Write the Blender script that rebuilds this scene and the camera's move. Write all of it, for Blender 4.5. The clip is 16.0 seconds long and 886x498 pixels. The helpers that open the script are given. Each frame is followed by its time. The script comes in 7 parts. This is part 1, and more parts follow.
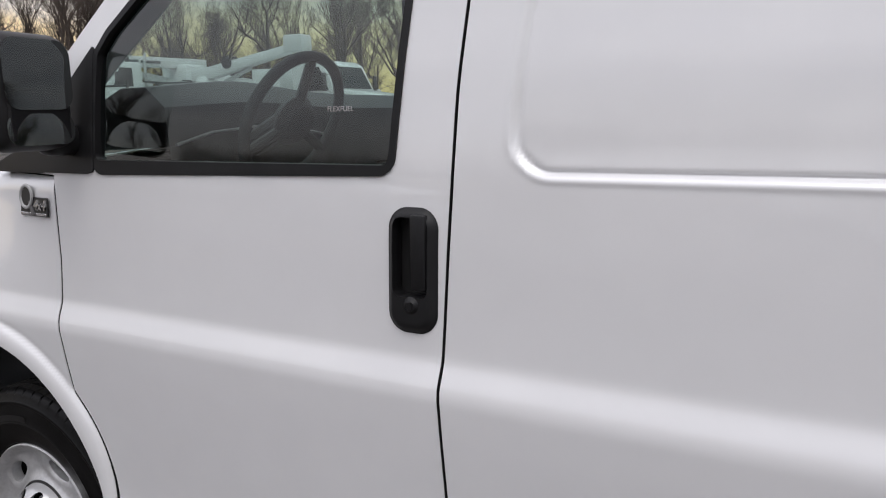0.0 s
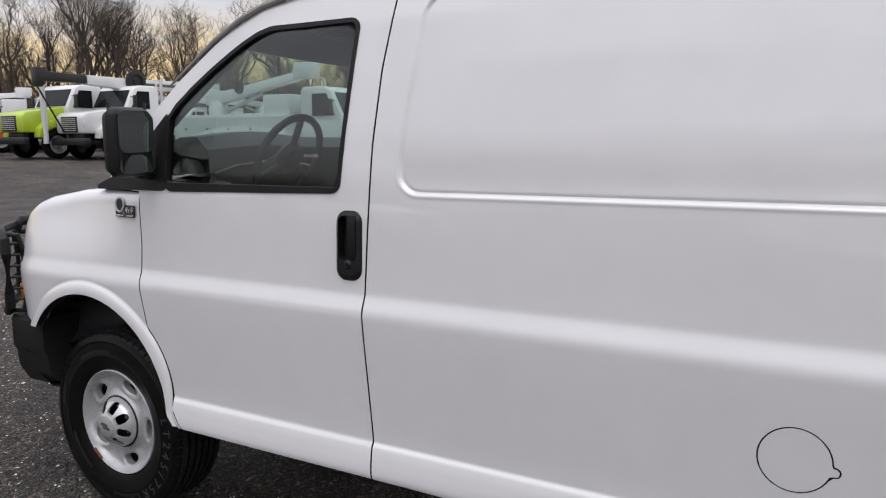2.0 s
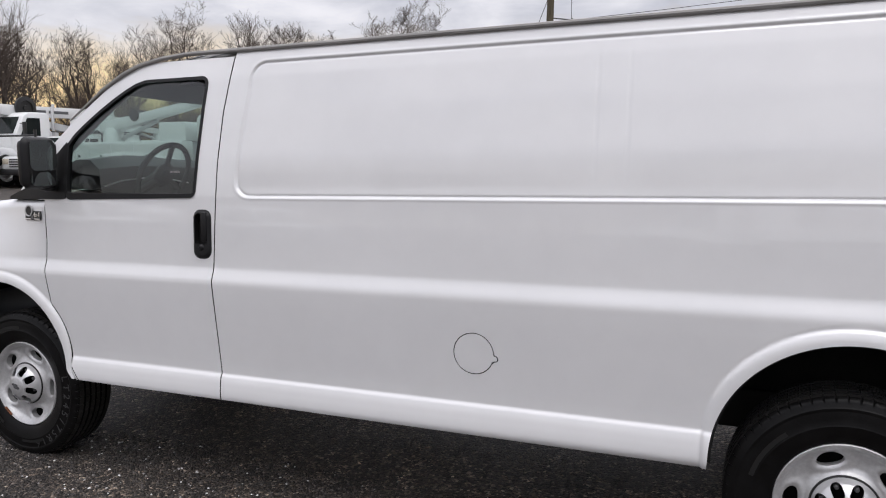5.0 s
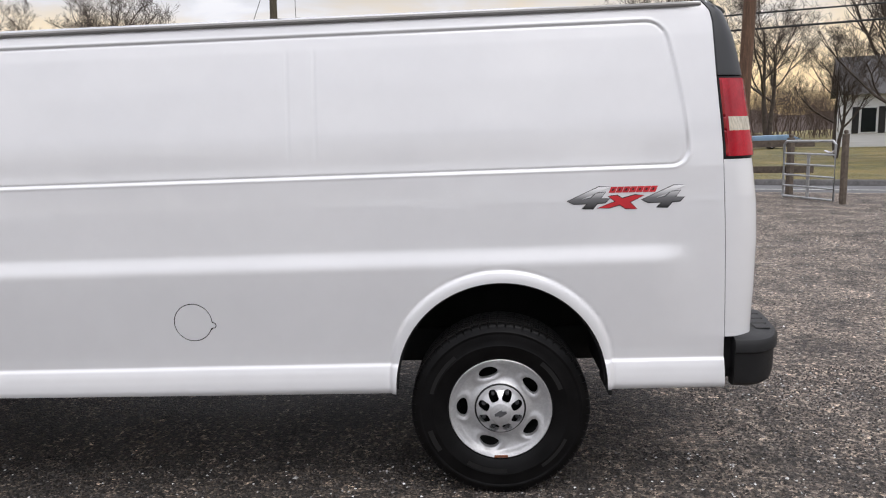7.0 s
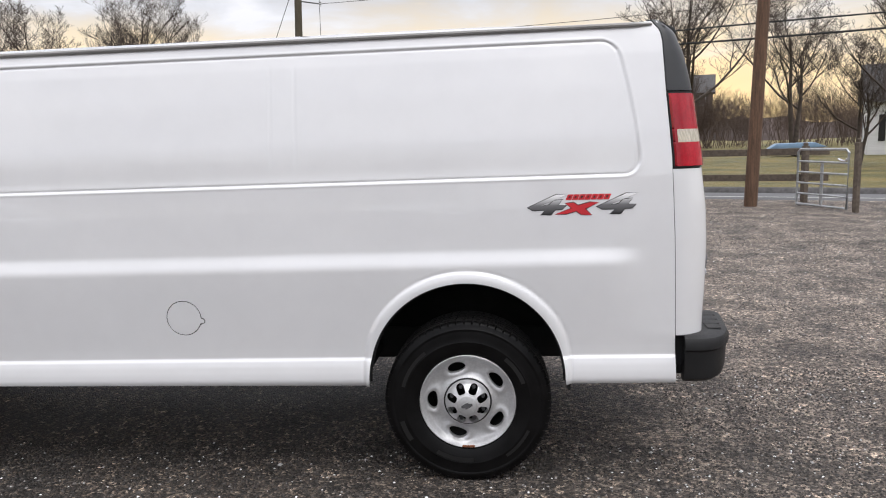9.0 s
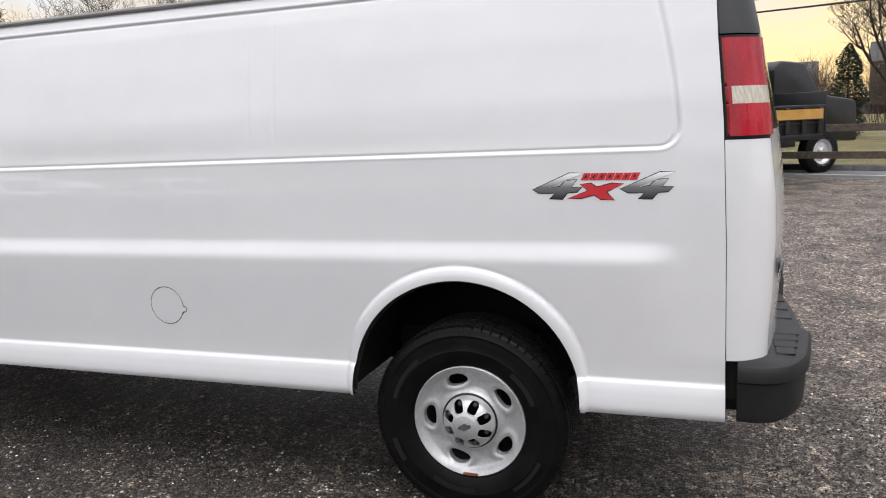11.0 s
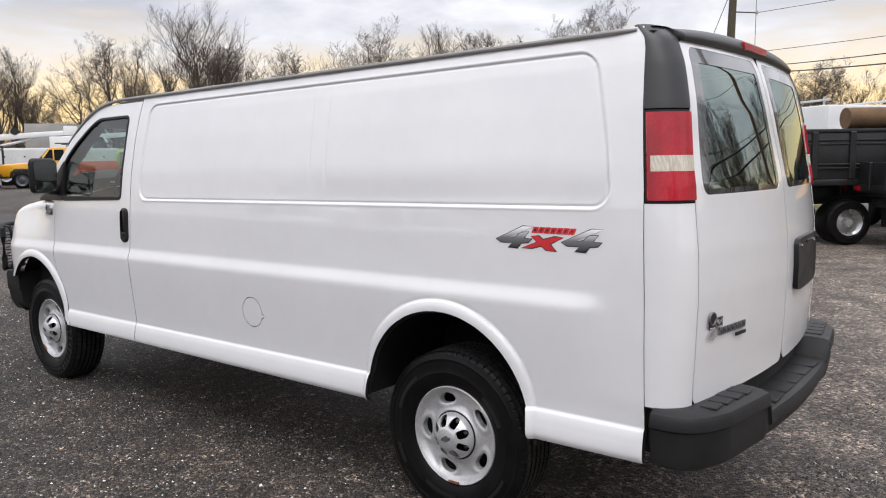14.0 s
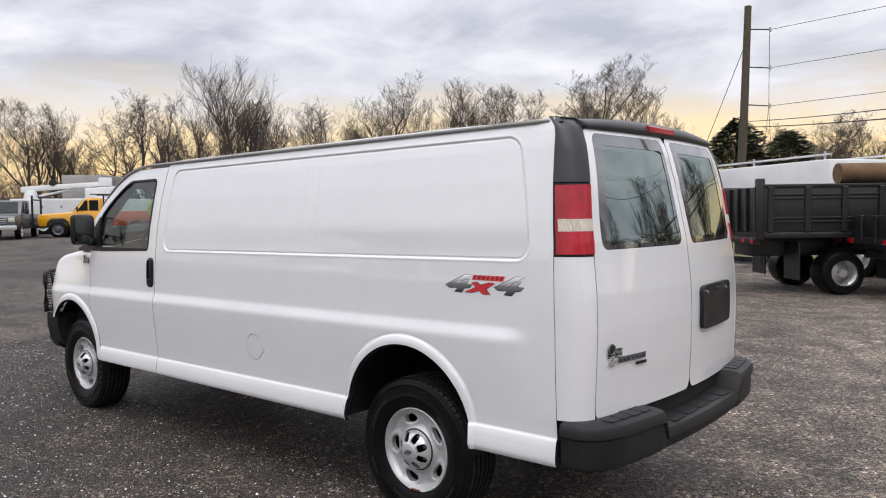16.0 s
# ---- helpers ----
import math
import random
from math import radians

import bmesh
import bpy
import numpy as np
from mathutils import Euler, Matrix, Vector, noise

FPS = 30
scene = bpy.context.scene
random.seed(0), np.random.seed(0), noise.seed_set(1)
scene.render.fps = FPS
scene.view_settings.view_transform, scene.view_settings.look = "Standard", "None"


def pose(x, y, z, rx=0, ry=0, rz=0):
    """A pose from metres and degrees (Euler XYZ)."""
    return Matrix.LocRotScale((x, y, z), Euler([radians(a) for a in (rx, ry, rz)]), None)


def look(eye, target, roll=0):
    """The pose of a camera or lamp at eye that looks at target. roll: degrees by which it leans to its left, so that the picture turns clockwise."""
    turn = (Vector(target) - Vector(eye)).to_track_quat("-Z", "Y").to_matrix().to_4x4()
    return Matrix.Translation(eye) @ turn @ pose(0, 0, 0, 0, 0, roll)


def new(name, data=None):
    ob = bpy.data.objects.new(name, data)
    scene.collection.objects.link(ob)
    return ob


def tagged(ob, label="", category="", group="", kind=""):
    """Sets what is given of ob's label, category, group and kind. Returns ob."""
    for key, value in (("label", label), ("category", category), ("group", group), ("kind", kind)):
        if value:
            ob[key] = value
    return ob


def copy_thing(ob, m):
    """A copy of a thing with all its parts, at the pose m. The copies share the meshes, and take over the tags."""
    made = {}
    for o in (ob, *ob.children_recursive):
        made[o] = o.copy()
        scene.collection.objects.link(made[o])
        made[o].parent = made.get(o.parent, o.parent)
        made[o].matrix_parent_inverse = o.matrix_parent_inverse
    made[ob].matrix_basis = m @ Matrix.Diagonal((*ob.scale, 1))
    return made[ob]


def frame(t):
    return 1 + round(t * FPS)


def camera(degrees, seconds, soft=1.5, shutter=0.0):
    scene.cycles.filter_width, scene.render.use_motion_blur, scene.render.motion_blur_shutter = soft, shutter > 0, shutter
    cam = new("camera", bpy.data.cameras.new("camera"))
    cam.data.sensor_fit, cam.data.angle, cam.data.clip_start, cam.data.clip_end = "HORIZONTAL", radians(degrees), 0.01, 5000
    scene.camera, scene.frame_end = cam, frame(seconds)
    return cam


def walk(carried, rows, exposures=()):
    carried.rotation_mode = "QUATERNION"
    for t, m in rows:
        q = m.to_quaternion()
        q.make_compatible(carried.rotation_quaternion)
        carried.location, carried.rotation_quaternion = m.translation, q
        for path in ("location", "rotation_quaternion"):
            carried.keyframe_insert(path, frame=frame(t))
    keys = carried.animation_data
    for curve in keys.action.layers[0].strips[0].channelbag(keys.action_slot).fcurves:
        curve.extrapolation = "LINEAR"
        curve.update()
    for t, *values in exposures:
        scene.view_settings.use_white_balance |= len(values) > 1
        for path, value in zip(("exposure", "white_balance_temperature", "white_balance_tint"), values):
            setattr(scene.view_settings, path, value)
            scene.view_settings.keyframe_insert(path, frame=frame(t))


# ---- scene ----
cam = camera(60.9, 16.0, soft=1.1)
PATH = [
    (0, (0.005, -2.088, 1.520), (-0.950, -0.369, 1.157), -0.80),
    (0.5, (0.217, -2.305, 1.545), (-0.829, -0.630, 1.224), -0.10),
    (1, (0.373, -2.566, 1.573), (-0.650, -0.875, 1.264), -0.70),
    (1.5, (0.555, -2.747, 1.580), (-0.444, -1.039, 1.286), -0.55),
    (2, (0.760, -2.895, 1.599), (-0.217, -1.177, 1.292), -0.30),
    (2.5, (0.892, -3.111, 1.591), (-0.061, -1.377, 1.301), 0.14),
    (3, (0.997, -3.268, 1.607), (0.056, -1.526, 1.324), 0.27),
    (3.2, (1.069, -3.314, 1.590), (0.130, -1.569, 1.325), 0.36),
    (5.3, (1.730, -3.762, 1.578), (1.068, -1.890, 1.337), -0.74),
    (5.5, (1.791, -3.793, 1.584), (1.212, -1.894, 1.339), -1.04),
    (6, (1.961, -3.855, 1.581), (1.560, -1.912, 1.326), -1.58),
    (6.5, (1.967, -3.961, 1.608), (1.750, -1.995, 1.312), -1.91),
    (7, (1.913, -4.117, 1.618), (1.804, -2.145, 1.302), -1.70),
    (7.5, (1.927, -4.214, 1.623), (1.862, -2.240, 1.307), -1.52),
    (8, (2.008, -4.295, 1.623), (1.948, -2.318, 1.321), -1.37),
    (8.5, (2.122, -4.362, 1.635), (2.020, -2.387, 1.336), -1.40),
    (9, (2.182, -4.346, 1.631), (2.005, -2.376, 1.335), -1.68),
    (9.2, (2.210, -4.310, 1.621), (1.997, -2.344, 1.324), -1.76),
    (11.3, (2.939, -3.459, 1.562), (2.175, -1.643, 1.22), -2.1),
    (11.5, (3.01, -3.36, 1.561), (2.155, -1.584, 1.224), -1.8),
    (12, (3.223, -3.218, 1.588), (2.14, -1.578, 1.219), -1.1),
    (12.5, (3.415, -3.22, 1.621), (2.237, -1.639, 1.29), -1.2),
    (13, (3.559, -3.399, 1.626), (2.366, -1.819, 1.342), -1.3),
    (13.5, (3.746, -3.492, 1.621), (2.531, -1.924, 1.361), -0.9),
    (14, (4.006, -3.539, 1.62), (2.771, -1.982, 1.391), -0.9),
    (14.5, (4.174, -3.655, 1.636), (2.925, -2.106, 1.436), -1.1),
    (15, (4.307, -3.789, 1.651), (3.045, -2.246, 1.484), -1.2),
    (15.5, (4.496, -3.841, 1.66), (3.222, -2.306, 1.529), -1.1),
    (16, (4.716, -3.896, 1.671), (3.424, -2.373, 1.573), -0.8),
]
walk(cam, [(t, look(eye, target, roll)) for t, eye, target, roll in PATH],
     exposures=[(0, -0.26, 6520, 10), (3, -0.33, 6520, 10), (5.5, -0.18, 6500, 10), (7, -0.08, 6500, 9), (9, 0.0, 6520, 8), (12, 0.03, 6560, 8), (14, 0.02, 6540, 8.5), (16, -0.10, 6500, 9)])


# ---- world, sun ----
SUN_AZ, SUN_EL = radians(135.0), radians(62.0)
world = bpy.data.worlds.new("overcast_evening")
scene.world = world
world.use_nodes = True
wn, wl = world.node_tree.nodes, world.node_tree.links
wn.clear()


def wnode(kind, **kw):
    n = wn.new(kind)
    for k, v in kw.items():
        n.inputs[k.replace("_", " ")].default_value = v
    return n


w_out = wn.new("ShaderNodeOutputWorld")
w_bg = wn.new("ShaderNodeBackground")
w_bg.inputs["Strength"].default_value = 1.15
w_sky = wn.new("ShaderNodeTexSky")
w_sky.sky_type = "NISHITA"
w_sky.sun_disc = False
w_sky.sun_elevation, w_sky.sun_rotation = SUN_EL, SUN_AZ
w_co = wn.new("ShaderNodeTexCoord")
w_sep = wn.new("ShaderNodeSeparateXYZ")
wl.new(w_co.outputs["Generated"], w_sep.inputs[0])
# clouds lie on a flat layer: divide the direction by its height
w_h = wn.new("ShaderNodeMath")
w_h.operation = "MAXIMUM"
w_h.inputs[1].default_value = 0.0
wl.new(w_sep.outputs["Z"], w_h.inputs[0])
w_h2 = wn.new("ShaderNodeMath")
w_h2.operation = "ADD"
w_h2.inputs[1].default_value = 0.22
wl.new(w_h.outputs[0], w_h2.inputs[0])
w_div = wn.new("ShaderNodeVectorMath")
w_div.operation = "DIVIDE"
wl.new(w_co.outputs["Generated"], w_div.inputs[0])
w_comb = wn.new("ShaderNodeCombineXYZ")
for k in range(3):
    wl.new(w_h2.outputs[0], w_comb.inputs[k])
wl.new(w_comb.outputs[0], w_div.inputs[1])
w_n = wnode("ShaderNodeTexNoise", Scale=2.2, Detail=6.0, Roughness=0.55, Distortion=0.35)
wl.new(w_div.outputs[0], w_n.inputs["Vector"])
w_cloud = wn.new("ShaderNodeValToRGB")
w_cloud.color_ramp.elements[0].position, w_cloud.color_ramp.elements[0].color = 0.34, (0.47, 0.475, 0.54, 1)
w_cloud.color_ramp.elements[1].position, w_cloud.color_ramp.elements[1].color = 0.68, (0.87, 0.85, 0.89, 1)
wl.new(w_n.outputs["Fac"], w_cloud.inputs[0])
# the warm clear strip under the clouds
w_el = wn.new("ShaderNodeValToRGB")
e = w_el.color_ramp.elements
e[0].position, e[0].color = 0.0, (1, 1, 1, 1)
e[1].position, e[1].color = 0.17, (0, 0, 0, 1)
m = e.new(0.09)
m.color = (0.85, 0.85, 0.85, 1)
w_wob = wn.new("ShaderNodeMath")
w_wob.operation = "MULTIPLY_ADD"
w_wob.inputs[1].default_value = 0.16
wl.new(w_n.outputs["Fac"], w_wob.inputs[0])
w_wob2 = wn.new("ShaderNodeMath")
w_wob2.operation = "SUBTRACT"
w_wob2.inputs[1].default_value = 0.08
wl.new(w_sep.outputs["Z"], w_wob2.inputs[0])
wl.new(w_wob2.outputs[0], w_wob.inputs[2])
wl.new(w_wob.outputs[0], w_el.inputs[0])
w_glow = wn.new("ShaderNodeValToRGB")
w_glow.color_ramp.elements[0].position, w_glow.color_ramp.elements[0].color = 0.0, (1.15, 0.78, 0.30, 1)
w_glow.color_ramp.elements[1].position, w_glow.color_ramp.elements[1].color = 0.28, (0.96, 0.85, 0.66, 1)
wl.new(w_sep.outputs["Z"], w_glow.inputs[0])
w_mix = wn.new("ShaderNodeMixRGB")
# the glow is strongest where the sun went down, behind the row of lorries
w_az = wn.new("ShaderNodeVectorMath")
w_az.operation = "DOT_PRODUCT"
w_az.inputs[1].default_value = (-0.56, 0.83, 0.0)
wl.new(w_co.outputs["Generated"], w_az.inputs[0])
w_azr = wn.new("ShaderNodeMapRange")
w_azr.inputs["From Min"].default_value, w_azr.inputs["From Max"].default_value = 0.05, 0.75
w_azr.inputs["To Min"].default_value, w_azr.inputs["To Max"].default_value = 0.10, 1.0
wl.new(w_az.outputs["Value"], w_azr.inputs["Value"])
w_fac = wn.new("ShaderNodeMath")
w_fac.operation = "MULTIPLY"
wl.new(w_el.outputs[0], w_fac.inputs[0])
wl.new(w_azr.outputs[0], w_fac.inputs[1])
wl.new(w_fac.outputs[0], w_mix.inputs[0])
# an overcast sky is about three times as bright overhead as low down
w_up = wn.new("ShaderNodeMath")
w_up.operation = "MULTIPLY_ADD"
w_up.inputs[1].default_value, w_up.inputs[2].default_value = 1.70, 0.68
wl.new(w_h.outputs[0], w_up.inputs[0])
w_lift = wn.new("ShaderNodeVectorMath")
w_lift.operation = "SCALE"
wl.new(w_cloud.outputs[0], w_lift.inputs[0])
wl.new(w_up.outputs[0], w_lift.inputs["Scale"])
wl.new(w_lift.outputs[0], w_mix.inputs[1])
wl.new(w_glow.outputs[0], w_mix.inputs[2])
w_add = wn.new("ShaderNodeMixRGB")
w_add.blend_type = "ADD"
w_sc = wn.new("ShaderNodeMixRGB")
w_sc.blend_type = "MULTIPLY"
w_sc.inputs[0].default_value = 1.0
w_sc.inputs[2].default_value = (0.012, 0.012, 0.012, 1)
wl.new(w_sky.outputs[0], w_sc.inputs[1])
w_add.inputs[0].default_value = 1.0
wl.new(w_mix.outputs[0], w_add.inputs[1])
wl.new(w_sc.outputs[0], w_add.inputs[2])
wl.new(w_add.outputs[0], w_bg.inputs["Color"])
wl.new(w_bg.outputs[0], w_out.inputs["Surface"])

sun_data = bpy.data.lights.new("sun", "SUN")
sun_data.energy, sun_data.angle, sun_data.color = 1.5, radians(50), (1.0, 0.97, 0.93)
sun = new("sun", sun_data)
sun.matrix_world = look((7, -6, 16), (1, 0, 0))


# ---- materials ----
def mat(name, col, rough=0.5, metal=0.0, var=0.12, scale=6.0, bump=0.0, bscale=60.0, coat=0.0, col2=None, fine=0.0, spec=0.5, rvar=0.0, mscale=None, coat_ior=1.7):
    """A surface with variation at two scales: broad (var, scale) and fine (fine, bscale)."""
    m = bpy.data.materials.new(name)
    m.use_nodes = True
    nt, ln = m.node_tree.nodes, m.node_tree.links
    b = nt["Principled BSDF"]
    b.inputs["Roughness"].default_value, b.inputs["Metallic"].default_value = rough, metal
    b.inputs["Coat Weight"].default_value, b.inputs["Coat Roughness"].default_value = coat, 0.03
    b.inputs["Specular IOR Level"].default_value = spec
    b.inputs["Coat IOR"].default_value = coat_ior
    co = nt.new("ShaderNodeTexCoord")
    vec = co.outputs["Object"]
    if mscale:
        mp = nt.new("ShaderNodeMapping")
        mp.inputs["Scale"].default_value = mscale
        ln.new(vec, mp.inputs[0])
        vec = mp.outputs[0]
    n1 = nt.new("ShaderNodeTexNoise")
    n1.inputs["Scale"].default_value, n1.inputs["Detail"].default_value = scale, 5.0
    ln.new(vec, n1.inputs["Vector"])
    n2 = nt.new("ShaderNodeTexNoise")
    n2.inputs["Scale"].default_value, n2.inputs["Detail"].default_value = bscale, 3.0
    ln.new(vec, n2.inputs["Vector"])
    c1 = Vector(col)
    c2 = Vector(col2) if col2 else c1 * (1 - var)
    r = nt.new("ShaderNodeValToRGB")
    r.color_ramp.elements[0].position, r.color_ramp.elements[0].color = 0.35, (*c2, 1)
    r.color_ramp.elements[1].position, r.color_ramp.elements[1].color = 0.65, (*c1, 1)
    ln.new(n1.outputs["Fac"], r.inputs[0])
    last = r.outputs[0]
    if fine:
        r2 = nt.new("ShaderNodeValToRGB")
        r2.color_ramp.elements[0].position, r2.color_ramp.elements[0].color = 0.35, (1 - fine, 1 - fine, 1 - fine, 1)
        r2.color_ramp.elements[1].position, r2.color_ramp.elements[1].color = 0.65, (1, 1, 1, 1)
        ln.new(n2.outputs["Fac"], r2.inputs[0])
        mx = nt.new("ShaderNodeMixRGB")
        mx.blend_type = "MULTIPLY"
        mx.inputs[0].default_value = 1.0
        ln.new(last, mx.inputs[1])
        ln.new(r2.outputs[0], mx.inputs[2])
        last = mx.outputs[0]
    ln.new(last, b.inputs["Base Color"])
    if rvar:
        mr = nt.new("ShaderNodeMapRange")
        mr.inputs["To Min"].default_value, mr.inputs["To Max"].default_value = max(0.0, rough - rvar), min(1.0, rough + rvar)
        ln.new(n1.outputs["Fac"], mr.inputs["Value"])
        ln.new(mr.outputs[0], b.inputs["Roughness"])
    if bump:
        bp = nt.new("ShaderNodeBump")
        bp.inputs["Strength"].default_value, bp.inputs["Distance"].default_value = bump, 0.01
        ln.new(n2.outputs["Fac"], bp.inputs["Height"])
        ln.new(bp.outputs[0], b.inputs["Normal"])
    return m


def glass_mat(name, tint, gloss_ior=1.5, gloss=(1, 1, 1)):
    """A pane: tinted see-through with a mirror coat that grows towards grazing sight."""
    m = bpy.data.materials.new(name)
    m.use_nodes = True
    nt, ln = m.node_tree.nodes, m.node_tree.links
    nt.remove(nt["Principled BSDF"])
    tr, gl, mx, fr = (nt.new(k) for k in ("ShaderNodeBsdfTransparent", "ShaderNodeBsdfGlossy", "ShaderNodeMixShader", "ShaderNodeFresnel"))
    tr.inputs["Color"].default_value = (*tint, 1)
    gl.inputs["Roughness"].default_value = 0.005
    gl.inputs["Color"].default_value = (*gloss, 1)
    fr.inputs["IOR"].default_value = gloss_ior
    ln.new(fr.outputs[0], mx.inputs[0])
    ln.new(tr.outputs[0], mx.inputs[1])
    ln.new(gl.outputs[0], mx.inputs[2])
    ln.new(mx.outputs[0], nt["Material Output"].inputs["Surface"])
    return m


M_WHITE = mat("white_paint", (0.79, 0.79, 0.80), 0.42, var=0.03, scale=1.5, coat=1.0, fine=0.02, bscale=9.0, coat_ior=1.95)
M_TRIM = mat("black_plastic", (0.013, 0.013, 0.014), 0.42, var=0.25, scale=9, bump=0.06, bscale=350, spec=0.28)
M_BUMPER = mat("grained_bumper_plastic", (0.021, 0.021, 0.022), 0.50, var=0.3, scale=7, bump=0.12, bscale=280, fine=0.2, spec=0.3)
M_CAP = mat("dark_corner_plastic", (0.032, 0.033, 0.035), 0.38, var=0.2, scale=5, bump=0.05, bscale=260)
# black for the underbody, and for shade painted into the panel gaps
M_DARK = mat("underbody_and_gap_shade", (0.012, 0.012, 0.012), 0.8, var=0.4, scale=8)
M_RUBBER = mat("tyre_rubber", (0.0085, 0.0082, 0.0085), 0.34, var=0.4, scale=14, bump=0.05, bscale=160, fine=0.25, spec=0.16, rvar=0.12)
M_LETTER = mat("raised_sidewall_rubber", (0.045, 0.045, 0.046), 0.42, var=0.2, scale=20)
M_TREAD = mat("dusty_tread_rubber", (0.026, 0.024, 0.022), 0.75, var=0.4, scale=10, bump=0.05, bscale=160, fine=0.3)
M_RIM = mat("silver_wheel_paint", (0.62, 0.62, 0.625), 0.40, metal=0.50, var=0.12, scale=12, bump=0.02, bscale=90, fine=0.12)
M_CHROME = mat("bright_chrome", (0.75, 0.75, 0.76), 0.16, metal=0.85, var=0.1, scale=20)
M_GUTTER = mat("grey_gutter_rubber", (0.30, 0.29, 0.28), 0.45, var=0.25, scale=4)
M_HUBCAP = mat("bright_hub_cap", (0.66, 0.66, 0.67), 0.30, metal=0.45, var=0.1, scale=20, coat=0.5)
M_RUST = mat("rusty_weight", (0.25, 0.09, 0.04), 0.8, var=0.5, scale=60)
M_RED = mat("red_lens", (0.50, 0.006, 0.020), 0.24, var=0.35, scale=9, coat=0.4, spec=0.3, fine=0.22, bscale=140, mscale=(1, 1, 0.6))
M_LENS = mat("clear_ribbed_lens", (0.72, 0.65, 0.52), 0.15, var=0.15, scale=40, coat=1.0, fine=0.35, bscale=70, mscale=(1, 6, 0.3))
M_AMBER = mat("amber_lens", (0.75, 0.20, 0.01), 0.15, var=0.2, scale=40, coat=1.0)
M_GLASS = glass_mat("green_tinted_glass", (0.60, 0.73, 0.70), 1.7)
M_SHIELD = glass_mat("windscreen_glass", (0.72, 0.80, 0.76))
M_PRIVACY = glass_mat("dark_rear_glass", (0.13, 0.15, 0.14), 3.4, (0.86, 1.0, 0.96))
M_PRINT = mat("black_glass_print", (0.020, 0.022, 0.022), 0.12, var=0.1, scale=8, spec=0.6, coat=1.0, coat_ior=2.4)
M_MIRROR = mat("mirror_glass", (0.80, 0.84, 0.82), 0.01, metal=1.0, var=0.01)
M_DASH = mat("grey_dashboard", (0.075, 0.075, 0.078), 0.6, var=0.2, scale=8, bump=0.1, bscale=300)
M_DECAL = mat("graphite_decal", (0.20, 0.20, 0.21), 0.35, var=0.3, scale=5)
# the numerals are printed from silver above to near black below
_n, _l = M_DECAL.node_tree.nodes, M_DECAL.node_tree.links
_co, _sx, _mr, _rp = (_n.new("ShaderNode" + k) for k in ("TexCoord", "SeparateXYZ", "MapRange", "ValToRGB"))
_mr.inputs["From Min"].default_value, _mr.inputs["From Max"].default_value = 1.272, 1.362
for _e, (_p, _c) in zip((_rp.color_ramp.elements[0], _rp.color_ramp.elements[1], _rp.color_ramp.elements.new(0.45)), ((0.0, 0.015), (1.0, 0.70), (0.45, 0.17))):
    _e.position, _e.color = _p, (_c, _c, _c * 1.03, 1)
_l.new(_co.outputs["Object"], _sx.inputs[0])
_l.new(_sx.outputs["Z"], _mr.inputs["Value"])
_l.new(_mr.outputs[0], _rp.inputs[0])
_l.new(_rp.outputs[0], _n["Principled BSDF"].inputs["Base Color"])
M_BADGE = mat("graphite_badge", (0.16, 0.16, 0.17), 0.3, metal=0.4, var=0.3, scale=40)
M_LUG = mat("dull_grey_steel", (0.10, 0.10, 0.105), 0.55, var=0.3, scale=30)
M_OUTLINE = mat("black_edge_and_gap_shade", (0.012, 0.012, 0.012), 0.4)
M_DRED = mat("red_decal", (0.62, 0.03, 0.04), 0.35, var=0.15, scale=9)
M_GREYTXT = mat("grey_writing", (0.42, 0.42, 0.42), 0.5)


# ---- mesh helpers ----
def finish(name, bm, material, parent=None, label="", smooth=True, sharp=None):
    me = bpy.data.meshes.new(name)
    if sharp is not None:
        bm.normal_update()
        for e in bm.edges:
            if len(e.link_faces) == 2 and e.calc_face_angle(0.0) > sharp:
                e.smooth = False
    for f in bm.faces:
        f.smooth = smooth
    bm.to_mesh(me)
    bm.free()
    for mm in (material if isinstance(material, (list, tuple)) else [material]):
        me.materials.append(mm)
    ob = new(name, me)
    if parent:
        ob.parent = parent
    if label:
        ob["label"] = label
    return ob


def part(name, bm, material, parent, label="", smooth=True, sharp=radians(35)):
    return finish(name, bm, material, parent, label, smooth, sharp)


def thing(name, label, category, m=None, group="", kind=""):
    ob = new(name)
    ob.empty_display_size = 0.1
    if m is not None:
        ob.matrix_world = m
    return tagged(ob, label, category, group, kind)


def box(bm, lo, hi, bevel=0.0, seg=2, m=None):
    """A box from corner to corner, bevelled, added to bm."""
    vs = [bm.verts.new((x, y, z)) for x in (lo[0], hi[0]) for y in (lo[1], hi[1]) for z in (lo[2], hi[2])]
    fs = [bm.faces.new([vs[i] for i in q]) for q in ((0, 1, 3, 2), (4, 6, 7, 5), (0, 4, 5, 1), (2, 3, 7, 6), (0, 2, 6, 4), (1, 5, 7, 3))]
    if bevel:
        es = list({e for f in fs for e in f.edges})
        r = bmesh.ops.bevel(bm, geom=es, offset=bevel, segments=seg, affect="EDGES", profile=0.5)
        vs = list({v for f in r["faces"] for v in f.verts} | {v for v in vs if v.is_valid})
    if m is not None:
        bmesh.ops.transform(bm, matrix=m, verts=[v for v in vs if v.is_valid])
    return bm


def boxbm(lo, hi, bevel=0.0, seg=2, m=None):
    return box(bmesh.new(), lo, hi, bevel, seg, m)


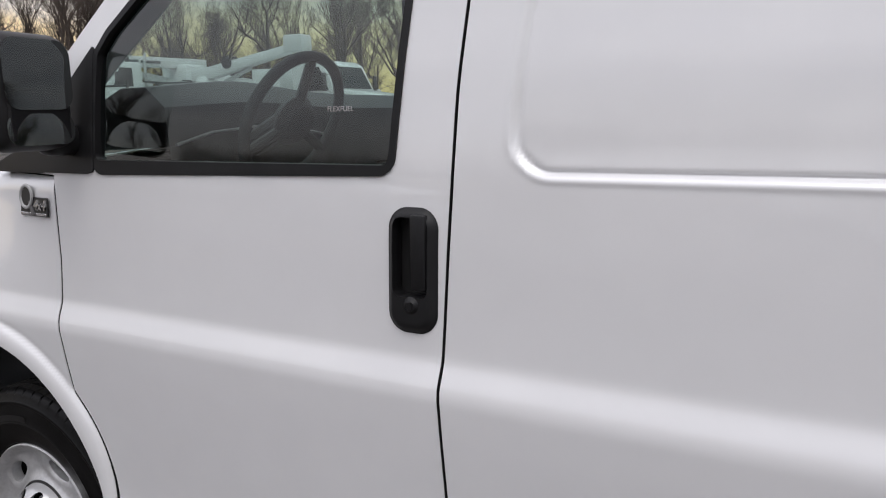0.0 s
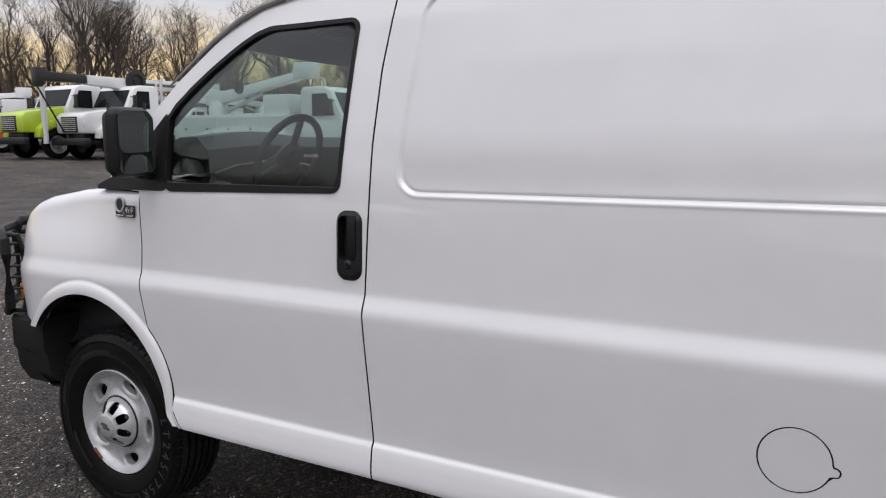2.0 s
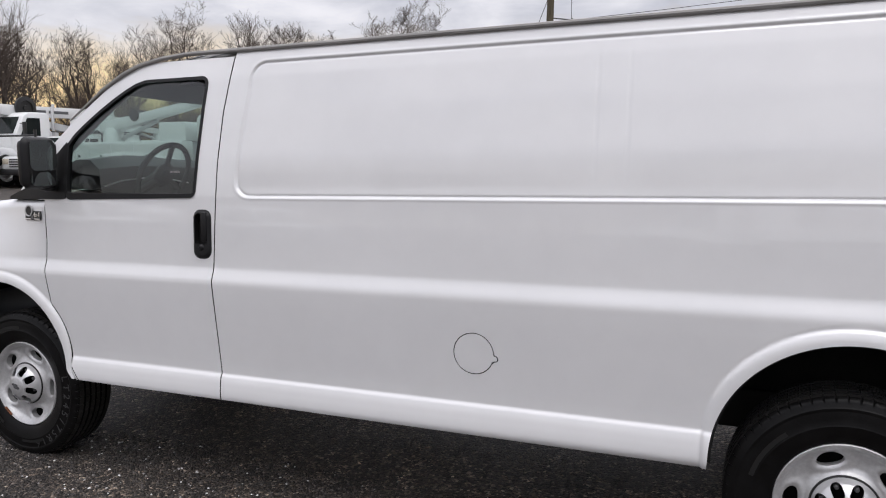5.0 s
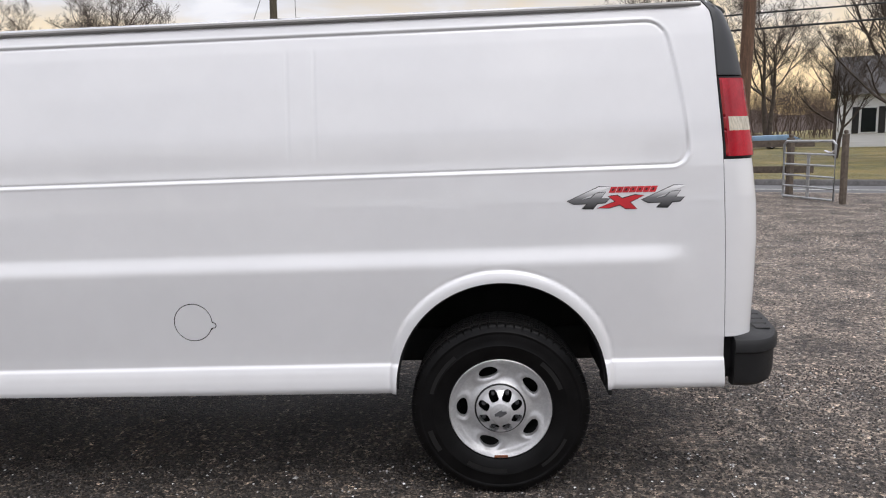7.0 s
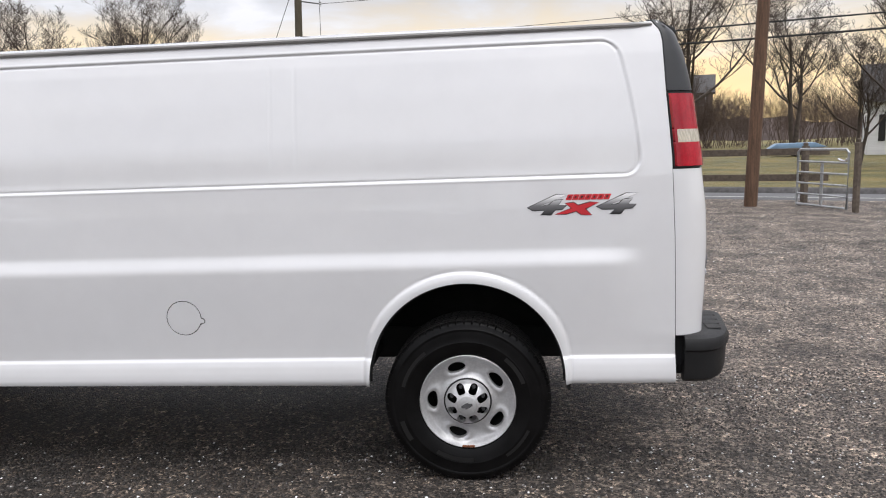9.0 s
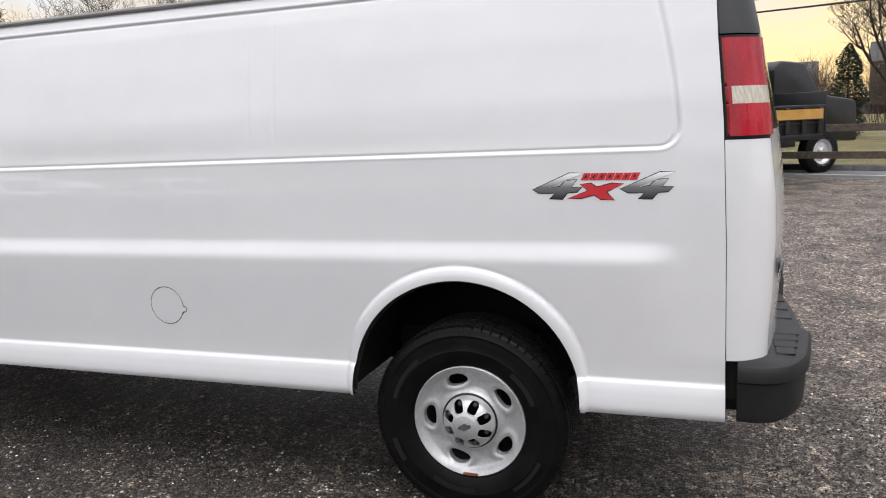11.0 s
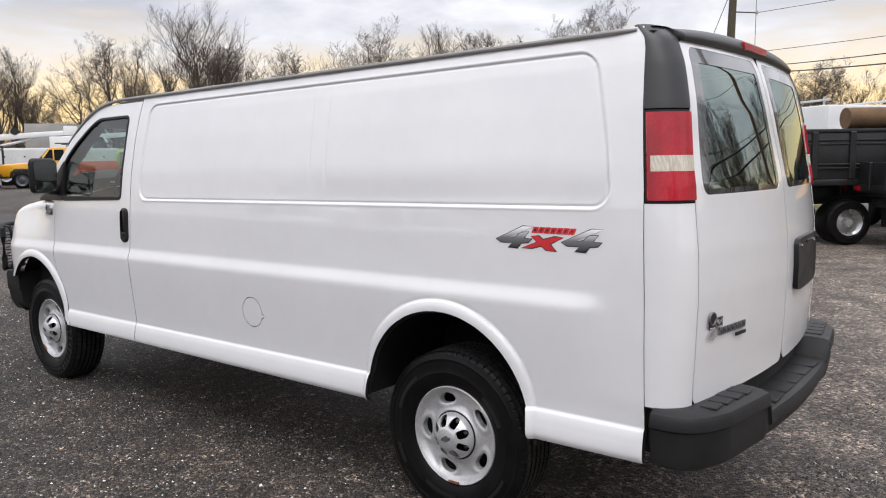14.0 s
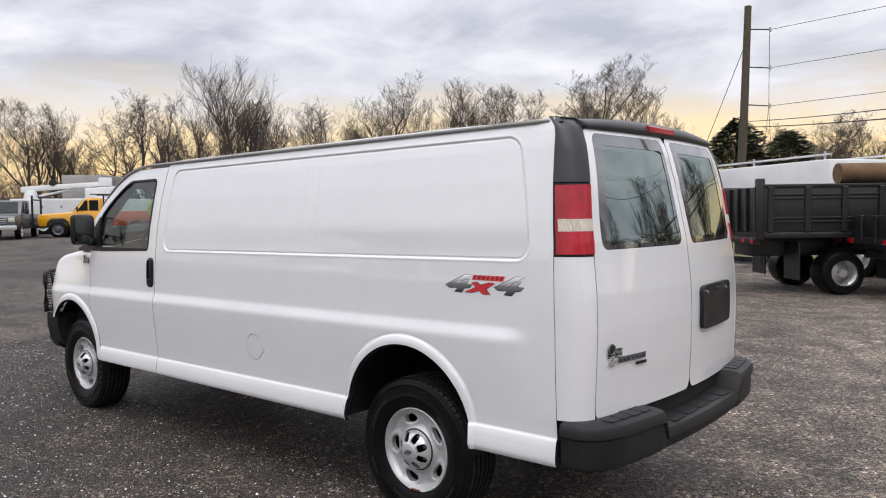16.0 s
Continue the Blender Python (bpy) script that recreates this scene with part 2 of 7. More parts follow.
def tube(bm, pts, r, sides=8, caps=True):
    """A round bar along points; r one radius or one for each point."""
    pts = [Vector(p) for p in pts]
    rs = r if isinstance(r, (list, tuple)) else [r] * len(pts)
    rings = []
    up = Vector((0, 0, 1))
    for i, p in enumerate(pts):
        d = (pts[min(i + 1, len(pts) - 1)] - pts[max(i - 1, 0)]).normalized()
        a = d.cross(up)
        if a.length < 1e-3:
            a = d.cross(Vector((1, 0, 0)))
        a.normalize()
        b = d.cross(a)
        rings.append([bm.verts.new(p + (a * math.cos(2 * math.pi * k / sides) + b * math.sin(2 * math.pi * k / sides)) * rs[i]) for k in range(sides)])
    for q, s in zip(rings, rings[1:]):
        for k in range(sides):
            bm.faces.new((q[k], q[(k + 1) % sides], s[(k + 1) % sides], s[k]))
    if caps:
        bm.faces.new(rings[0][::-1])
        bm.faces.new(rings[-1])
    return bm


def tubebm(pts, r, sides=8):
    return tube(bmesh.new(), pts, r, sides)


def lathe(bm, prof, seg=48, axis="y", centre=(0, 0, 0), closed=False):
    """Turns a profile of (radius, along) round the axis."""
    rings = []
    for k in range(seg):
        a = 2 * math.pi * k / seg
        ring = []
        for r, h in prof:
            c, s = r * math.cos(a), r * math.sin(a)
            p = (c, h, s) if axis == "y" else (c, s, h) if axis == "z" else (h, c, s)
            ring.append(bm.verts.new(Vector(p) + Vector(centre)))
        rings.append(ring)
    n = len(prof)
    for k in range(seg):
        q, s = rings[k], rings[(k + 1) % seg]
        for i in range(n if closed else n - 1):
            j = (i + 1) % n
            bm.faces.new((q[i], q[j], s[j], s[i]))
    return bm


def extrude_poly(bm, poly, d, m=None):
    """A flat outline (list of 2D points) made solid: from z 0 to d, then moved by m."""
    lo = [bm.verts.new((x, y, 0)) for x, y in poly]
    hi = [bm.verts.new((x, y, d)) for x, y in poly]
    bm.faces.new(lo[::-1])
    bm.faces.new(hi)
    n = len(poly)
    for i in range(n):
        bm.faces.new((lo[i], lo[(i + 1) % n], hi[(i + 1) % n], hi[i]))
    if m is not None:
        bmesh.ops.transform(bm, matrix=m, verts=lo + hi)
    return bm


def sheet(us, vs, sdfs, place, back=None, flip=False, dark=False):
    """A skin over the grid us x vs, kept where every function of sdfs is below 0, each point put in the world by
    place(u, v).
    back: a vector by which the open edges are turned inwards, to give the sheet its thickness. dark: the inner part of
    that edge takes the second material, black in place of the gap's shade."""
    U, V = np.meshgrid(us, vs, indexing="ij")
    D = np.stack([np.broadcast_to(f(U, V), U.shape) for f in sdfs]) if sdfs else np.full((1,) + U.shape, -1.0)
    inside = (D <= 0).all(0)
    c = lambda a: (a[:-1, :-1], a[1:, :-1], a[1:, 1:], a[:-1, 1:])
    full = np.logical_and.reduce(c(inside))
    none = np.zeros_like(full)
    for k in range(len(D)):
        none |= np.logical_and.reduce(c(D[k] > 0))
    bm = bmesh.new()
    made = {}

    def vert(u, v):
        key = (round(u, 5), round(v, 5))
        if key not in made:
            made[key] = bm.verts.new(place(u, v))
        return made[key]

    for i, j in zip(*np.nonzero(~none)):
        poly = [(us[a], vs[b], D[:, a, b]) for a, b in ((i, j), (i + 1, j), (i + 1, j + 1), (i, j + 1))]
        if not full[i, j]:
            for k in range(len(D)):
                out = []
                for n in range(len(poly)):
                    p, q = poly[n], poly[(n + 1) % len(poly)]
                    if p[2][k] <= 0:
                        out.append(p)
                    if (p[2][k] <= 0) != (q[2][k] <= 0):
                        t = p[2][k] / (p[2][k] - q[2][k])
                        out.append((p[0] + (q[0] - p[0]) * t, p[1] + (q[1] - p[1]) * t, p[2] + (q[2] - p[2]) * t))
                poly = out
                if len(poly) < 3:
                    break
        if len(poly) < 3:
            continue
        f = []
        for p in poly:
            w = vert(p[0], p[1])
            if not f or (w is not f[-1] and w is not f[0]):
                f.append(w)
        if len(f) > 2:
            try:
                bm.faces.new(f[::-1] if flip else f)
            except ValueError:
                pass
    if back is not None:
        bm.normal_update()
        es = [e for e in bm.edges if len(e.link_faces) == 1]
        for e in es:
            e.smooth = False
        for step in ((0.09, 0), (0.91, 1)) if dark else ((1.0, 0),):
            r = bmesh.ops.extrude_edge_only(bm, edges=es)
            es = [q for q in r["geom"] if isinstance(q, bmesh.types.BMEdge)]
            for v in r["geom"]:
                if isinstance(v, bmesh.types.BMVert):
                    v.co += Vector(back) * step[0]
                elif isinstance(v, bmesh.types.BMFace):
                    v.material_index = step[1]
    return bm


def fine(lo, hi, step, *zones):
    """Grid lines from lo to hi, closer within the zones (lo, hi, step)."""
    a = [np.arange(lo, hi, step)] + [np.arange(p, q, s) for p, q, s in zones] + [np.array([hi])]
    g = np.unique(np.round(np.concatenate(a), 4))
    keep = [g[0]]
    for v in g[1:]:
        if v - keep[-1] > 0.0025:
            keep.append(v)
    return np.array(keep)


def smooth01(x):
    x = np.clip(x, 0.0, 1.0)
    return x * x * (3 - 2 * x)


def rbox(x0, x1, z0, z1, r):
    """Signed distance to a rounded rectangle."""
    def f(U, V):
        dx, dz = np.abs(U - (x0 + x1) / 2) - (x1 - x0) / 2 + r, np.abs(V - (z0 + z1) / 2) - (z1 - z0) / 2 + r
        return np.hypot(np.maximum(dx, 0), np.maximum(dz, 0)) + np.minimum(np.maximum(dx, dz), 0) - r
    return f


def poly_sdf(pts, r=0.0):
    """Signed distance to a closed outline, its corners rounded by r where r is given."""
    pts = np.array(pts, float)

    def raw(U, V, P):
        d = np.full(np.shape(U), 1e9)
        sgn = np.ones(np.shape(U))
        n = len(P)
        for i in range(n):
            a, b = P[i], P[i - 1]
            ex, ez = b - a
            wx, wz = U - a[0], V - a[1]
            t = np.clip((wx * ex + wz * ez) / (ex * ex + ez * ez), 0, 1)
            d = np.minimum(d, (wx - ex * t) ** 2 + (wz - ez * t) ** 2)
            c1, c2, c3 = V >= a[1], V < b[1], ex * wz > ez * wx
            sgn = np.where((c1 & c2 & c3) | (~c1 & ~c2 & ~c3), -sgn, sgn)
        return sgn * np.sqrt(d)

    if not r:
        return lambda U, V: raw(U, V, pts)
    # shrink the outline by r along its corner lines, then grow it again
    area = 0.5 * sum(pts[i - 1][0] * pts[i][1] - pts[i][0] * pts[i - 1][1] for i in range(len(pts)))
    s = 1 if area > 0 else -1
    inner = []
    for i in range(len(pts)):
        a, b, c = pts[i - 1], pts[i], pts[(i + 1) % len(pts)]
        d1, d2 = (b - a) / np.linalg.norm(b - a), (c - b) / np.linalg.norm(c - b)
        n1, n2 = np.array([-d1[1], d1[0]]) * s, np.array([-d2[1], d2[0]]) * s
        m = n1 + n2
        inner.append(b + m * r / max(0.35, float(m @ n1)))
    P = np.array(inner)
    return lambda U, V: raw(U, V, P) - r

# ---- the van ----
# nose towards -x, rear towards +x, driver's side towards -y; axles at x -1.97 and 1.97
VAN = thing("cargo_van", "white lifted four-wheel-drive cargo van with windowless sides, parked on gravel", "van")
RAKE = lambda x: 0.008 * (x - 0.54)

_pz = [0.44, 0.474, 0.486, 0.498, 0.512, 0.540, 0.575, 0.604, 0.609, 0.616, 0.66, 0.80, 0.96, 1.030, 1.050, 1.094, 1.106, 1.16, 1.30, 1.42, 1.50, 1.60, 1.80, 1.95, 2.03, 2.06, 2.09]
_pw = [0.965, 0.990, 1.003, 1.0095, 1.0115, 1.0090, 1.0030, 0.9955, 0.9870, 0.9868, 0.9885, 0.9985, 1.009, 1.012, 1.009, 0.9945, 0.9925, 0.990, 0.985, 0.978, 0.971, 0.961, 0.932, 0.905, 0.886, 0.877, 0.866]
_gz = np.arange(0.40, 2.12, 0.004)
_gw = np.interp(_gz, _pz, _pw)
_k = np.exp(-0.5 * (np.arange(-9, 10) / 0.85) ** 2)
_gw = np.convolve(np.pad(_gw, 9, mode="edge"), _k / _k.sum(), mode="valid")


# the rear end has neither shoulder nor sill
_gr = np.where(_gz < 1.16, np.interp(_gz, [0.40, 0.62, 0.90, 1.16], [0.988, 0.991, 0.994, 0.990]), _gw)


def arch(cx, cz, r):
    """Negative inside the wheel opening."""
    return lambda U, V: np.where(V > cz, np.hypot(U - cx, V - cz) - r, np.abs(U - cx) - (r + 0.10 * (cz - V)))


ARCH_R = arch(1.974, 0.512, 0.450)
_front = arch(-1.985, 0.545, 0.432)
ARCH_F = lambda U, V: _front(U, V) - np.where(U > -1.985, 0.03 * smooth01((0.565 - V) / 0.075) ** 2, 0.0)
_panel = rbox(-0.49, 2.76, 1.42, 2.015, 0.075)


def panel_sd(U, V):
    return _panel(U + 0.10 * np.clip((V - 1.46) / 0.56, 0.0, 1.1) ** 1.5 * smooth01((U - 1.5) / 1.2) - 0.06 * smooth01((V - 1.45) / 0.6) * smooth01((0.6 - U) / 1.0), V)


def flare(wid, z):
    """The flare's lip grows narrower towards the sill."""
    return wid * (0.36 + 0.64 * smooth01((z - 0.46) / 0.36))


def half_width(x, z):
    """Half the body's width at x and height z."""
    w = np.interp(z, _gz, _gw)
    t = np.clip((-2.22 - x) / 0.37, 0, 1.2)
    w = w - 0.12 * t ** 3.0
    w = w - 0.045 * smooth01((-1.55 - x) / 0.6) * smooth01((z - 1.08) / 0.28)
    # the shoulder fades out before the rear corner
    m = smooth01((x - 2.60) / 0.22) * smooth01((z - 0.66) / 0.10)
    w = w + (np.interp(z, _gz, _gr) - np.interp(z, _gz, _gw)) * m
    for a, wid in ((ARCH_R, 0.043), (ARCH_F, 0.043)):
        d = a(x, z)
        f = flare(wid, z)
        near = 1 - smooth01((d - f) / 0.018)
        w = w * (1 - near) + np.interp(np.maximum(z, 0.63), _gz, _gw) * near if np.ndim(x) == 0 and x < 0 and wid and near > 0 else w
        e = np.clip(d / (f + 0.006), 0.0, 1.0)
        w = w + (0.005 + 0.012 * (1 - e ** 2.2)) * (1 - smooth01((d - f) / 0.010)) - 0.0016 * np.exp(-((d - f - 0.012) / 0.005) ** 2)
    d = panel_sd(x, z)
    low = smooth01((1.60 - z) / 0.15)
    w = w - (0.004 + 0.004 * low) * smooth01(-d / 0.006) + 0.0016 * np.exp(-((d - 0.005) / 0.0045) ** 2) - 0.0046 * np.exp(-((d + 0.0095) / 0.0032) ** 2)
    for xr in (1.10, 1.215):
        w = w - 0.0022 * np.exp(-((x - xr) / 0.007) ** 2) * smooth01((z - 1.48) / 0.1) * smooth01((1.98 - z) / 0.1)
    return w


def side(sy, dy=0.0):
    return lambda x, z: (x, sy * (float(half_width(x, z)) - dy), z + RAKE(x))


# outlines in (x, height)
GAP = 0.0066
DOOR = [(-0.585, 0.43), (-0.600, 0.80), (-0.612, 1.05), (-0.596, 1.40), (-0.590, 1.56), (-0.570, 1.80), (-0.530, 2.06),
        (-1.08, 2.06), (-1.16, 2.00), (-1.29, 1.92), (-1.47, 1.79), (-1.64, 1.645), (-1.86, 1.44), (-1.87, 1.405), (-1.66, 1.40), (-1.645, 1.20), (-1.65, 1.06), (-1.625, 0.88),
        (-1.575, 0.70), (-1.52, 0.575), (-1.455, 0.485), (-1.43, 0.43)]
WINDOW = [(-0.708, 1.418), (-0.660, 1.965), (-1.03, 1.965), (-1.09, 1.950), (-1.15, 1.923), (-1.215, 1.888), (-1.30, 1.836), (-1.39, 1.775), (-1.465, 1.718), (-1.505, 1.672), (-1.512, 1.404)]
door_sd, win_sd = poly_sdf(DOOR), poly_sdf(WINDOW, 0.035)
HX, HZ = -0.667, 1.250
cup_sd = rbox(HX - 0.050, HX + 0.050, HZ - 0.108, HZ + 0.115, 0.038)


def rear_x(z):
    return np.interp(z, [0.4, 0.72, 0.80, 0.875, 1.10, 1.26, 1.50, 1.80, 1.95, 2.05, 2.12], [3.138, 3.138, 3.140, 3.145, 3.152, 3.147, 3.12, 3.055, 3.015, 2.975, 2.93])


def side_end(z):
    return np.interp(z, [0.50, 1.10, 1.50, 1.78, 2.00, 2.10], [2.918, 2.908, 2.893, 2.870, 2.858, 2.838])


XS = fine(-0.64, 3.0, 0.03, (-0.53, -0.30, 0.006), (2.55, 2.82, 0.007), (1.44, 2.52, 0.008), (1.40, 2.56, 0.010), (1.07, 1.25, 0.005), (0.54, 0.80, 0.012))
ZS = fine(0.47, 2.085, 0.02, (0.594, 0.626, 0.004), (0.58, 0.67, 0.006), (0.98, 1.16, 0.01), (1.40, 1.44, 0.003), (1.37, 1.47, 0.006), (1.96, 2.04, 0.004), (1.94, 2.085, 0.008), (0.50, 1.08, 0.009))
FUEL = (0.646, 0.817, 0.081)
fuel_sd = lambda U, V: np.minimum(np.hypot(U - FUEL[0], V - FUEL[1]) - FUEL[2], rbox(FUEL[0] + 0.06, FUEL[0] + 0.098, FUEL[1] - 0.025, FUEL[1] - 0.005, 0.008)(U, V))
bottom_sd = lambda U, V: np.interp(U, [-1.45, -0.6, 1.5, 2.9], [0.498, 0.495, 0.479, 0.484]) - V

for sy in (-1, 1):
    flip = sy > 0
    left = sy < 0
    back = (0, -sy * 0.02, 0)
    cuts = [lambda U, V: -ARCH_R(U, V), lambda U, V: -door_sd(U, V) + GAP, lambda U, V: U - side_end(V) + 0.0022, bottom_sd, lambda U, V: -0.66 - U]
    if left:
        cuts.append(lambda U, V: -fuel_sd(U, V) + 0.0038)
    part("side_panel", sheet(XS, ZS, cuts, side(sy), back, flip, True), [M_WHITE, M_DARK], VAN, "windowless white side panel with a pressed upper frame", sharp=None)
    if left:
        fd = part("fuel_door", sheet(fine(0.53, 0.77, 0.008), fine(0.70, 0.92, 0.008), [fuel_sd], side(sy), back, flip, True), [M_WHITE, M_DARK], VAN, "round white fuel filler door", sharp=None)
    # front wing
    wing_top = lambda U: np.interp(U, [-2.59, -2.575, -2.55, -2.52, -2.465, -2.39, -2.30, -2.09, -1.87, -1.6], [0.90, 1.12, 1.21, 1.262, 1.305, 1.335, 1.358, 1.390, 1.408, 1.41])

    def wing_place(x, z, sy=sy):
        d = float(wing_top(x)) - z
        r = 0.05
        inn = r - math.sqrt(max(0.0, r * r - (r - d) ** 2)) if d < r else 0.0
        return (x, sy * (float(half_width(x, z)) - inn), z + RAKE(x))

    cuts = [lambda U, V: -ARCH_F(U, V), lambda U, V: np.minimum(-door_sd(U, V) + GAP, ARCH_F(U, V) - flare(0.051, V)), lambda U, V: V - wing_top(U), bottom_sd, lambda U, V: U + 1.40,
            lambda U, V: np.where(U < -2.3, 0.80 - V, -1.0)]
    part("front_wing", sheet(fine(-2.59, -1.38, 0.007), fine(0.475, 1.415, 0.007), cuts, wing_place, back, flip, True), [M_WHITE, M_DARK], VAN, sharp=None)
    # door
    door = part("front_door", sheet(fine(-1.88, -0.50, 0.02, (-1.66, -1.36, 0.006), (-0.66, -0.5, 0.008)), fine(0.475, 2.06, 0.014, (0.475, 0.95, 0.007), (0.98, 1.13, 0.008), (1.36, 1.44, 0.006)),
                [door_sd, lambda U, V: -win_sd(U, V), lambda U, V: V - 2.045, bottom_sd, lambda U, V: -ARCH_F(U, V) + flare(0.051, V) + GAP,
                 lambda U, V: -cup_sd(U, V) - 0.004 if left else np.full(np.shape(U), -1.0)], side(sy), back, flip, True), [M_WHITE, M_DARK], VAN, "white front door with a black-trimmed window", sharp=None)
    # the window's black rubber surround and its pane
    band = lambda U, V: np.maximum(win_sd(U, V) - 0.001, -(win_sd(U, V) + 0.013))
    low = lambda U, V: np.maximum(win_sd(U, V) - 0.001, V - 1.436)
    part("window_seal", sheet(fine(-1.57, -0.64, 0.009), fine(1.38, 1.98, 0.008), [lambda U, V: np.minimum(band(U, V), low(U, V))], side(sy, -0.004 if left else 0.004), (0, -sy * 0.025, 0), flip), M_TRIM, door, "black rubber window seal", sharp=None)
    pane = part("window", sheet(fine(-1.57, -0.64, 0.06), fine(1.38, 1.98, 0.06), [lambda U, V: win_sd(U, V) + 0.012], side(sy, 0.010), None, flip), M_GLASS, door, "green-tinted side window", sharp=None)
    pane.visible_shadow = False
    # black sail at the mirror
    sail = poly_sdf([(-1.505, 1.405), (-1.505, 1.69), (-1.60, 1.60), (-1.72, 1.425), (-1.72, 1.405)])
    part("cowl_corner", sheet(fine(-1.95, -1.69, 0.02), fine(1.39, 1.52, 0.015), [poly_sdf([(-1.69, 1.402), (-1.69, 1.50), (-1.80, 1.462), (-1.945, 1.415), (-1.945, 1.402)])], side(sy, -0.004), (0, -sy * 0.05, 0), flip), M_TRIM, VAN, "black plastic corner of the cowl", sharp=None)
    part("mirror_sail", sheet(fine(-1.75, -1.50, 0.02), fine(1.40, 1.70, 0.02), [sail], side(sy, -0.005), (0, -sy * 0.03, 0), flip), M_TRIM, door, sharp=None)
    # black skin behind the gaps, painted in place of the shade inside them
    cuts = [lambda U, V: -ARCH_R(U, V) - 0.01, lambda U, V: -ARCH_F(U, V) - 0.01, lambda U, V: U - side_end(V), lambda U, V: np.where(U < -0.66, V - 1.37, -1.0), lambda U, V: V - np.where(U < -1.7, wing_top(U) - 0.05, 2.05),
            lambda U, V: np.where((U < -2.3), 0.8 - V, -1.0)]
    part("inner_skin", sheet(fine(-2.50, 3.0, 0.05), fine(0.50, 2.05, 0.05), cuts, side(sy, 0.026), None, flip), M_DARK, VAN, sharp=None)
    # gutter along the roof edge
    pts = [(-1.50, 0.925, 1.79), (-1.29, 0.905, 1.935), (-1.17, 0.895, 2.00), (-1.08, 0.885, 2.035), (-0.95, 0.88, 2.06)] + [(x, 0.875, 2.072) for x in np.linspace(-0.8, 2.74, 15)] + [(2.815, 0.870, 2.072)]
    part("roof_gutter", tubebm([(x, sy * (y + 0.006), z + RAKE(x)) for x, y, z in pts], [0.004, 0.009, 0.010] + [0.010] * 17 + [0.006, 0.004][:1], 8), M_GUTTER, VAN, "grey rubber roof gutter strip")

# roof, hood, windscreen
def roof_place(x, y):
    s = min(1.0, abs(y) / 0.872)
    front = float(smooth01((-0.55 - x) / 0.75)) * 0.09
    drop = float(smooth01((x - 2.60) / 0.32)) * 0.016
    return (x, y, 2.078 + RAKE(x) + 0.085 * (1 - 0.45 * float(smooth01((x - 2.0) / 0.85))) * (1 - s ** 2.6) - front * (0.4 + 0.6 * s) - drop)


part("roof", sheet(fine(-1.14, 2.88, 0.12), fine(-0.872, 0.872, 0.0436), [], roof_place), M_WHITE, VAN, "white steel roof", sharp=None)


def hood_place(x, y):
    hw = float(half_width(x, float(wing_top(x)))) - 0.068
    s = y
    return (x, s * hw, float(wing_top(x)) + RAKE(x) + 0.045 * (1 - abs(s) ** 2.2))


part("hood", sheet(fine(-2.58, -1.80, 0.03, (-2.58, -2.4, 0.012)), np.linspace(-1, 1, 25), [], hood_place), M_WHITE, VAN, "short white hood", sharp=None)


def screen_place(u, v):
    yy = u * (0.86 - 0.10 * v)
    return (-1.90 + 0.78 * v - 0.16 * (1 - u * u), yy, 1.40 + 0.61 * v + 0.03 * math.sin(math.pi * v))


ws = part("windscreen", sheet(np.linspace(-0.95, 0.95, 17), np.linspace(0.02, 0.98, 9), [], screen_place), M_SHIELD, VAN, "green-tinted windscreen", sharp=None)
ws.visible_shadow = False
for sy in (-1, 1):
    bm = bmesh.new()
    pts_o = [(-1.90, 0.895, 1.415), (-1.64, 0.925, 1.64), (-1.47, 0.918, 1.785), (-1.29, 0.905, 1.92), (-1.16, 0.892, 2.0), (-1.05, 0.885, 2.045)]
    rows = []
    for i, (x, y, z) in enumerate(pts_o):
        v = i / (len(pts_o) - 1)
        s = Vector(screen_place(0.94 * sy, 0.02 + 0.96 * v))
        a = Vector((x, sy * y, z))
        mid = (a + s) / 2 + Vector((-0.035, sy * 0.02, 0.02))
        rows.append([bm.verts.new(p) for p in (a, a * 0.6 + mid * 0.4, mid, mid * 0.5 + s * 0.5, s)])
    for p, q in zip(rows, rows[1:]):
        for k in range(4):
            bm.faces.new((p[k], p[k + 1], q[k + 1], q[k]) if sy > 0 else (p[k], q[k], q[k + 1], p[k + 1]))
    part("front_pillar", bm, M_WHITE, VAN, sharp=None)
bm = boxbm((-1.98, -0.84, 1.345), (-1.78, 0.84, 1.405), 0.02)
part("cowl", bm, M_TRIM, VAN, "black cowl panel below the windscreen")
for k in (-0.45, 0.25):
    part("wiper", tubebm([(-1.93, k, 1.425), (-1.90, k + 0.30, 1.455), (-1.87, k + 0.58, 1.47)], 0.010, 6), M_TRIM, VAN)

# rear end: plan curve round the corner, u = -1..1 across the doors, beyond that the corners
def rear_place(u, z):
    w = float(np.interp(z, _gz, _gr))
    yf = w - 0.115
    xr = float(rear_x(z))
    s = 1 if u >= 0 else -1
    a = abs(u)
    bow = 0.085 - 0.032 * float(smooth01((z - 1.45) / 0.5))
    if a <= 1:
        x, y = xr - bow * a * a, a * yf
    else:
        ang = min(1.0, a - 1) * math.pi / 2
        y = yf + 0.115 * math.sin(ang)
        x = xr - bow - (xr - bow - float(side_end(z))) * (1 - math.cos(ang))
    top = max(0.0, z - 2.04)
    return (x - top * 0.6, s * y, z + RAKE(3.0))


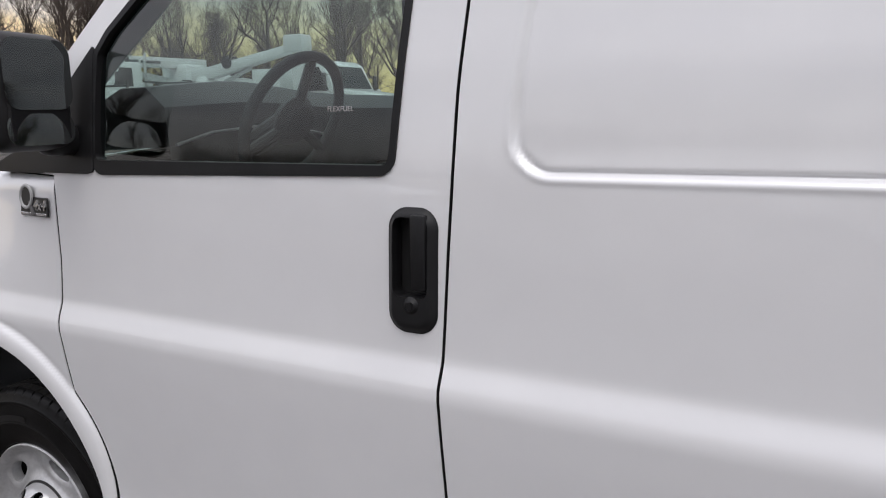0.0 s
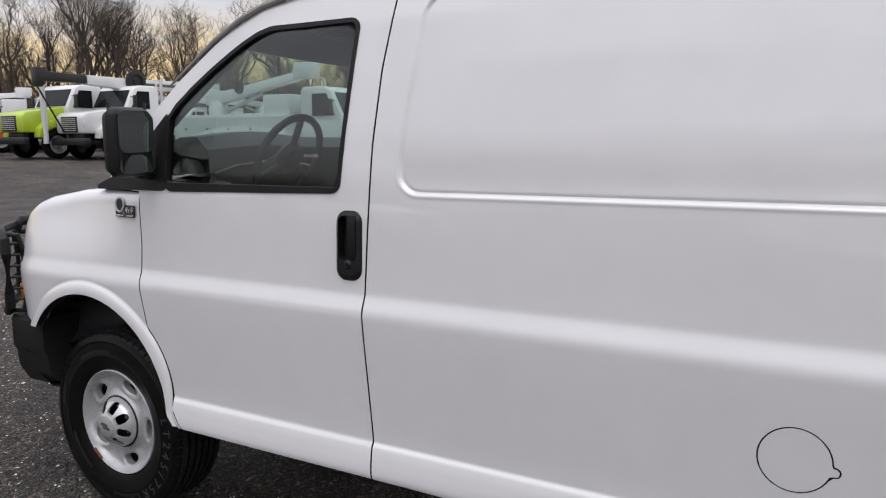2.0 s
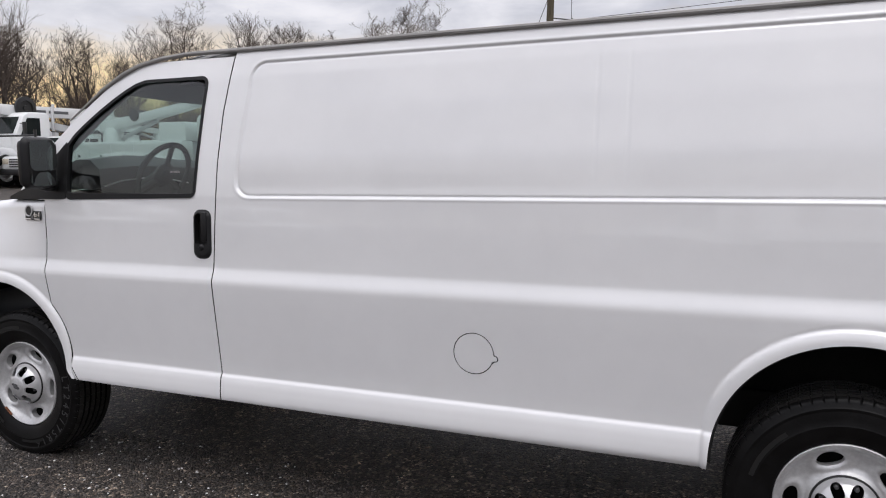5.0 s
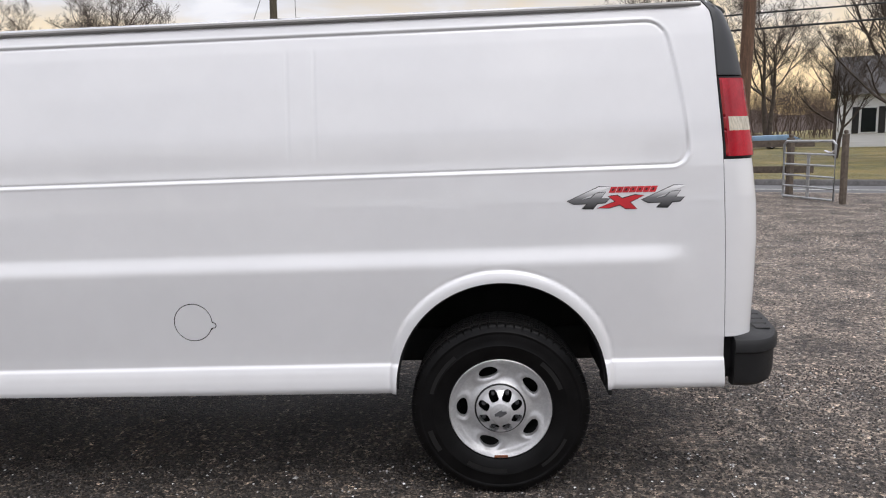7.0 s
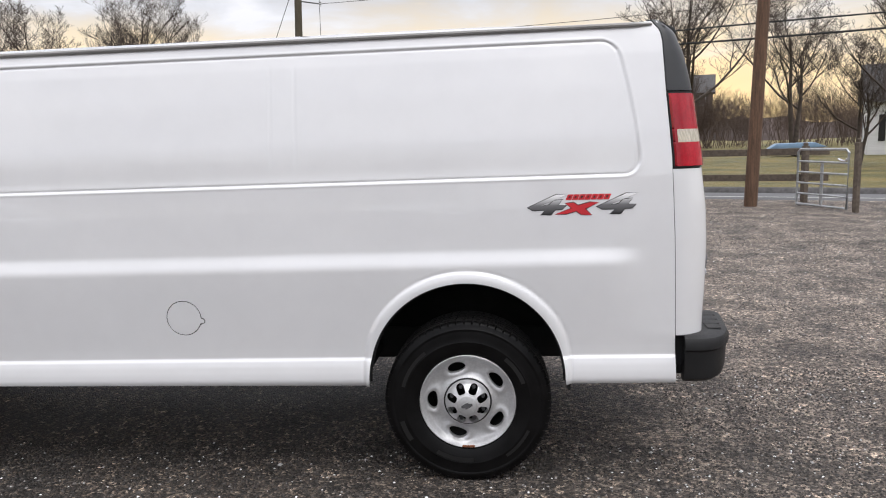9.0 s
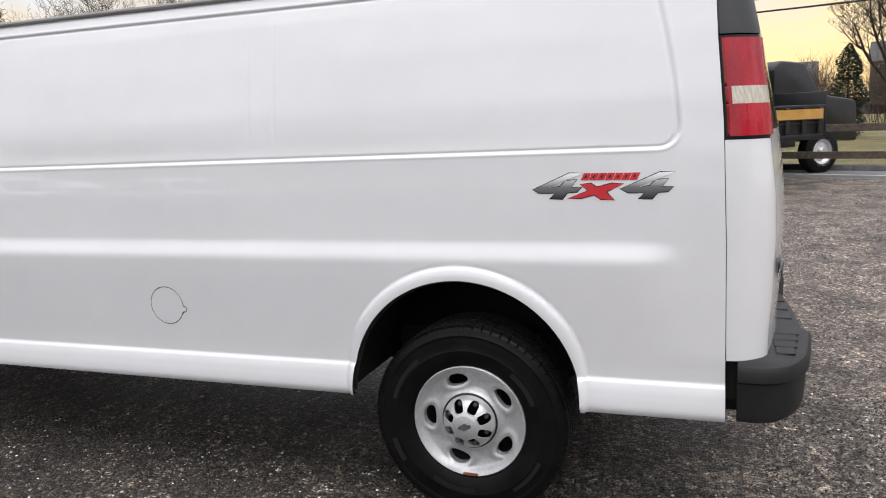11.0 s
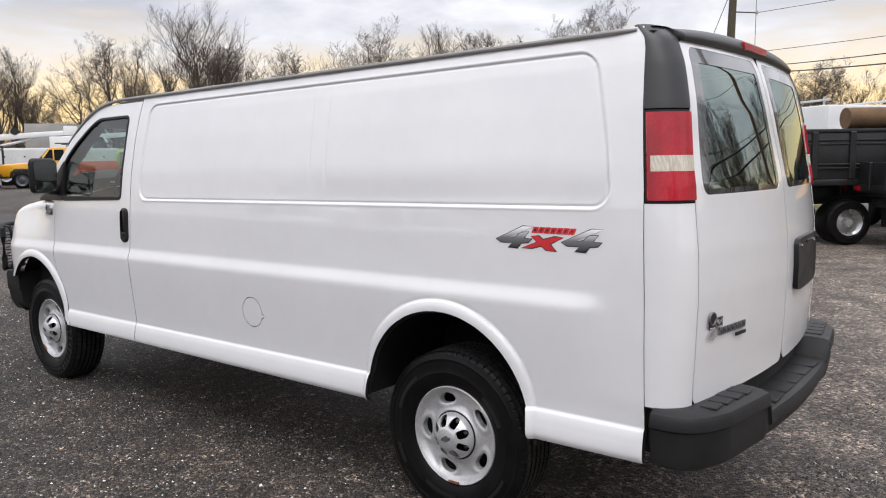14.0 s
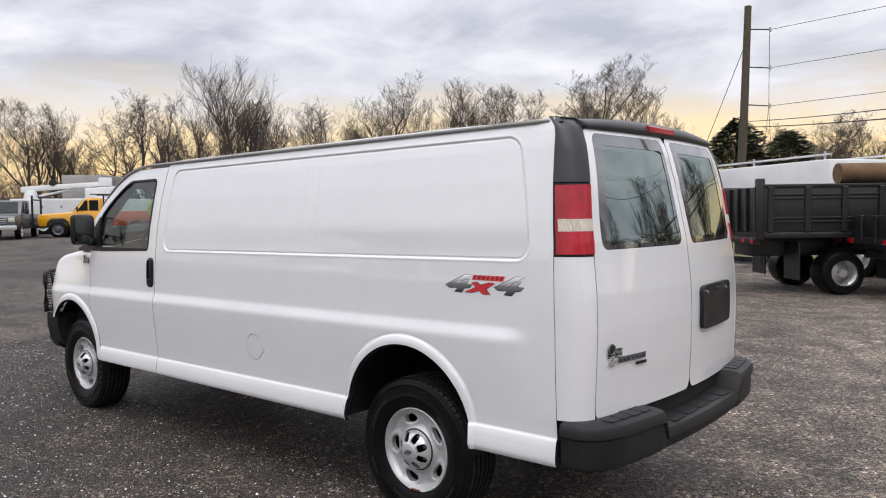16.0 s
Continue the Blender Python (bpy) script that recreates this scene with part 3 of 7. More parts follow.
REAR_OFF = lambda d: (lambda u, z: (lambda p: (p[0] + d * max(0.2, 2 - max(1, abs(u))), p[1] + (d * min(1.0, max(0, abs(u) - 1)) * (1 if u > 0 else -1)), p[2]))(rear_place(u, z)))
EDGE = 1.02
DZ0, DZ1 = 0.70, 2.035
LAMP0, LAMP1 = 1.445, 1.775
for s, a0, a1 in ((-1, -EDGE, -0.030), (1, -0.020, EDGE)):
    us = np.linspace(a0, a1, 61)
    glass = rbox(-0.940, -0.090, 1.466, 2.014, 0.05) if s < 0 else rbox(0.042, 0.940, 1.466, 2.014, 0.05)
    outer = rbox(a0, a1, DZ0, DZ1, 0.055)
    d = part("rear_door", sheet(us, fine(DZ0, DZ1, 0.02, (1.44, 1.50, 0.006)), [outer, lambda U, V, g=glass: -g(U, V)], rear_place, (-0.025, 0, 0), False, True), [M_WHITE, M_DARK], VAN, "white rear cargo door with a dark window", sharp=None)
    p = part("window", sheet(us, fine(1.455, 2.02, 0.02), [lambda U, V, g=glass: g(U, V) + 0.004], REAR_OFF(-0.004)), M_PRIVACY, d, "dark tinted rear window", sharp=None)
    p.visible_shadow = False
    part("window_border", sheet(us, fine(1.455, 2.02, 0.008), [lambda U, V, g=glass: np.maximum(g(U, V) - 0.0, -np.maximum(np.maximum(g(U, V) + 0.022, np.abs(np.abs(U) - 0.495) - 0.365), V - 1.955))], REAR_OFF(-0.0015), (-0.002, 0, 0)), M_PRINT, d, "black printed glass border", sharp=None)
    if s > 0:
        RIGHT_DOOR = d
    else:
        LEFT_DOOR = d
# black sheets behind the rear door gaps, in place of their shade
part("rear_inner", sheet(np.linspace(-1.98, 1.98, 40), fine(0.55, 1.47, 0.1), [], REAR_OFF(-0.04)), M_DARK, VAN, sharp=None)
part("rear_header", sheet(np.linspace(-1.98, 1.98, 60), fine(1.97, 2.06, 0.02), [], REAR_OFF(-0.035)), M_DARK, VAN, sharp=None)
for s in (-1, 1):
    us = np.linspace(1.0, 2.0, 25) if s > 0 else np.linspace(-2.0, -1.0, 25)
    part("corner_panel", sheet(us, fine(0.70, 1.45, 0.03), [lambda U, V: np.abs(U) - 1.992, lambda U, V: EDGE + 0.034 - np.abs(U), lambda U, V: V - LAMP0 + 0.004], rear_place, (-0.02, -s * 0.02, 0), False, True), [M_WHITE, M_DARK], VAN, sharp=None)
    part("corner_cap", sheet(us, fine(LAMP1, 2.090, 0.016), [lambda U, V: np.abs(U) - 1.985, lambda U, V: EDGE + 0.02 - np.abs(U), lambda U, V: LAMP1 + 0.005 - V], REAR_OFF(0.004), (-0.02, -s * 0.02, 0)), M_CAP, VAN, "dark plastic corner cap above the tail light", sharp=None)
    lamp = part("tail_light", sheet(us, fine(LAMP0, LAMP1, 0.015), [lambda U, V: np.abs(U) - 1.985, lambda U, V: EDGE + 0.02 - np.abs(U)], REAR_OFF(0.001), (-0.03, -s * 0.03, 0)), M_TRIM, VAN, "tall red tail light with a clear reversing lens", sharp=None)
    z1, z2 = 1.556, 1.612
    for nm, lo, hi, mm in (("red_lens", LAMP0 + 0.008, z1, M_RED), ("reversing_lens", z1, z2, M_LENS), ("red_lens", z2, LAMP1 - 0.008, M_RED)):
        edge = 1.88 if nm == "reversing_lens" else 1.935
        part(nm, sheet(us, fine(lo, hi, 0.012), [lambda U, V, e=edge: np.abs(U) - e, lambda U, V: EDGE + 0.05 - np.abs(U)], REAR_OFF(0.010), (-0.012, -s * 0.012, 0)), mm, lamp, "clear ribbed lens" if mm is M_LENS else "", sharp=None)
    part("red_lens", sheet(us, fine(z1, z2, 0.012), [lambda U, V: np.abs(U) - 1.935, lambda U, V: 1.88 - np.abs(U)], REAR_OFF(0.010), (-0.012, -s * 0.012, 0)), M_RED, lamp, sharp=None)
# black lip over the rear doors, with the high brake light
def on_lip(y):
    return Vector(rear_place(y / (float(np.interp(2.034, _gz, _gw)) - 0.115), 2.034)) + Vector((0.010, 0, 0))


bm = bmesh.new()
rows = []
for u in np.linspace(-1.62, 1.62, 75):
    e = float(smooth01((abs(u) - 1.0) / 0.12))
    lo = Vector(rear_place(u, 2.034 + 0.05 * e)) + Vector((0.010, 0, 0))
    hi = Vector(roof_place(lo.x - 0.16, max(-0.865, min(0.865, lo.y)))) + Vector((0, 0, 0.004))
    rise = hi.z - lo.z
    rows.append([bm.verts.new(p) for p in (lo - Vector((0.04, 0, 0.004)), lo, lo + Vector((0.006, 0, 0.30 * rise)), lo + Vector((-0.006, 0, 0.62 * rise)), lo + Vector((-0.035, 0, 0.86 * rise)), lo + Vector((-0.09, 0, 0.97 * rise)), hi)])
for p, q in zip(rows, rows[1:]):
    for k in range(6):
        bm.faces.new((p[k], q[k], q[k + 1], p[k + 1]))
part("roof_lip", bm, M_CAP, VAN, "dark plastic lip above the rear doors", sharp=None)
bm = bmesh.new()
rows = []
for y in np.linspace(-0.21, 0.09, 13):
    lo = on_lip(float(y))
    rows.append([bm.verts.new(lo + Vector(o)) for o in ((0.0, 0, 0.014), (0.013, 0, 0.018), (0.012, 0, 0.044), (-0.004, 0, 0.052))])
for p, q in zip(rows, rows[1:]):
    for k in range(3):
        bm.faces.new((p[k], q[k], q[k + 1], p[k + 1]))
bm.faces.new(rows[0]), bm.faces.new(rows[-1][::-1])
part("brake_light", bm, M_RED, VAN, "red high-level brake light")

# rear bumper, swept along its plan
def bump_x(y):
    return 3.262 - 0.075 * (abs(y) / 0.85) ** 2


end = [(2.950, 1.030), (3.00, 1.033), (3.045, 1.028), (3.085, 1.012), (3.118, 0.985), (3.145, 0.948), (3.167, 0.900)]
plan = [(x, -y) for x, y in end] + [(bump_x(y), y) for y in np.linspace(-0.85, 0.85, 69)] + [(x, y) for x, y in end[::-1]]
bm = bmesh.new()
rows = []
for i, (x, y) in enumerate(plan):
    t = (Vector(plan[min(i + 1, len(plan) - 1)]) - Vector(plan[max(i - 1, 0)])).normalized()
    nx, ny = t.y, -t.x
    dep = float(smooth01((0.53 - abs(y)) / 0.06))
    zt, zb = 0.722 - 0.092 * dep, 0.500
    o = -0.012 * dep
    ring = [(-0.20, zt + 0.002), (-0.07, zt + 0.001), (-0.030, zt - 0.003), (-0.010, zt - 0.012), (0.0, zt - 0.030), (0.0, zt - 0.062), (-0.012, zt - 0.072), (-0.014, zb + 0.055), (-0.022, zb + 0.022), (-0.045, zb + 0.004), (-0.10, zb)]
    rows.append([bm.verts.new((max(2.945, x + nx * (d + o)), y + ny * (d + o), z)) for d, z in ring])
for p, q in zip(rows, rows[1:]):
    for k in range(len(p) - 1):
        bm.faces.new((p[k], q[k], q[k + 1], p[k + 1]))
bm.faces.new(rows[0][::-1])
bm.faces.new(rows[-1])
bmesh.ops.recalc_face_normals(bm, faces=bm.faces)
BUMP = part("rear_bumper", bm, M_BUMPER, VAN, "dark grained plastic step bumper")
for s in (-1, 1):
    for k in range(4):
        y0 = s * (0.57 + 0.082 * k)
        part("step_pad", boxbm((3.08, min(y0, y0 + s * 0.072), 0.7215), (bump_x(y0) - 0.05, max(y0, y0 + s * 0.072), 0.7275), 0.003, 1), M_BUMPER, BUMP)
for k in range(5):
    y0 = -0.38 + 0.16 * k
    part("step_pad", boxbm((3.12, y0, 0.629), (3.215, y0 + 0.13, 0.6345), 0.003, 1), M_BUMPER, BUMP)
part("bumper_back", boxbm((2.96, -0.98, 0.52), (3.08, 0.98, 0.70), 0.005), M_DARK, BUMP)

# number plate recess on the right rear door
def on_rear(y, z, d=0.0):
    w = float(np.interp(z, _gz, _gr)) - 0.115
    p = rear_place(y / w, z)
    return Vector((p[0] + d, y, p[2]))


bm = bmesh.new()
py0, py1, pz0, pz1 = 0.085, 0.595, 0.995, 1.235
out, mid, inn = [], [], []
for k in range(24):
    a = 2 * math.pi * k / 24
    cx, cz = math.copysign(abs(math.cos(a)) ** 0.22, math.cos(a)), math.copysign(abs(math.sin(a)) ** 0.22, math.sin(a))
    y, z = (py0 + py1) / 2 + cx * (py1 - py0) / 2, (pz0 + pz1) / 2 + cz * (pz1 - pz0) / 2
    yi, zi = (py0 + py1) / 2 + cx * (py1 - py0) / 2 * 0.86, (pz0 + pz1) / 2 + cz * (pz1 - pz0) / 2 * 0.80
    out.append(bm.verts.new(on_rear(y, z, 0.001)))
    mid.append(bm.verts.new(on_rear(y * 0.99 + 0.0034, z, 0.022)))
    inn.append(bm.verts.new(on_rear(yi, zi, 0.0135)))
n = len(out)
for k in range(n):
    j = (k + 1) % n
    bm.faces.new((out[k], out[j], mid[j], mid[k]))
    bm.faces.new((mid[k], mid[j], inn[j], inn[k]))
ctr = bm.verts.new(on_rear((py0 + py1) / 2, (pz0 + pz1) / 2, 0.0135))
for k in range(n):
    bm.faces.new((inn[k], inn[(k + 1) % n], ctr))
PLATE = part("plate_holder", bm, M_TRIM, RIGHT_DOOR, "empty black number-plate holder")
for y, z in ((0.17, 1.195), (0.51, 1.195)):
    part("plate_screw", lathe(bmesh.new(), [(0.0, 0.012), (0.008, 0.010), (0.009, 0.0)], 10, "x", on_rear(y, z, 0.012)), M_CHROME, PLATE)
part("plate_lamp", boxbm(on_rear(0.30, 1.195, 0.012), on_rear(0.38, 1.210, 0.024), 0.003, 1), M_TRIM, PLATE)

# wheels
def tyre_bm():
    bm = bmesh.new()
    seg = 320
    prof = [(0.222, 0.085), (0.235, 0.108), (0.262, 0.121), (0.292, 0.1255), (0.298, 0.1275), (0.303, 0.1255), (0.325, 0.1245), (0.348, 0.121), (0.354, 0.1235), (0.359, 0.1235), (0.364, 0.120), (0.378, 0.1165), (0.389, 0.1105), (0.3955, 0.101), (0.3965, 0.078),
            (0.3970, 0.075), (0.388, 0.073), (0.388, 0.066), (0.3975, 0.064), (0.398, 0.040), (0.388, 0.038), (0.388, 0.031), (0.3985, 0.029), (0.399, 0.005), (0.389, 0.004)]
    prof = prof + [(r, -h) for r, h in prof[::-1]]
    rings = []
    for k in range(seg):
        ph = k % 5
        a = 2 * math.pi * (k - ph + (0.0, 0.5, 1.0, 2.3, 3.7)[ph]) / seg
        ring = []
        for i, (r, h) in enumerate(prof):
            if r > 0.382 and abs(h) > 0.076 and ph == 1:
                r -= 0.0065
            if r > 0.390 and abs(h) < 0.070 and ph == 1:
                r -= 0.0050
            ring.append(bm.verts.new((r * math.cos(a + h * 0.12), -h, r * math.sin(a + h * 0.12))))
        rings.append(ring)
    for k in range(seg):
        q, s = rings[k], rings[(k + 1) % seg]
        for i in range(len(prof) - 1):
            f = bm.faces.new((q[i], q[i + 1], s[i + 1], s[i]))
            f.material_index = 1 if min(prof[i][0], prof[i + 1][0]) > 0.3935 else 0
    return bm


def rim_height(r):
    return float(np.interp(r, [0.0, 0.085, 0.112, 0.122, 0.140, 0.160, 0.180, 0.196, 0.204, 0.210, 0.216, 0.226, 0.230, 0.2305], [-0.100, -0.100, -0.092, -0.082, -0.073, -0.072, -0.075, -0.080, -0.086, -0.096, -0.102, -0.108, -0.105, -0.085]))


def hole_sd(U, V):
    d = np.full(np.shape(U), 1e9)
    for k in range(5):
        a = 2 * math.pi * k / 5 + radians(36)
        du = (np.mod(U - a + math.pi, 2 * math.pi) - math.pi) * V
        d = np.minimum(d, np.hypot(du / 1.8, V - 0.171) - 0.0255)
    return d


def rim_place(a, r):
    d = float(hole_sd(np.array([a]), np.array([r]))[0])
    lip = 0.007 * math.exp(-((d - 0.008) / 0.009) ** 2)
    return (r * math.cos(a), rim_height(r) - lip, r * math.sin(a))


def make_wheel():
    w = thing("wheel", "", "")
    for k in ("label", "category"):
        if k in w:
            del w[k]
    part("tyre", tyre_bm(), [M_RUBBER, M_TREAD], w, "glossy black tyre with a blocky tread", sharp=radians(28))
    bm = sheet(np.linspace(0, 2 * math.pi, 161), fine(0.10, 0.2295, 0.006), [lambda U, V: -hole_sd(U, V)], rim_place, (0, 0.03, 0), True)
    bmesh.ops.remove_doubles(bm, verts=bm.verts, dist=0.0004)
    rim = part("rim", bm, M_RIM, w, "silver steel rim with five oval slots", sharp=radians(50))
    part("barrel", lathe(bmesh.new(), [(0.225, -0.085), (0.200, -0.05), (0.195, 0.10), (0.0, 0.10)], 40), M_DARK, w)
    # cap with eight lug pockets
    def cap_place(a, r):
        h = np.interp(r, [0.0, 0.046, 0.050, 0.060, 0.080, 0.098, 0.106, 0.110], [-0.160, -0.160, -0.157, -0.153, -0.140, -0.122, -0.106, -0.078])
        return (r * math.cos(a), float(h), r * math.sin(a))

    def lug_sd(U, V):
        d = np.full(np.shape(U), 1e9)
        for k in range(8):
            a = 2 * math.pi * k / 8 + radians(22.5)
            du = (np.mod(U - a + math.pi, 2 * math.pi) - math.pi) * V
            d = np.minimum(d, np.hypot(np.maximum(np.abs(du) - 0.004, 0.0), np.maximum(np.abs(V - 0.078) - 0.008, 0.0)) - 0.0155)
        return d
    bm = sheet(np.linspace(0, 2 * math.pi, 129), fine(0.001, 0.110, 0.004), [lambda U, V: -lug_sd(U, V)], cap_place, (0, 0.010, 0), True)
    bmesh.ops.remove_doubles(bm, verts=bm.verts, dist=0.0004)
    cap = part("hub_cap", bm, M_HUBCAP, w, "bright hub cap with eight lug pockets", sharp=radians(50))
    for k in range(8):
        a = 2 * math.pi * k / 8 + radians(22.5)
        part("lug_nut", lathe(bmesh.new(), [(0.0, -0.118), (0.006, -0.118), (0.009, -0.115), (0.0095, -0.10), (0.0095, -0.09)], 6, "y", (0.080 * math.cos(a), 0, 0.083 * math.sin(a))), M_LUG, cap)
    # black ring painted as the shadow in the gap between cap and rim
    part("cap_ring", lathe(bmesh.new(), [(0.1105 + 0.0045 * math.cos(t), -0.090 + 0.0045 * math.sin(t)) for t in np.linspace(0, 2 * math.pi, 8, endpoint=False)], 48, closed=True), M_OUTLINE, cap)
    part("cap_disc", lathe(bmesh.new(), [(0.0, -0.1630), (0.042, -0.1625), (0.047, -0.160), (0.048, -0.154)], 32), M_RIM, cap)
    m = Matrix.Translation((0, -0.1630, 0)) @ pose(0, 0, 0, 90, 0, 0)
    bm = extrude_poly(bmesh.new(), [(-0.026, -0.010), (-0.008, -0.010), (-0.008, -0.016), (0.008, -0.010), (0.026, 0.002), (0.026, 0.012), (0.006, 0.012), (0.006, 0.018), (-0.008, 0.012), (-0.026, 0.000)], 0.002, m)
    part("cap_mark", bm, M_LUG, cap)
    # dark raised marks on the sidewall
    for a0, a1, r0, r1 in ((20, 50, 0.272, 0.292), (128, 165, 0.305, 0.322), (196, 214, 0.315, 0.338), (238, 275, 0.272, 0.292), (305, 335, 0.307, 0.322)):
        bm = bmesh.new()
        rows = []
        for k in range(9):
            a = radians(a0 + (a1 - a0) * k / 8)
            rows.append([bm.verts.new((r * math.cos(a), -0.1272 if r > 0.3 else -0.1268, r * math.sin(a))) for r in (r0, r1)])
        for p, q in zip(rows, rows[1:]):
            bm.faces.new((p[0], p[1], q[1], q[0]))
        part("sidewall_mark", bm, M_OUTLINE, w, smooth=False)
    part("balance_weight", boxbm((-0.03, -0.112, -0.226), (0.03, -0.104, -0.215), 0.002, 1), M_RUST, rim)
    return w


TRACK = 0.812
W0 = make_wheel()
W0.parent = VAN
W0.matrix_basis = pose(1.97, -TRACK, 0.379, 0, 0, 0)
W1 = copy_thing(W0, pose(-1.97, -TRACK, 0.381, 0, 40, 0))
W2 = copy_thing(W0, pose(1.97, TRACK, 0.381, 0, 0, 180))
W3 = copy_thing(W0, pose(-1.97, TRACK, 0.381, 0, 30, 180))

# wheel wells, floor, axles
for cx, a in ((1.96, ARCH_R), (-1.985, ARCH_F)):
    for sy in (-1, 1):
        bm = bmesh.new()
        r = 0.47
        rows = []
        for k in range(25):
            t = math.pi * (1.02 - 1.04 * k / 24)
            rows.append([bm.verts.new((cx + r * math.cos(t), sy * y, 0.53 + r * math.sin(t))) for y in (0.965 if cx > 0 else 0.93, 0.40)])
        for p, q in zip(rows, rows[1:]):
            bm.faces.new((p[0], p[1], q[1], q[0]))
        bm.faces.new([p[1] for p in rows])
        part("wheel_well", bm, M_DARK, VAN, sharp=None)
    part("axle", tubebm([(cx, -0.68, 0.378), (cx, -0.2, 0.378), (cx, -0.15, 0.37), (cx, 0.15, 0.37), (cx, 0.2, 0.378), (cx, 0.68, 0.378)], [0.05, 0.05, 0.13, 0.13, 0.05, 0.05], 12), M_DARK, VAN)
part("underbody", boxbm((-1.50, -0.93, 0.50), (1.47, 0.93, 0.56), 0.01), M_DARK, VAN)
part("underbody", boxbm((2.47, -0.93, 0.52), (3.0, 0.93, 0.60), 0.01), M_DARK, VAN)
part("underbody", boxbm((-2.5, -0.42, 0.45), (3.0, 0.42, 0.62), 0.01), M_DARK, VAN)
part("mud_flap", boxbm((2.435, -0.98, 0.46), (2.450, -0.72, 0.80), 0.004), M_DARK, VAN)
part("exhaust", tubebm([(-1.2, 0.5, 0.42), (1.2, 0.5, 0.42), (1.6, 0.6, 0.55), (2.4, 0.6, 0.5), (2.9, 0.7, 0.45)], 0.035, 10), M_DARK, VAN)
part("bulkhead", boxbm((-0.42, -0.84, 0.55), (-0.40, 0.84, 1.98), 0.0), M_DARK, VAN)
part("headliner", boxbm((-1.02, -0.84, 2.0), (-0.40, 0.84, 2.02), 0.0), M_DASH, VAN)
bm = bmesh.new()
rows = []
for u in np.linspace(-1, 1, 17):
    b = 0.14 * (1 - u * u)
    rows.append([bm.verts.new((x - b * k, 0.86 * u, z)) for x, z, k in ((-1.20, 1.935, 1.0), (-1.235, 1.898, 1.0), (-1.15, 1.912, 0.8), (-0.98, 1.995, 0.2))])
for p, q in zip(rows, rows[1:]):
    for k in range(3):
        bm.faces.new((p[k], p[k + 1], q[k + 1], q[k]))
part("headliner_edge", bm, M_DASH, VAN, "dark headliner above the windscreen")
part("cab_floor", boxbm((-1.75, -0.90, 0.70), (-0.42, 0.90, 0.74), 0.0), M_DASH, VAN)

# cab: dashboard, wheel, mirror
bm = bmesh.new()
rows = []
for y in np.linspace(-0.80, 0.80, 33):
    hump = 0.03 * math.exp(-((y + 0.50) / 0.26) ** 2)
    rows.append([bm.verts.new((x, float(y), z)) for x, z in ((-1.86, 1.42), (-1.74, 1.53 + hump * 0.5), (-1.62, 1.575 + hump), (-1.53, 1.575 + hump), (-1.47, 1.53 + hump * 0.6), (-1.45, 1.28), (-1.46, 1.05), (-1.50, 0.80), (-1.60, 0.75))])
for p, q in zip(rows, rows[1:]):
    for k in range(len(p) - 1):
        bm.faces.new((p[k], q[k], q[k + 1], p[k + 1]))
DASH = part("dashboard", bm, M_DASH, VAN, "dark grey moulded dashboard")
part("dash_trim", tubebm([(-1.46, -0.78, 1.445), (-1.46, -0.66, 1.472), (-1.46, -0.50, 1.482), (-1.46, -0.30, 1.470), (-1.46, -0.16, 1.445)], 0.004, 6), M_RIM, DASH)
part("radio", boxbm((-1.428, 0.02, 1.10), (-1.412, 0.24, 1.30), 0.006), M_TRIM, DASH)
for k in range(4):
    part("vent", boxbm((-1.425, 0.03, 1.315 + 0.012 * k), (-1.410, 0.23, 1.321 + 0.012 * k), 0.001, 1), M_TRIM, DASH)
bm = bmesh.new()
lathe(bm, [(0.178 + 0.015 * math.cos(t), 0.015 * math.sin(t)) for t in np.linspace(0, 2 * math.pi, 12, endpoint=False)], 40, "x", closed=True)
for a in (90, 210, 330):
    tube(bm, [(0, 0.04 * math.cos(radians(a)), 0.04 * math.sin(radians(a))), (0, 0.178 * math.cos(radians(a)), 0.178 * math.sin(radians(a)))], 0.014, 8)
lathe(bm, [(0.0, 0.03), (0.05, 0.025), (0.07, 0.0), (0.06, -0.02), (0.0, -0.03)], 24, "x")
bmesh.ops.transform(bm, matrix=pose(-1.325, -0.50, 1.497, 0, 24, 0), verts=bm.verts)
SW = part("steering_wheel", bm, M_DASH, VAN, "dark grey steering wheel")
part("steering_column", tubebm([(-1.34, -0.50, 1.50), (-1.50, -0.50, 1.42)], 0.035, 10), M_DASH, VAN)
part("rear_view_mirror", boxbm((-1.20, -0.16, 1.775), (-1.17, 0.12, 1.865), 0.02, 3, pose(0, 0, 0.0)), M_TRIM, VAN)
for y in (-0.42, 0.42):
    part("sun_visor", boxbm((-1.16, y - 0.2, 1.955), (-1.0, y + 0.2, 1.975), 0.008), M_DASH, VAN)

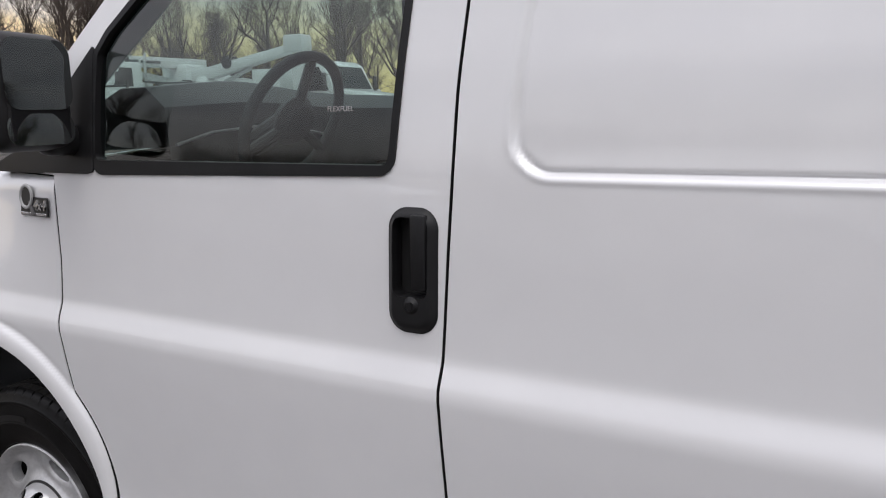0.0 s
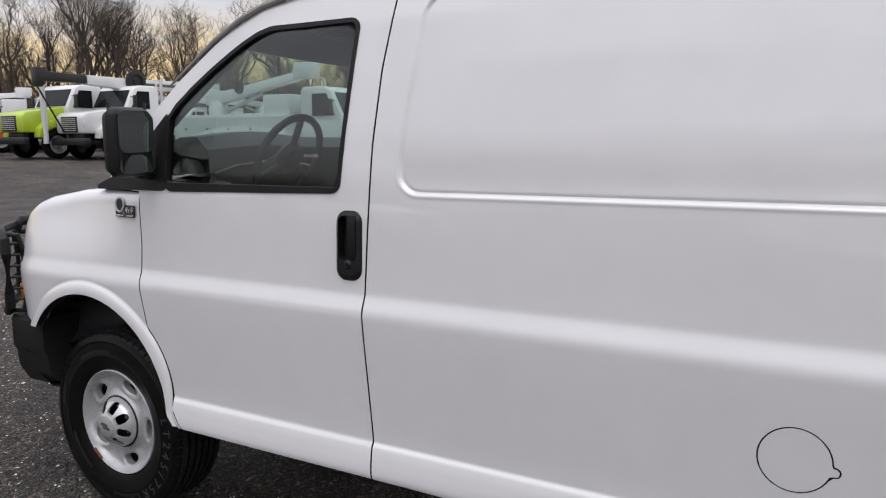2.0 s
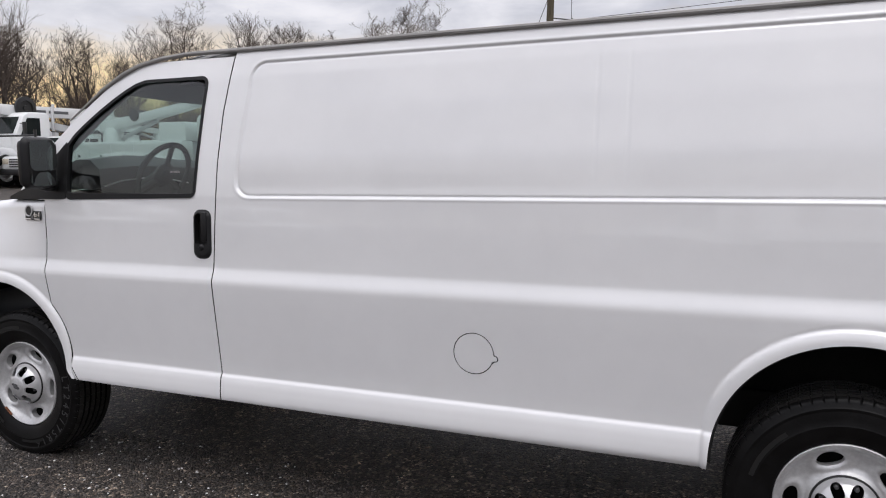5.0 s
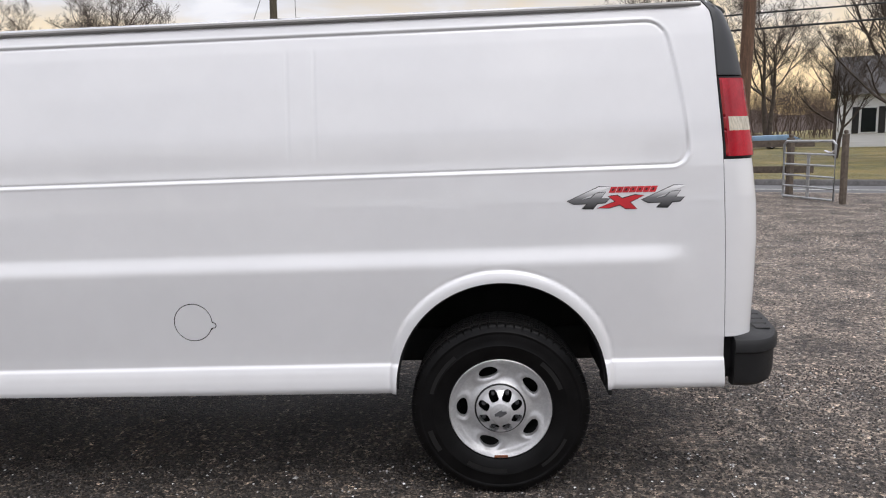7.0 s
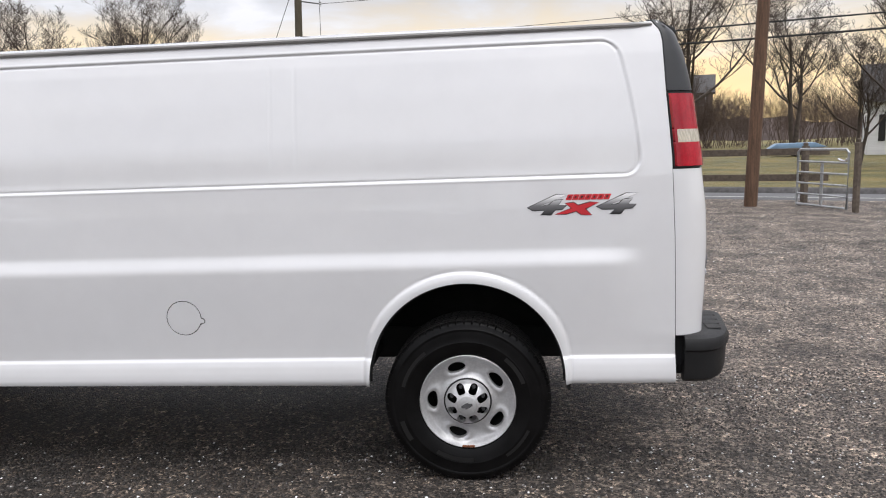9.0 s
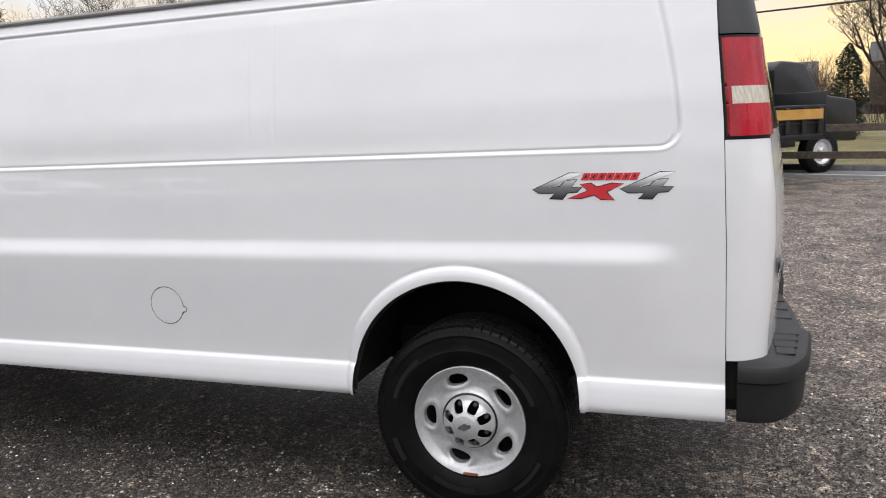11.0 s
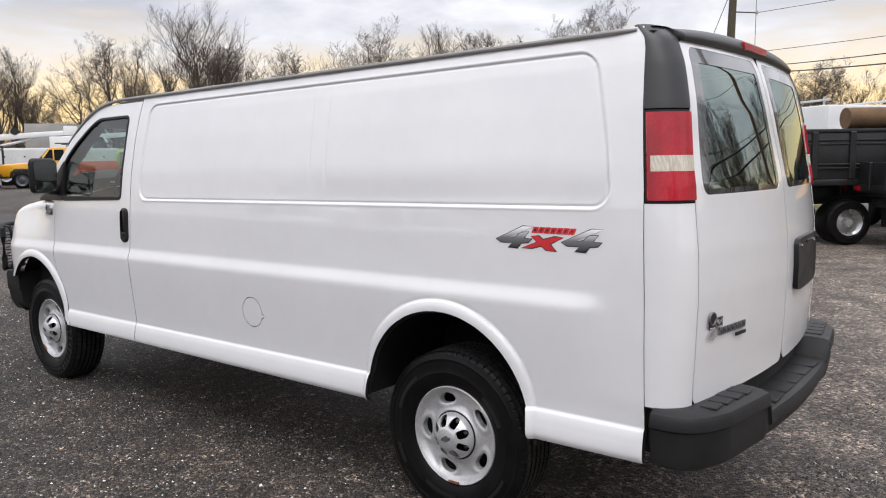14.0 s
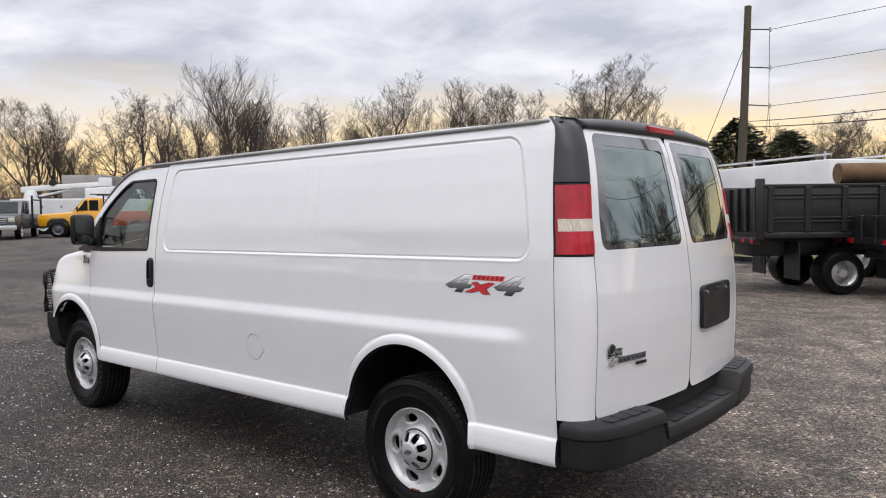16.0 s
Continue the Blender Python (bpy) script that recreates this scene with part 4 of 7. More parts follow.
# door mirrors
def door_mirror(sy):
    bm = boxbm((-0.048, -0.100, -0.124), (0.035, 0.100, 0.124), 0.036, 5)
    for v in bm.verts:
        if v.co.x < -0.005:
            v.co.y *= 0.88
            v.co.z *= 0.92
    mm = part("door_mirror", bm, M_TRIM, VAN, "black door mirror with a split glass")
    mm.matrix_basis = pose(-1.560, sy * 1.085, 1.568, 0, 0, sy * -9)
    x = 0.0355
    part("mirror_rim", boxbm((x - 0.012, -0.078, -0.102), (x + 0.002, 0.078, 0.102), 0.004, 1), M_TRIM, mm)
    bm = sheet(np.linspace(-0.12, 0.12, 33), np.linspace(-0.058, 0.158, 33), [rbox(-0.086, 0.086, -0.036, 0.110, 0.034)], lambda u, v: (x + 0.004, u, v))
    part("mirror_glass", bm, M_MIRROR, mm, "flat mirror glass")
    bm = sheet(np.linspace(-0.12, 0.12, 33), np.linspace(-0.142, -0.044, 19), [rbox(-0.086, 0.086, -0.110, -0.044, 0.028)], lambda u, v: (x + 0.004 - 2.0 * (u * u + (v + 0.11) ** 2) * 0.2, u, v))
    part("wide_mirror_glass", bm, M_MIRROR, mm, "convex lower mirror glass")
    bm = boxbm((-1.62, min(sy * 0.93, sy * 1.05), 1.43), (-1.55, max(sy * 0.93, sy * 1.05), 1.50), 0.025, 3)
    part("mirror_arm", bm, M_TRIM, VAN)
    return mm


door_mirror(-1), door_mirror(1)

# door handle, in its black cup
hy = -float(half_width(HX, HZ))
cup = cup_sd
well = rbox(HX - 0.036, HX + 0.034, HZ - 0.042, HZ + 0.098, 0.014)
HANDLE = part("door_handle", sheet(fine(HX - 0.06, HX + 0.06, 0.005), fine(HZ - 0.14, HZ + 0.13, 0.006), [cup, lambda U, V: -well(U, V)],
              lambda u, z: (u, side(-1)(u, z)[1] - 0.012 + 0.011 * float(smooth01((cup(u, z) + 0.014) / 0.014)), z + RAKE(u)), (0, 0.03, 0)), M_TRIM, VAN, "black recessed pull handle", sharp=None)
bm = boxbm((HX - 0.04, hy + 0.030, HZ - 0.06), (HX + 0.04, hy + 0.034, HZ + 0.105), 0.0)
part("handle_well", bm, M_DARK, HANDLE)
part("handle_grip", boxbm((HX + 0.0, hy - 0.013, HZ - 0.040), (HX + 0.032, hy + 0.012, HZ + 0.095), 0.006, 2), M_TRIM, HANDLE)
lock = part("key_lock", lathe(bmesh.new(), [(0.0, -0.010), (0.009, -0.010), (0.011, -0.008), (0.0165, -0.004), (0.017, 0.003)], 24, "y", (HX + 0.002, hy - 0.009, HZ - 0.066)), M_TRIM, HANDLE)
part("key_slot", boxbm((HX - 0.002, hy - 0.0215, HZ - 0.074), (HX + 0.006, hy - 0.018, HZ - 0.058), 0.001, 1), M_TRIM, HANDLE)

# front bumper, nose, lamps, grille guard
bm = bmesh.new()
rows = []
for y in np.linspace(-1, 1, 61):
    a = abs(y)
    xo = -2.84 + 0.30 * a ** 6 + 0.06 * a ** 2
    yy = y * 0.985
    rows.append([bm.verts.new((x, yy * k, z)) for x, z, k in ((xo + 0.12, 0.795, 1), (xo + 0.02, 0.79, 1.0), (xo, 0.765, 1), (xo, 0.65, 1), (xo + 0.03, 0.63, 0.985), (xo + 0.05, 0.55, 0.975), (xo + 0.12, 0.485, 0.96), (xo + 0.20, 0.485, 0.94))])
for p, q in zip(rows, rows[1:]):
    for k in range(len(p) - 1):
        bm.faces.new((p[k], p[k + 1], q[k + 1], q[k]))
FB = part("front_bumper", bm, M_BUMPER, VAN, "dark grained plastic front bumper")
for sy in (-1, 1):
    bm = bmesh.new()
    rows = []
    for x in np.linspace(-2.56, -2.335, 9):
        o = 0.985 + 0.0 * x
        rows.append([bm.verts.new((x, sy * y, z)) for y, z in ((0.80, 0.805), (o - 0.012, 0.80), (o, 0.785), (o, 0.66), (o - 0.012, 0.64), (o - 0.02, 0.56), (o - 0.06, 0.485 + max(0, (x + 2.42)) * 0.3), (0.80, 0.485))])
    for p, q in zip(rows, rows[1:]):
        for k in range(len(p) - 1):
            bm.faces.new((p[k], q[k], q[k + 1], p[k + 1]) if sy < 0 else (p[k], p[k + 1], q[k + 1], q[k]))
    bm.faces.new(rows[-1] if sy > 0 else rows[-1][::-1])
    part("bumper_end", bm, M_BUMPER, FB)
    part("headlight", boxbm((-2.60, min(sy * 0.55, sy * 0.80), 0.93), (-2.48, max(sy * 0.55, sy * 0.80), 1.10), 0.03, 3), M_LENS, VAN, "clear rectangular headlight")
    part("marker_light", sheet(fine(-2.60, -2.48, 0.01), fine(0.82, 0.97, 0.01), [rbox(-2.585, -2.515, 0.83, 0.96, 0.015)], side(sy, -0.010), (0, -sy * 0.03, 0), sy > 0), M_AMBER, VAN, "amber corner marker light", sharp=None)
    part("wing_liner", boxbm((-2.50, min(sy * 0.5, sy * 0.93), 0.60), (-2.36, max(sy * 0.5, sy * 0.93), 0.80), 0.01), M_DARK, VAN)
for sy in (-1, 1):
    bm = bmesh.new()
    rows = []
    for f in np.linspace(0, 1, 9):
        x, y = -2.42 + 0.62 * f, 0.90 - 0.16 * f
        rows.append([bm.verts.new((x, sy * (y - q * 0.06), z + 0.13 * f)) for q, z in ((0, 0.655), (0.25, 0.645), (1, 0.70), (1.4, 0.80), (0.6, 0.83))])
    for p, q in zip(rows, rows[1:]):
        for k in range(4):
            bm.faces.new((p[k], q[k], q[k + 1], p[k + 1]))
    part("wheel_apron", bm, M_CAP, VAN, "grey moulded liner inside the wheel arch", sharp=None)
part("grille", boxbm((-2.60, -0.55, 0.84), (-2.54, 0.55, 1.13), 0.02), M_TRIM, VAN, "black grille")
part("nose_filler", boxbm((-2.56, -0.78, 0.80), (-2.3, 0.78, 1.10), 0.04), M_DARK, VAN)
GUARD = part("grille_guard", tubebm([(-2.84, -0.74, 0.80), (-2.88, -0.74, 0.85), (-2.88, -0.74, 1.12), (-2.86, -0.72, 1.18), (-2.86, 0.72, 1.18), (-2.88, 0.74, 1.12), (-2.88, 0.74, 0.85), (-2.84, 0.74, 0.80)], 0.024, 10), M_TRIM, VAN, "black steel grille guard")
for sy in (-1, 1):
    # the wing of the guard wraps round the headlight to the outer corner
    part("guard_post", tubebm([(-2.87, sy * 0.75, 1.165), (-2.68, sy * 0.93, 1.168), (-2.56, sy * 0.992, 1.165), (-2.525, sy * 1.003, 1.14), (-2.52, sy * 1.005, 1.08), (-2.52, sy * 1.005, 0.90), (-2.525, sy * 1.003, 0.845), (-2.56, sy * 0.992, 0.818), (-2.68, sy * 0.93, 0.815), (-2.87, sy * 0.75, 0.815)], 0.021, 8), M_TRIM, GUARD)
    part("guard_post", tubebm([(-2.56, sy * 0.985, 1.165), (-2.485, sy * 0.965, 1.16), (-2.475, sy * 0.957, 1.10), (-2.475, sy * 0.957, 0.88), (-2.485, sy * 0.965, 0.825), (-2.56, sy * 0.985, 0.818)], 0.012, 8), M_TRIM, GUARD)
    for k in range(6):
        z = 0.875 + 0.05 * k
        part("guard_bar", tubebm([(-2.475, sy * 0.957, z), (-2.52, sy * 1.003, z), (-2.68, sy * 0.93, z), (-2.87, sy * 0.76, z)], 0.006, 6), M_TRIM, GUARD)
for k in range(4):
    z = 0.90 + 0.075 * k
    part("guard_bar", tubebm([(-2.87, -0.74, z), (-2.87, 0.74, z)], 0.012, 6), M_TRIM, GUARD)

# four-by-four decal near the rear
def on_side(x, z, d):
    p = side(-1)(x, z - RAKE(x))
    return (p[0], p[1] - d, p[2])


def decal(name, polys, material, parent, d, x0, z0, s, label=""):
    bm = bmesh.new()
    for poly in polys:
        a = [bm.verts.new(on_side(x0 + x * s, z0 + z * s * 1.12, d)) for x, z in poly]
        bm.faces.new(a)
    bmesh.ops.triangulate(bm, faces=bm.faces)
    return part(name, bm, material, parent, label, smooth=False)


DX, DZ, DS = 2.262, 1.272, 0.494 / 832.0


def four(ox):
    """The slanted numeral's outline."""
    p = [(0, 50), (204, 133), (285, 134), (90, 58), (152, 65), (185, 94), (247, 100), (214, 60), (275, 60), (247, 37), (195, 33), (166, 0), (95, 1), (128, 30), (38, 32)]
    return [(ox + x * 1.05, z) for x, z in p]


def swell(poly, d):
    """The outline moved outwards by d along its corner lines."""
    n = len(poly)
    area = sum(poly[i - 1][0] * poly[i][1] - poly[i][0] * poly[i - 1][1] for i in range(n))
    s = -1 if area > 0 else 1
    out = []
    for i in range(n):
        a, b, c = Vector(poly[i - 1]), Vector(poly[i]), Vector(poly[(i + 1) % n])
        d1, d2 = (b - a).normalized(), (c - b).normalized()
        m = Vector((-d1.y, d1.x)) + Vector((-d2.y, d2.x))
        k = max(0.55, m.length_squared / 2)
        out.append(tuple(b + m * (s * d / k)))
    return out


CROSS = [(280, 75), (342, 79), (375, 59), (461, 79), (527, 77), (427, 36), (475, -6), (399, -2), (361, 22), (285, 4), (204, 2), (328, 42)]
DEC = decal("four_by_four_decal", [swell(CROSS, 5)], M_OUTLINE, VAN, 0.0012, DX, DZ, DS, "slanted 4x4 decal, graphite numerals and a red X")
for ox in (0, 512):
    decal("numeral_edge", [swell(four(ox), 5)], M_OUTLINE, DEC, 0.0012, DX, DZ, DS)
    decal("numeral", [four(ox)], M_DECAL, DEC, 0.0022, DX, DZ, DS)
decal("letter", [CROSS], M_DRED, DEC, 0.0026, DX, DZ, DS)
for k in range(7):
    x = 282 + 46 * k
    decal("word_mark", [[(x, 96), (x + 43, 96), (x + 62, 133), (x + 19, 133)]], M_DRED, DEC, 0.0018, DX, DZ, DS)
    decal("word_gap", [[(x + 20, 108), (x + 32, 108), (x + 40, 122), (x + 28, 122)]], M_OUTLINE, DEC, 0.0026, DX, DZ, DS)


def text_mesh(body, size, depth):
    cu = bpy.data.curves.new("writing", "FONT")
    cu.body, cu.size, cu.extrude = body, size, depth
    cu.align_x, cu.align_y = "CENTER", "CENTER"
    ob = bpy.data.objects.new("writing", cu)
    scene.collection.objects.link(ob)
    dg = bpy.context.evaluated_depsgraph_get()
    me = bpy.data.meshes.new_from_object(ob.evaluated_get(dg))
    bpy.data.objects.remove(ob)
    return me


def text_part(body, size, depth, material, parent, m, label=""):
    ob = new("writing", text_mesh(body, size, depth))
    ob.data.materials.clear()
    ob.data.materials.append(material)
    ob.parent = parent
    ob.matrix_basis = m
    if label:
        ob["label"] = label
    return ob


def badge(parent, m, extra):
    """Chrome badge: a ring, a small plate with 4x4 and, at the rear, a bar of raised pieces."""
    b = part("badge", boxbm((-0.02, -0.042, 0.0), (0.105, 0.004, 0.004), 0.0015, 1), M_OUTLINE, parent, "small chrome four-wheel-drive badge")
    b.matrix_basis = m
    bm = bmesh.new()
    lathe(bm, [(0.027 + 0.0045 * math.cos(t), 0.0035 * math.sin(t) + 0.005) for t in np.linspace(0, 2 * math.pi, 8, endpoint=False)], 28, "z", (0.010, 0.004, 0), closed=True)
    part("ring", bm, M_GREYTXT if not extra else M_BADGE, b)
    part("ring_disc", lathe(bmesh.new(), [(0.0, 0.005), (0.025, 0.005), (0.027, 0.001)], 20, "z", (0.010, 0.004, 0)), M_OUTLINE, b)
    part("ring_tail", extrude_poly(bmesh.new(), [(0.018, -0.008), (0.028, -0.006), (0.052, -0.038), (0.036, -0.040)], 0.006), M_BADGE, b)
    text_part("4x4", 0.036, 0.0015, M_CHROME, b, pose(0.073, -0.016, 0.005))
    part("word_bar", boxbm((-0.016, -0.040, 0.003), (0.030, -0.034, 0.006), 0.0008, 1), M_CHROME, b)
    part("word_bar", boxbm((0.055, -0.040, 0.003), (0.100, -0.034, 0.006), 0.0008, 1), M_CHROME, b)
    if extra:
        part("cross_mark", extrude_poly(bmesh.new(), [(-0.018, -0.080), (0.012, -0.080), (0.014, -0.088), (0.034, -0.081), (0.058, -0.071), (0.06, -0.057), (0.032, -0.057), (0.03, -0.049), (0.006, -0.057), (-0.018, -0.069)], 0.006), M_CHROME, b)
        for k in range(7):
            x = 0.07 + 0.037 * k
            part("word_piece", extrude_poly(bmesh.new(), [(x, -0.078), (x + 0.030, -0.078), (x + 0.036, -0.046), (x + 0.006, -0.046)], 0.006), M_BADGE, b)
            part("word_inset", extrude_poly(bmesh.new(), [(x + 0.010, -0.070), (x + 0.022, -0.070), (x + 0.024, -0.056), (x + 0.012, -0.056)], 0.0075), M_OUTLINE, b)
        part("number_bar", boxbm((0.235, -0.108, 0), (0.335, -0.092, 0.005), 0.001, 1), M_TRIM, b)
    return b


for k, ch in enumerate("LT245/75R16"):
    a = radians(52 - 8.6 * k)
    rad, tan = Vector((math.cos(a), 0, math.sin(a))), Vector((math.sin(a), 0, -math.cos(a)))
    m = Matrix((tan, rad, Vector((0, -1, 0)))).transposed().to_4x4()
    m.translation = rad * 0.325 + Vector((0, -0.1250, 0))
    text_part(ch, 0.060, 0.0012, M_LETTER, W1, m)
gp = Vector(side(-1, 0.006)(-0.83, 1.535))
tilt = math.degrees(math.atan2(side(-1)(-0.83, 1.60)[1] - side(-1)(-0.83, 1.47)[1], 0.13))
text_part("FLEXFUEL", 0.0135, 0.0004, M_GREYTXT, VAN, Matrix.Translation(gp) @ pose(0, 0, 0, 90 - tilt, 0, 0), "pale sticker lettering on the side window")
p = Vector(side(-1)(-1.80, 1.335))
n = (Vector(side(-1)(-1.72, 1.30)) - Vector(side(-1)(-1.88, 1.30))).cross(Vector((0, 0, 1))).normalized()
q = Vector(side(-1)(-1.80, 1.30)) - Vector(side(-1)(-1.80, 1.37))
ax = (Vector(side(-1)(-1.72, 1.335)) - Vector(side(-1)(-1.88, 1.335))).normalized()
az = ax.cross(q.normalized()).normalized()
if az.y > 0:
    az = -az
ay = az.cross(ax)
mb = Matrix((ax, ay, az)).transposed().to_4x4()
mb.translation = Vector(side(-1)(-1.785, 1.34)) + az * 0.003
badge(VAN, mb, False)
p0, p1 = on_rear(-0.82, 1.02), on_rear(-0.42, 1.02)
ax = (p1 - p0).normalized()
az = ax.cross(Vector((0, 0, 1))).normalized()
if az.x < 0:
    az = -az
ay = az.cross(ax)
mb = Matrix((ax, ay, az)).transposed().to_4x4()
mb.translation = on_rear(-0.80, 1.008) + az * 0.006
mb = mb @ Matrix.Scale(0.86, 4)
badge(LEFT_DOOR, mb, True)

# ---- ground ----
def ground_z(x, y):
    t = -x - 5.0
    rise = 0.20 * float(smooth01((-x - 8.0) / 12.0)) * (1.0 - float(smooth01((-x - 27.0) / 8.0))) * float(smooth01((y - 4.0) / 6.0))
    return 0.012 * (t + math.sqrt(t * t + 9.0)) + rise if t > -40 else 0.0


def lot_mat():
    m = bpy.data.materials.new("dark_gravel")
    m.use_nodes = True
    nt, ln = m.node_tree.nodes, m.node_tree.links
    b = nt["Principled BSDF"]
    co = nt.new("ShaderNodeTexCoord")
    vec = co.outputs["Object"]

    def noise_tex(s, d=4.0):
        n = nt.new("ShaderNodeTexNoise")
        n.inputs["Scale"].default_value, n.inputs["Detail"].default_value = s, d
        ln.new(vec, n.inputs["Vector"])
        return n.outputs["Fac"]

    def ramp(src, stops):
        r = nt.new("ShaderNodeValToRGB")
        while len(r.color_ramp.elements) < len(stops):
            r.color_ramp.elements.new(0.5)
        for e, (p, c) in zip(r.color_ramp.elements, stops):
            e.position, e.color = p, (*c, 1)
        ln.new(src, r.inputs[0])
        return r.outputs[0]

    def mix(kind, f, a, c):
        x = nt.new("ShaderNodeMixRGB")
        x.blend_type = kind
        if isinstance(f, float):
            x.inputs[0].default_value = f
        else:
            ln.new(f, x.inputs[0])
        ln.new(a, x.inputs[1])
        ln.new(c, x.inputs[2])
        return x.outputs[0]

    vo = nt.new("ShaderNodeTexVoronoi")
    vo.inputs["Scale"].default_value = 85.0
    ln.new(vec, vo.inputs["Vector"])
    sp = nt.new("ShaderNodeSeparateColor")
    ln.new(vo.outputs["Color"], sp.inputs[0])
    vo2 = nt.new("ShaderNodeTexVoronoi")
    vo2.inputs["Scale"].default_value = 34.0
    ln.new(vec, vo2.inputs["Vector"])
    sp2 = nt.new("ShaderNodeSeparateColor")
    ln.new(vo2.outputs["Color"], sp2.inputs[0])
    coarse = ramp(sp2.outputs[1], [(0.0, (0.45, 0.45, 0.46)), (0.55, (1.0, 0.98, 0.96)), (0.90, (1.45, 1.40, 1.33)), (1.0, (2.6, 2.5, 2.35))])
    stones = ramp(sp.outputs[0], [(0.0, (0.009, 0.008, 0.0075)), (0.45, (0.034, 0.030, 0.028)), (0.78, (0.092, 0.080, 0.072)), (0.94, (0.18, 0.160, 0.145)), (1.0, (0.38, 0.355, 0.32))])
    broad = ramp(noise_tex(0.35), [(0.35, (0.62, 0.62, 0.63)), (0.65, (1.40, 1.32, 1.22))])
    patch = ramp(noise_tex(2.2, 5.0), [(0.33, (0.48, 0.47, 0.47)), (0.67, (1.38, 1.33, 1.28))])
    col = mix("MULTIPLY", 1.0, mix("MULTIPLY", 1.0, mix("MULTIPLY", 1.0, stones, coarse), broad), patch)
    # paler, dustier gravel towards the road
    dust = nt.new("ShaderNodeMapRange")
    dust.inputs["From Min"].default_value, dust.inputs["From Max"].default_value = 0.8, 5.2
    sd = nt.new("ShaderNodeSeparateXYZ")
    ln.new(vec, sd.inputs[0])
    da = nt.new("ShaderNodeMath")
    da.operation = "MULTIPLY_ADD"
    da.inputs[1].default_value = 7.0
    ln.new(noise_tex(0.45, 5.0), da.inputs[0])
    dsub = nt.new("ShaderNodeMath")
    dsub.operation = "SUBTRACT"
    dsub.inputs[1].default_value = 3.5
    dy = nt.new("ShaderNodeMath")
    dy.operation = "MULTIPLY_ADD"
    dy.inputs[1].default_value = 0.35
    ln.new(sd.outputs["Y"], dy.inputs[0])
    ln.new(sd.outputs["X"], dy.inputs[2])
    ln.new(dy.outputs[0], dsub.inputs[0])
    ln.new(dsub.outputs[0], da.inputs[2])
    ln.new(da.outputs[0], dust.inputs["Value"])
    pale = ramp(sp.outputs[0], [(0.0, (0.030, 0.026, 0.024)), (0.45, (0.166, 0.141, 0.122)), (0.80, (0.335, 0.290, 0.252)), (1.0, (0.48, 0.44, 0.39))])
    col = mix("MIX", dust.outputs[0], col, mix("MULTIPLY", 1.0, mix("MULTIPLY", 1.0, pale, coarse), patch))
    # lawn across the road, dry grass at the woods
    sx = nt.new("ShaderNodeSeparateXYZ")
    ln.new(vec, sx.inputs[0])
    g = ramp(noise_tex(0.5, 6.0), [(0.35, (0.115, 0.115, 0.030)), (0.65, (0.27, 0.205, 0.062))])
    g2 = ramp(noise_tex(9.0, 6.0), [(0.3, (0.6, 0.6, 0.6)), (0.7, (1.2, 1.2, 1.2))])
    grass = mix("MULTIPLY", 1.0, g, g2)
    ma = nt.new("ShaderNodeMath")
    ma.operation = "MULTIPLY_ADD"
    ma.inputs[1].default_value = 0.43
    ln.new(sx.outputs["X"], ma.inputs[0])
    ln.new(sx.outputs["Y"], ma.inputs[2])
    mr = nt.new("ShaderNodeMapRange")
    mr.inputs["From Min"].default_value, mr.inputs["From Max"].default_value = 19.0, 19.2
    ln.new(ma.outputs[0], mr.inputs["Value"])
    fx = nt.new("ShaderNodeMapRange")
    fx.inputs["From Min"].default_value, fx.inputs["From Max"].default_value = -12.0, -8.0
    ln.new(sx.outputs["X"], fx.inputs["Value"])
    mm = nt.new("ShaderNodeMath")
    mm.operation = "MULTIPLY"
    ln.new(mr.outputs[0], mm.inputs[0])
    ln.new(fx.outputs[0], mm.inputs[1])
    ln.new(mix("MIX", mm.outputs[0], col, grass), b.inputs["Base Color"])
    rr = nt.new("ShaderNodeMapRange")
    rr.inputs["To Min"].default_value, rr.inputs["To Max"].default_value = 0.45, 0.85
    ln.new(noise_tex(0.8), rr.inputs["Value"])
    ln.new(rr.outputs[0], b.inputs["Roughness"])
    bp = nt.new("ShaderNodeBump")
    bp.inputs["Strength"].default_value, bp.inputs["Distance"].default_value = 1.0, 0.022
    ln.new(vo.outputs["Distance"], bp.inputs["Height"])
    bp.invert = True
    ln.new(bp.outputs[0], b.inputs["Normal"])
    return m


M_LOT = lot_mat()
xs = np.concatenate([-np.geomspace(2500, 12, 40), np.linspace(-11.5, 12, 95), np.geomspace(12.5, 2500, 40)])
ys = np.concatenate([-np.geomspace(2500, 10, 40), np.linspace(-9.5, 14, 95), np.geomspace(14.5, 2500, 40)])


def lot_place(x, y):
    z = ground_z(max(x, -70), y)
    near = math.exp(-((x / 14) ** 2 + (y / 14) ** 2))
    lump = 0.010 * noise.noise((x * 0.9, y * 0.9, 0)) * near
    if abs(x) < 3.4 and abs(y) < 1.3:
        lump *= 0.2
    return (x, y, z + lump - 0.020)


GROUND = part("ground", sheet(xs, ys, [], lot_place), M_LOT, None, sharp=None)
tagged(GROUND, "dark compacted gravel lot with a dry lawn beyond the road", "ground", kind="structure")

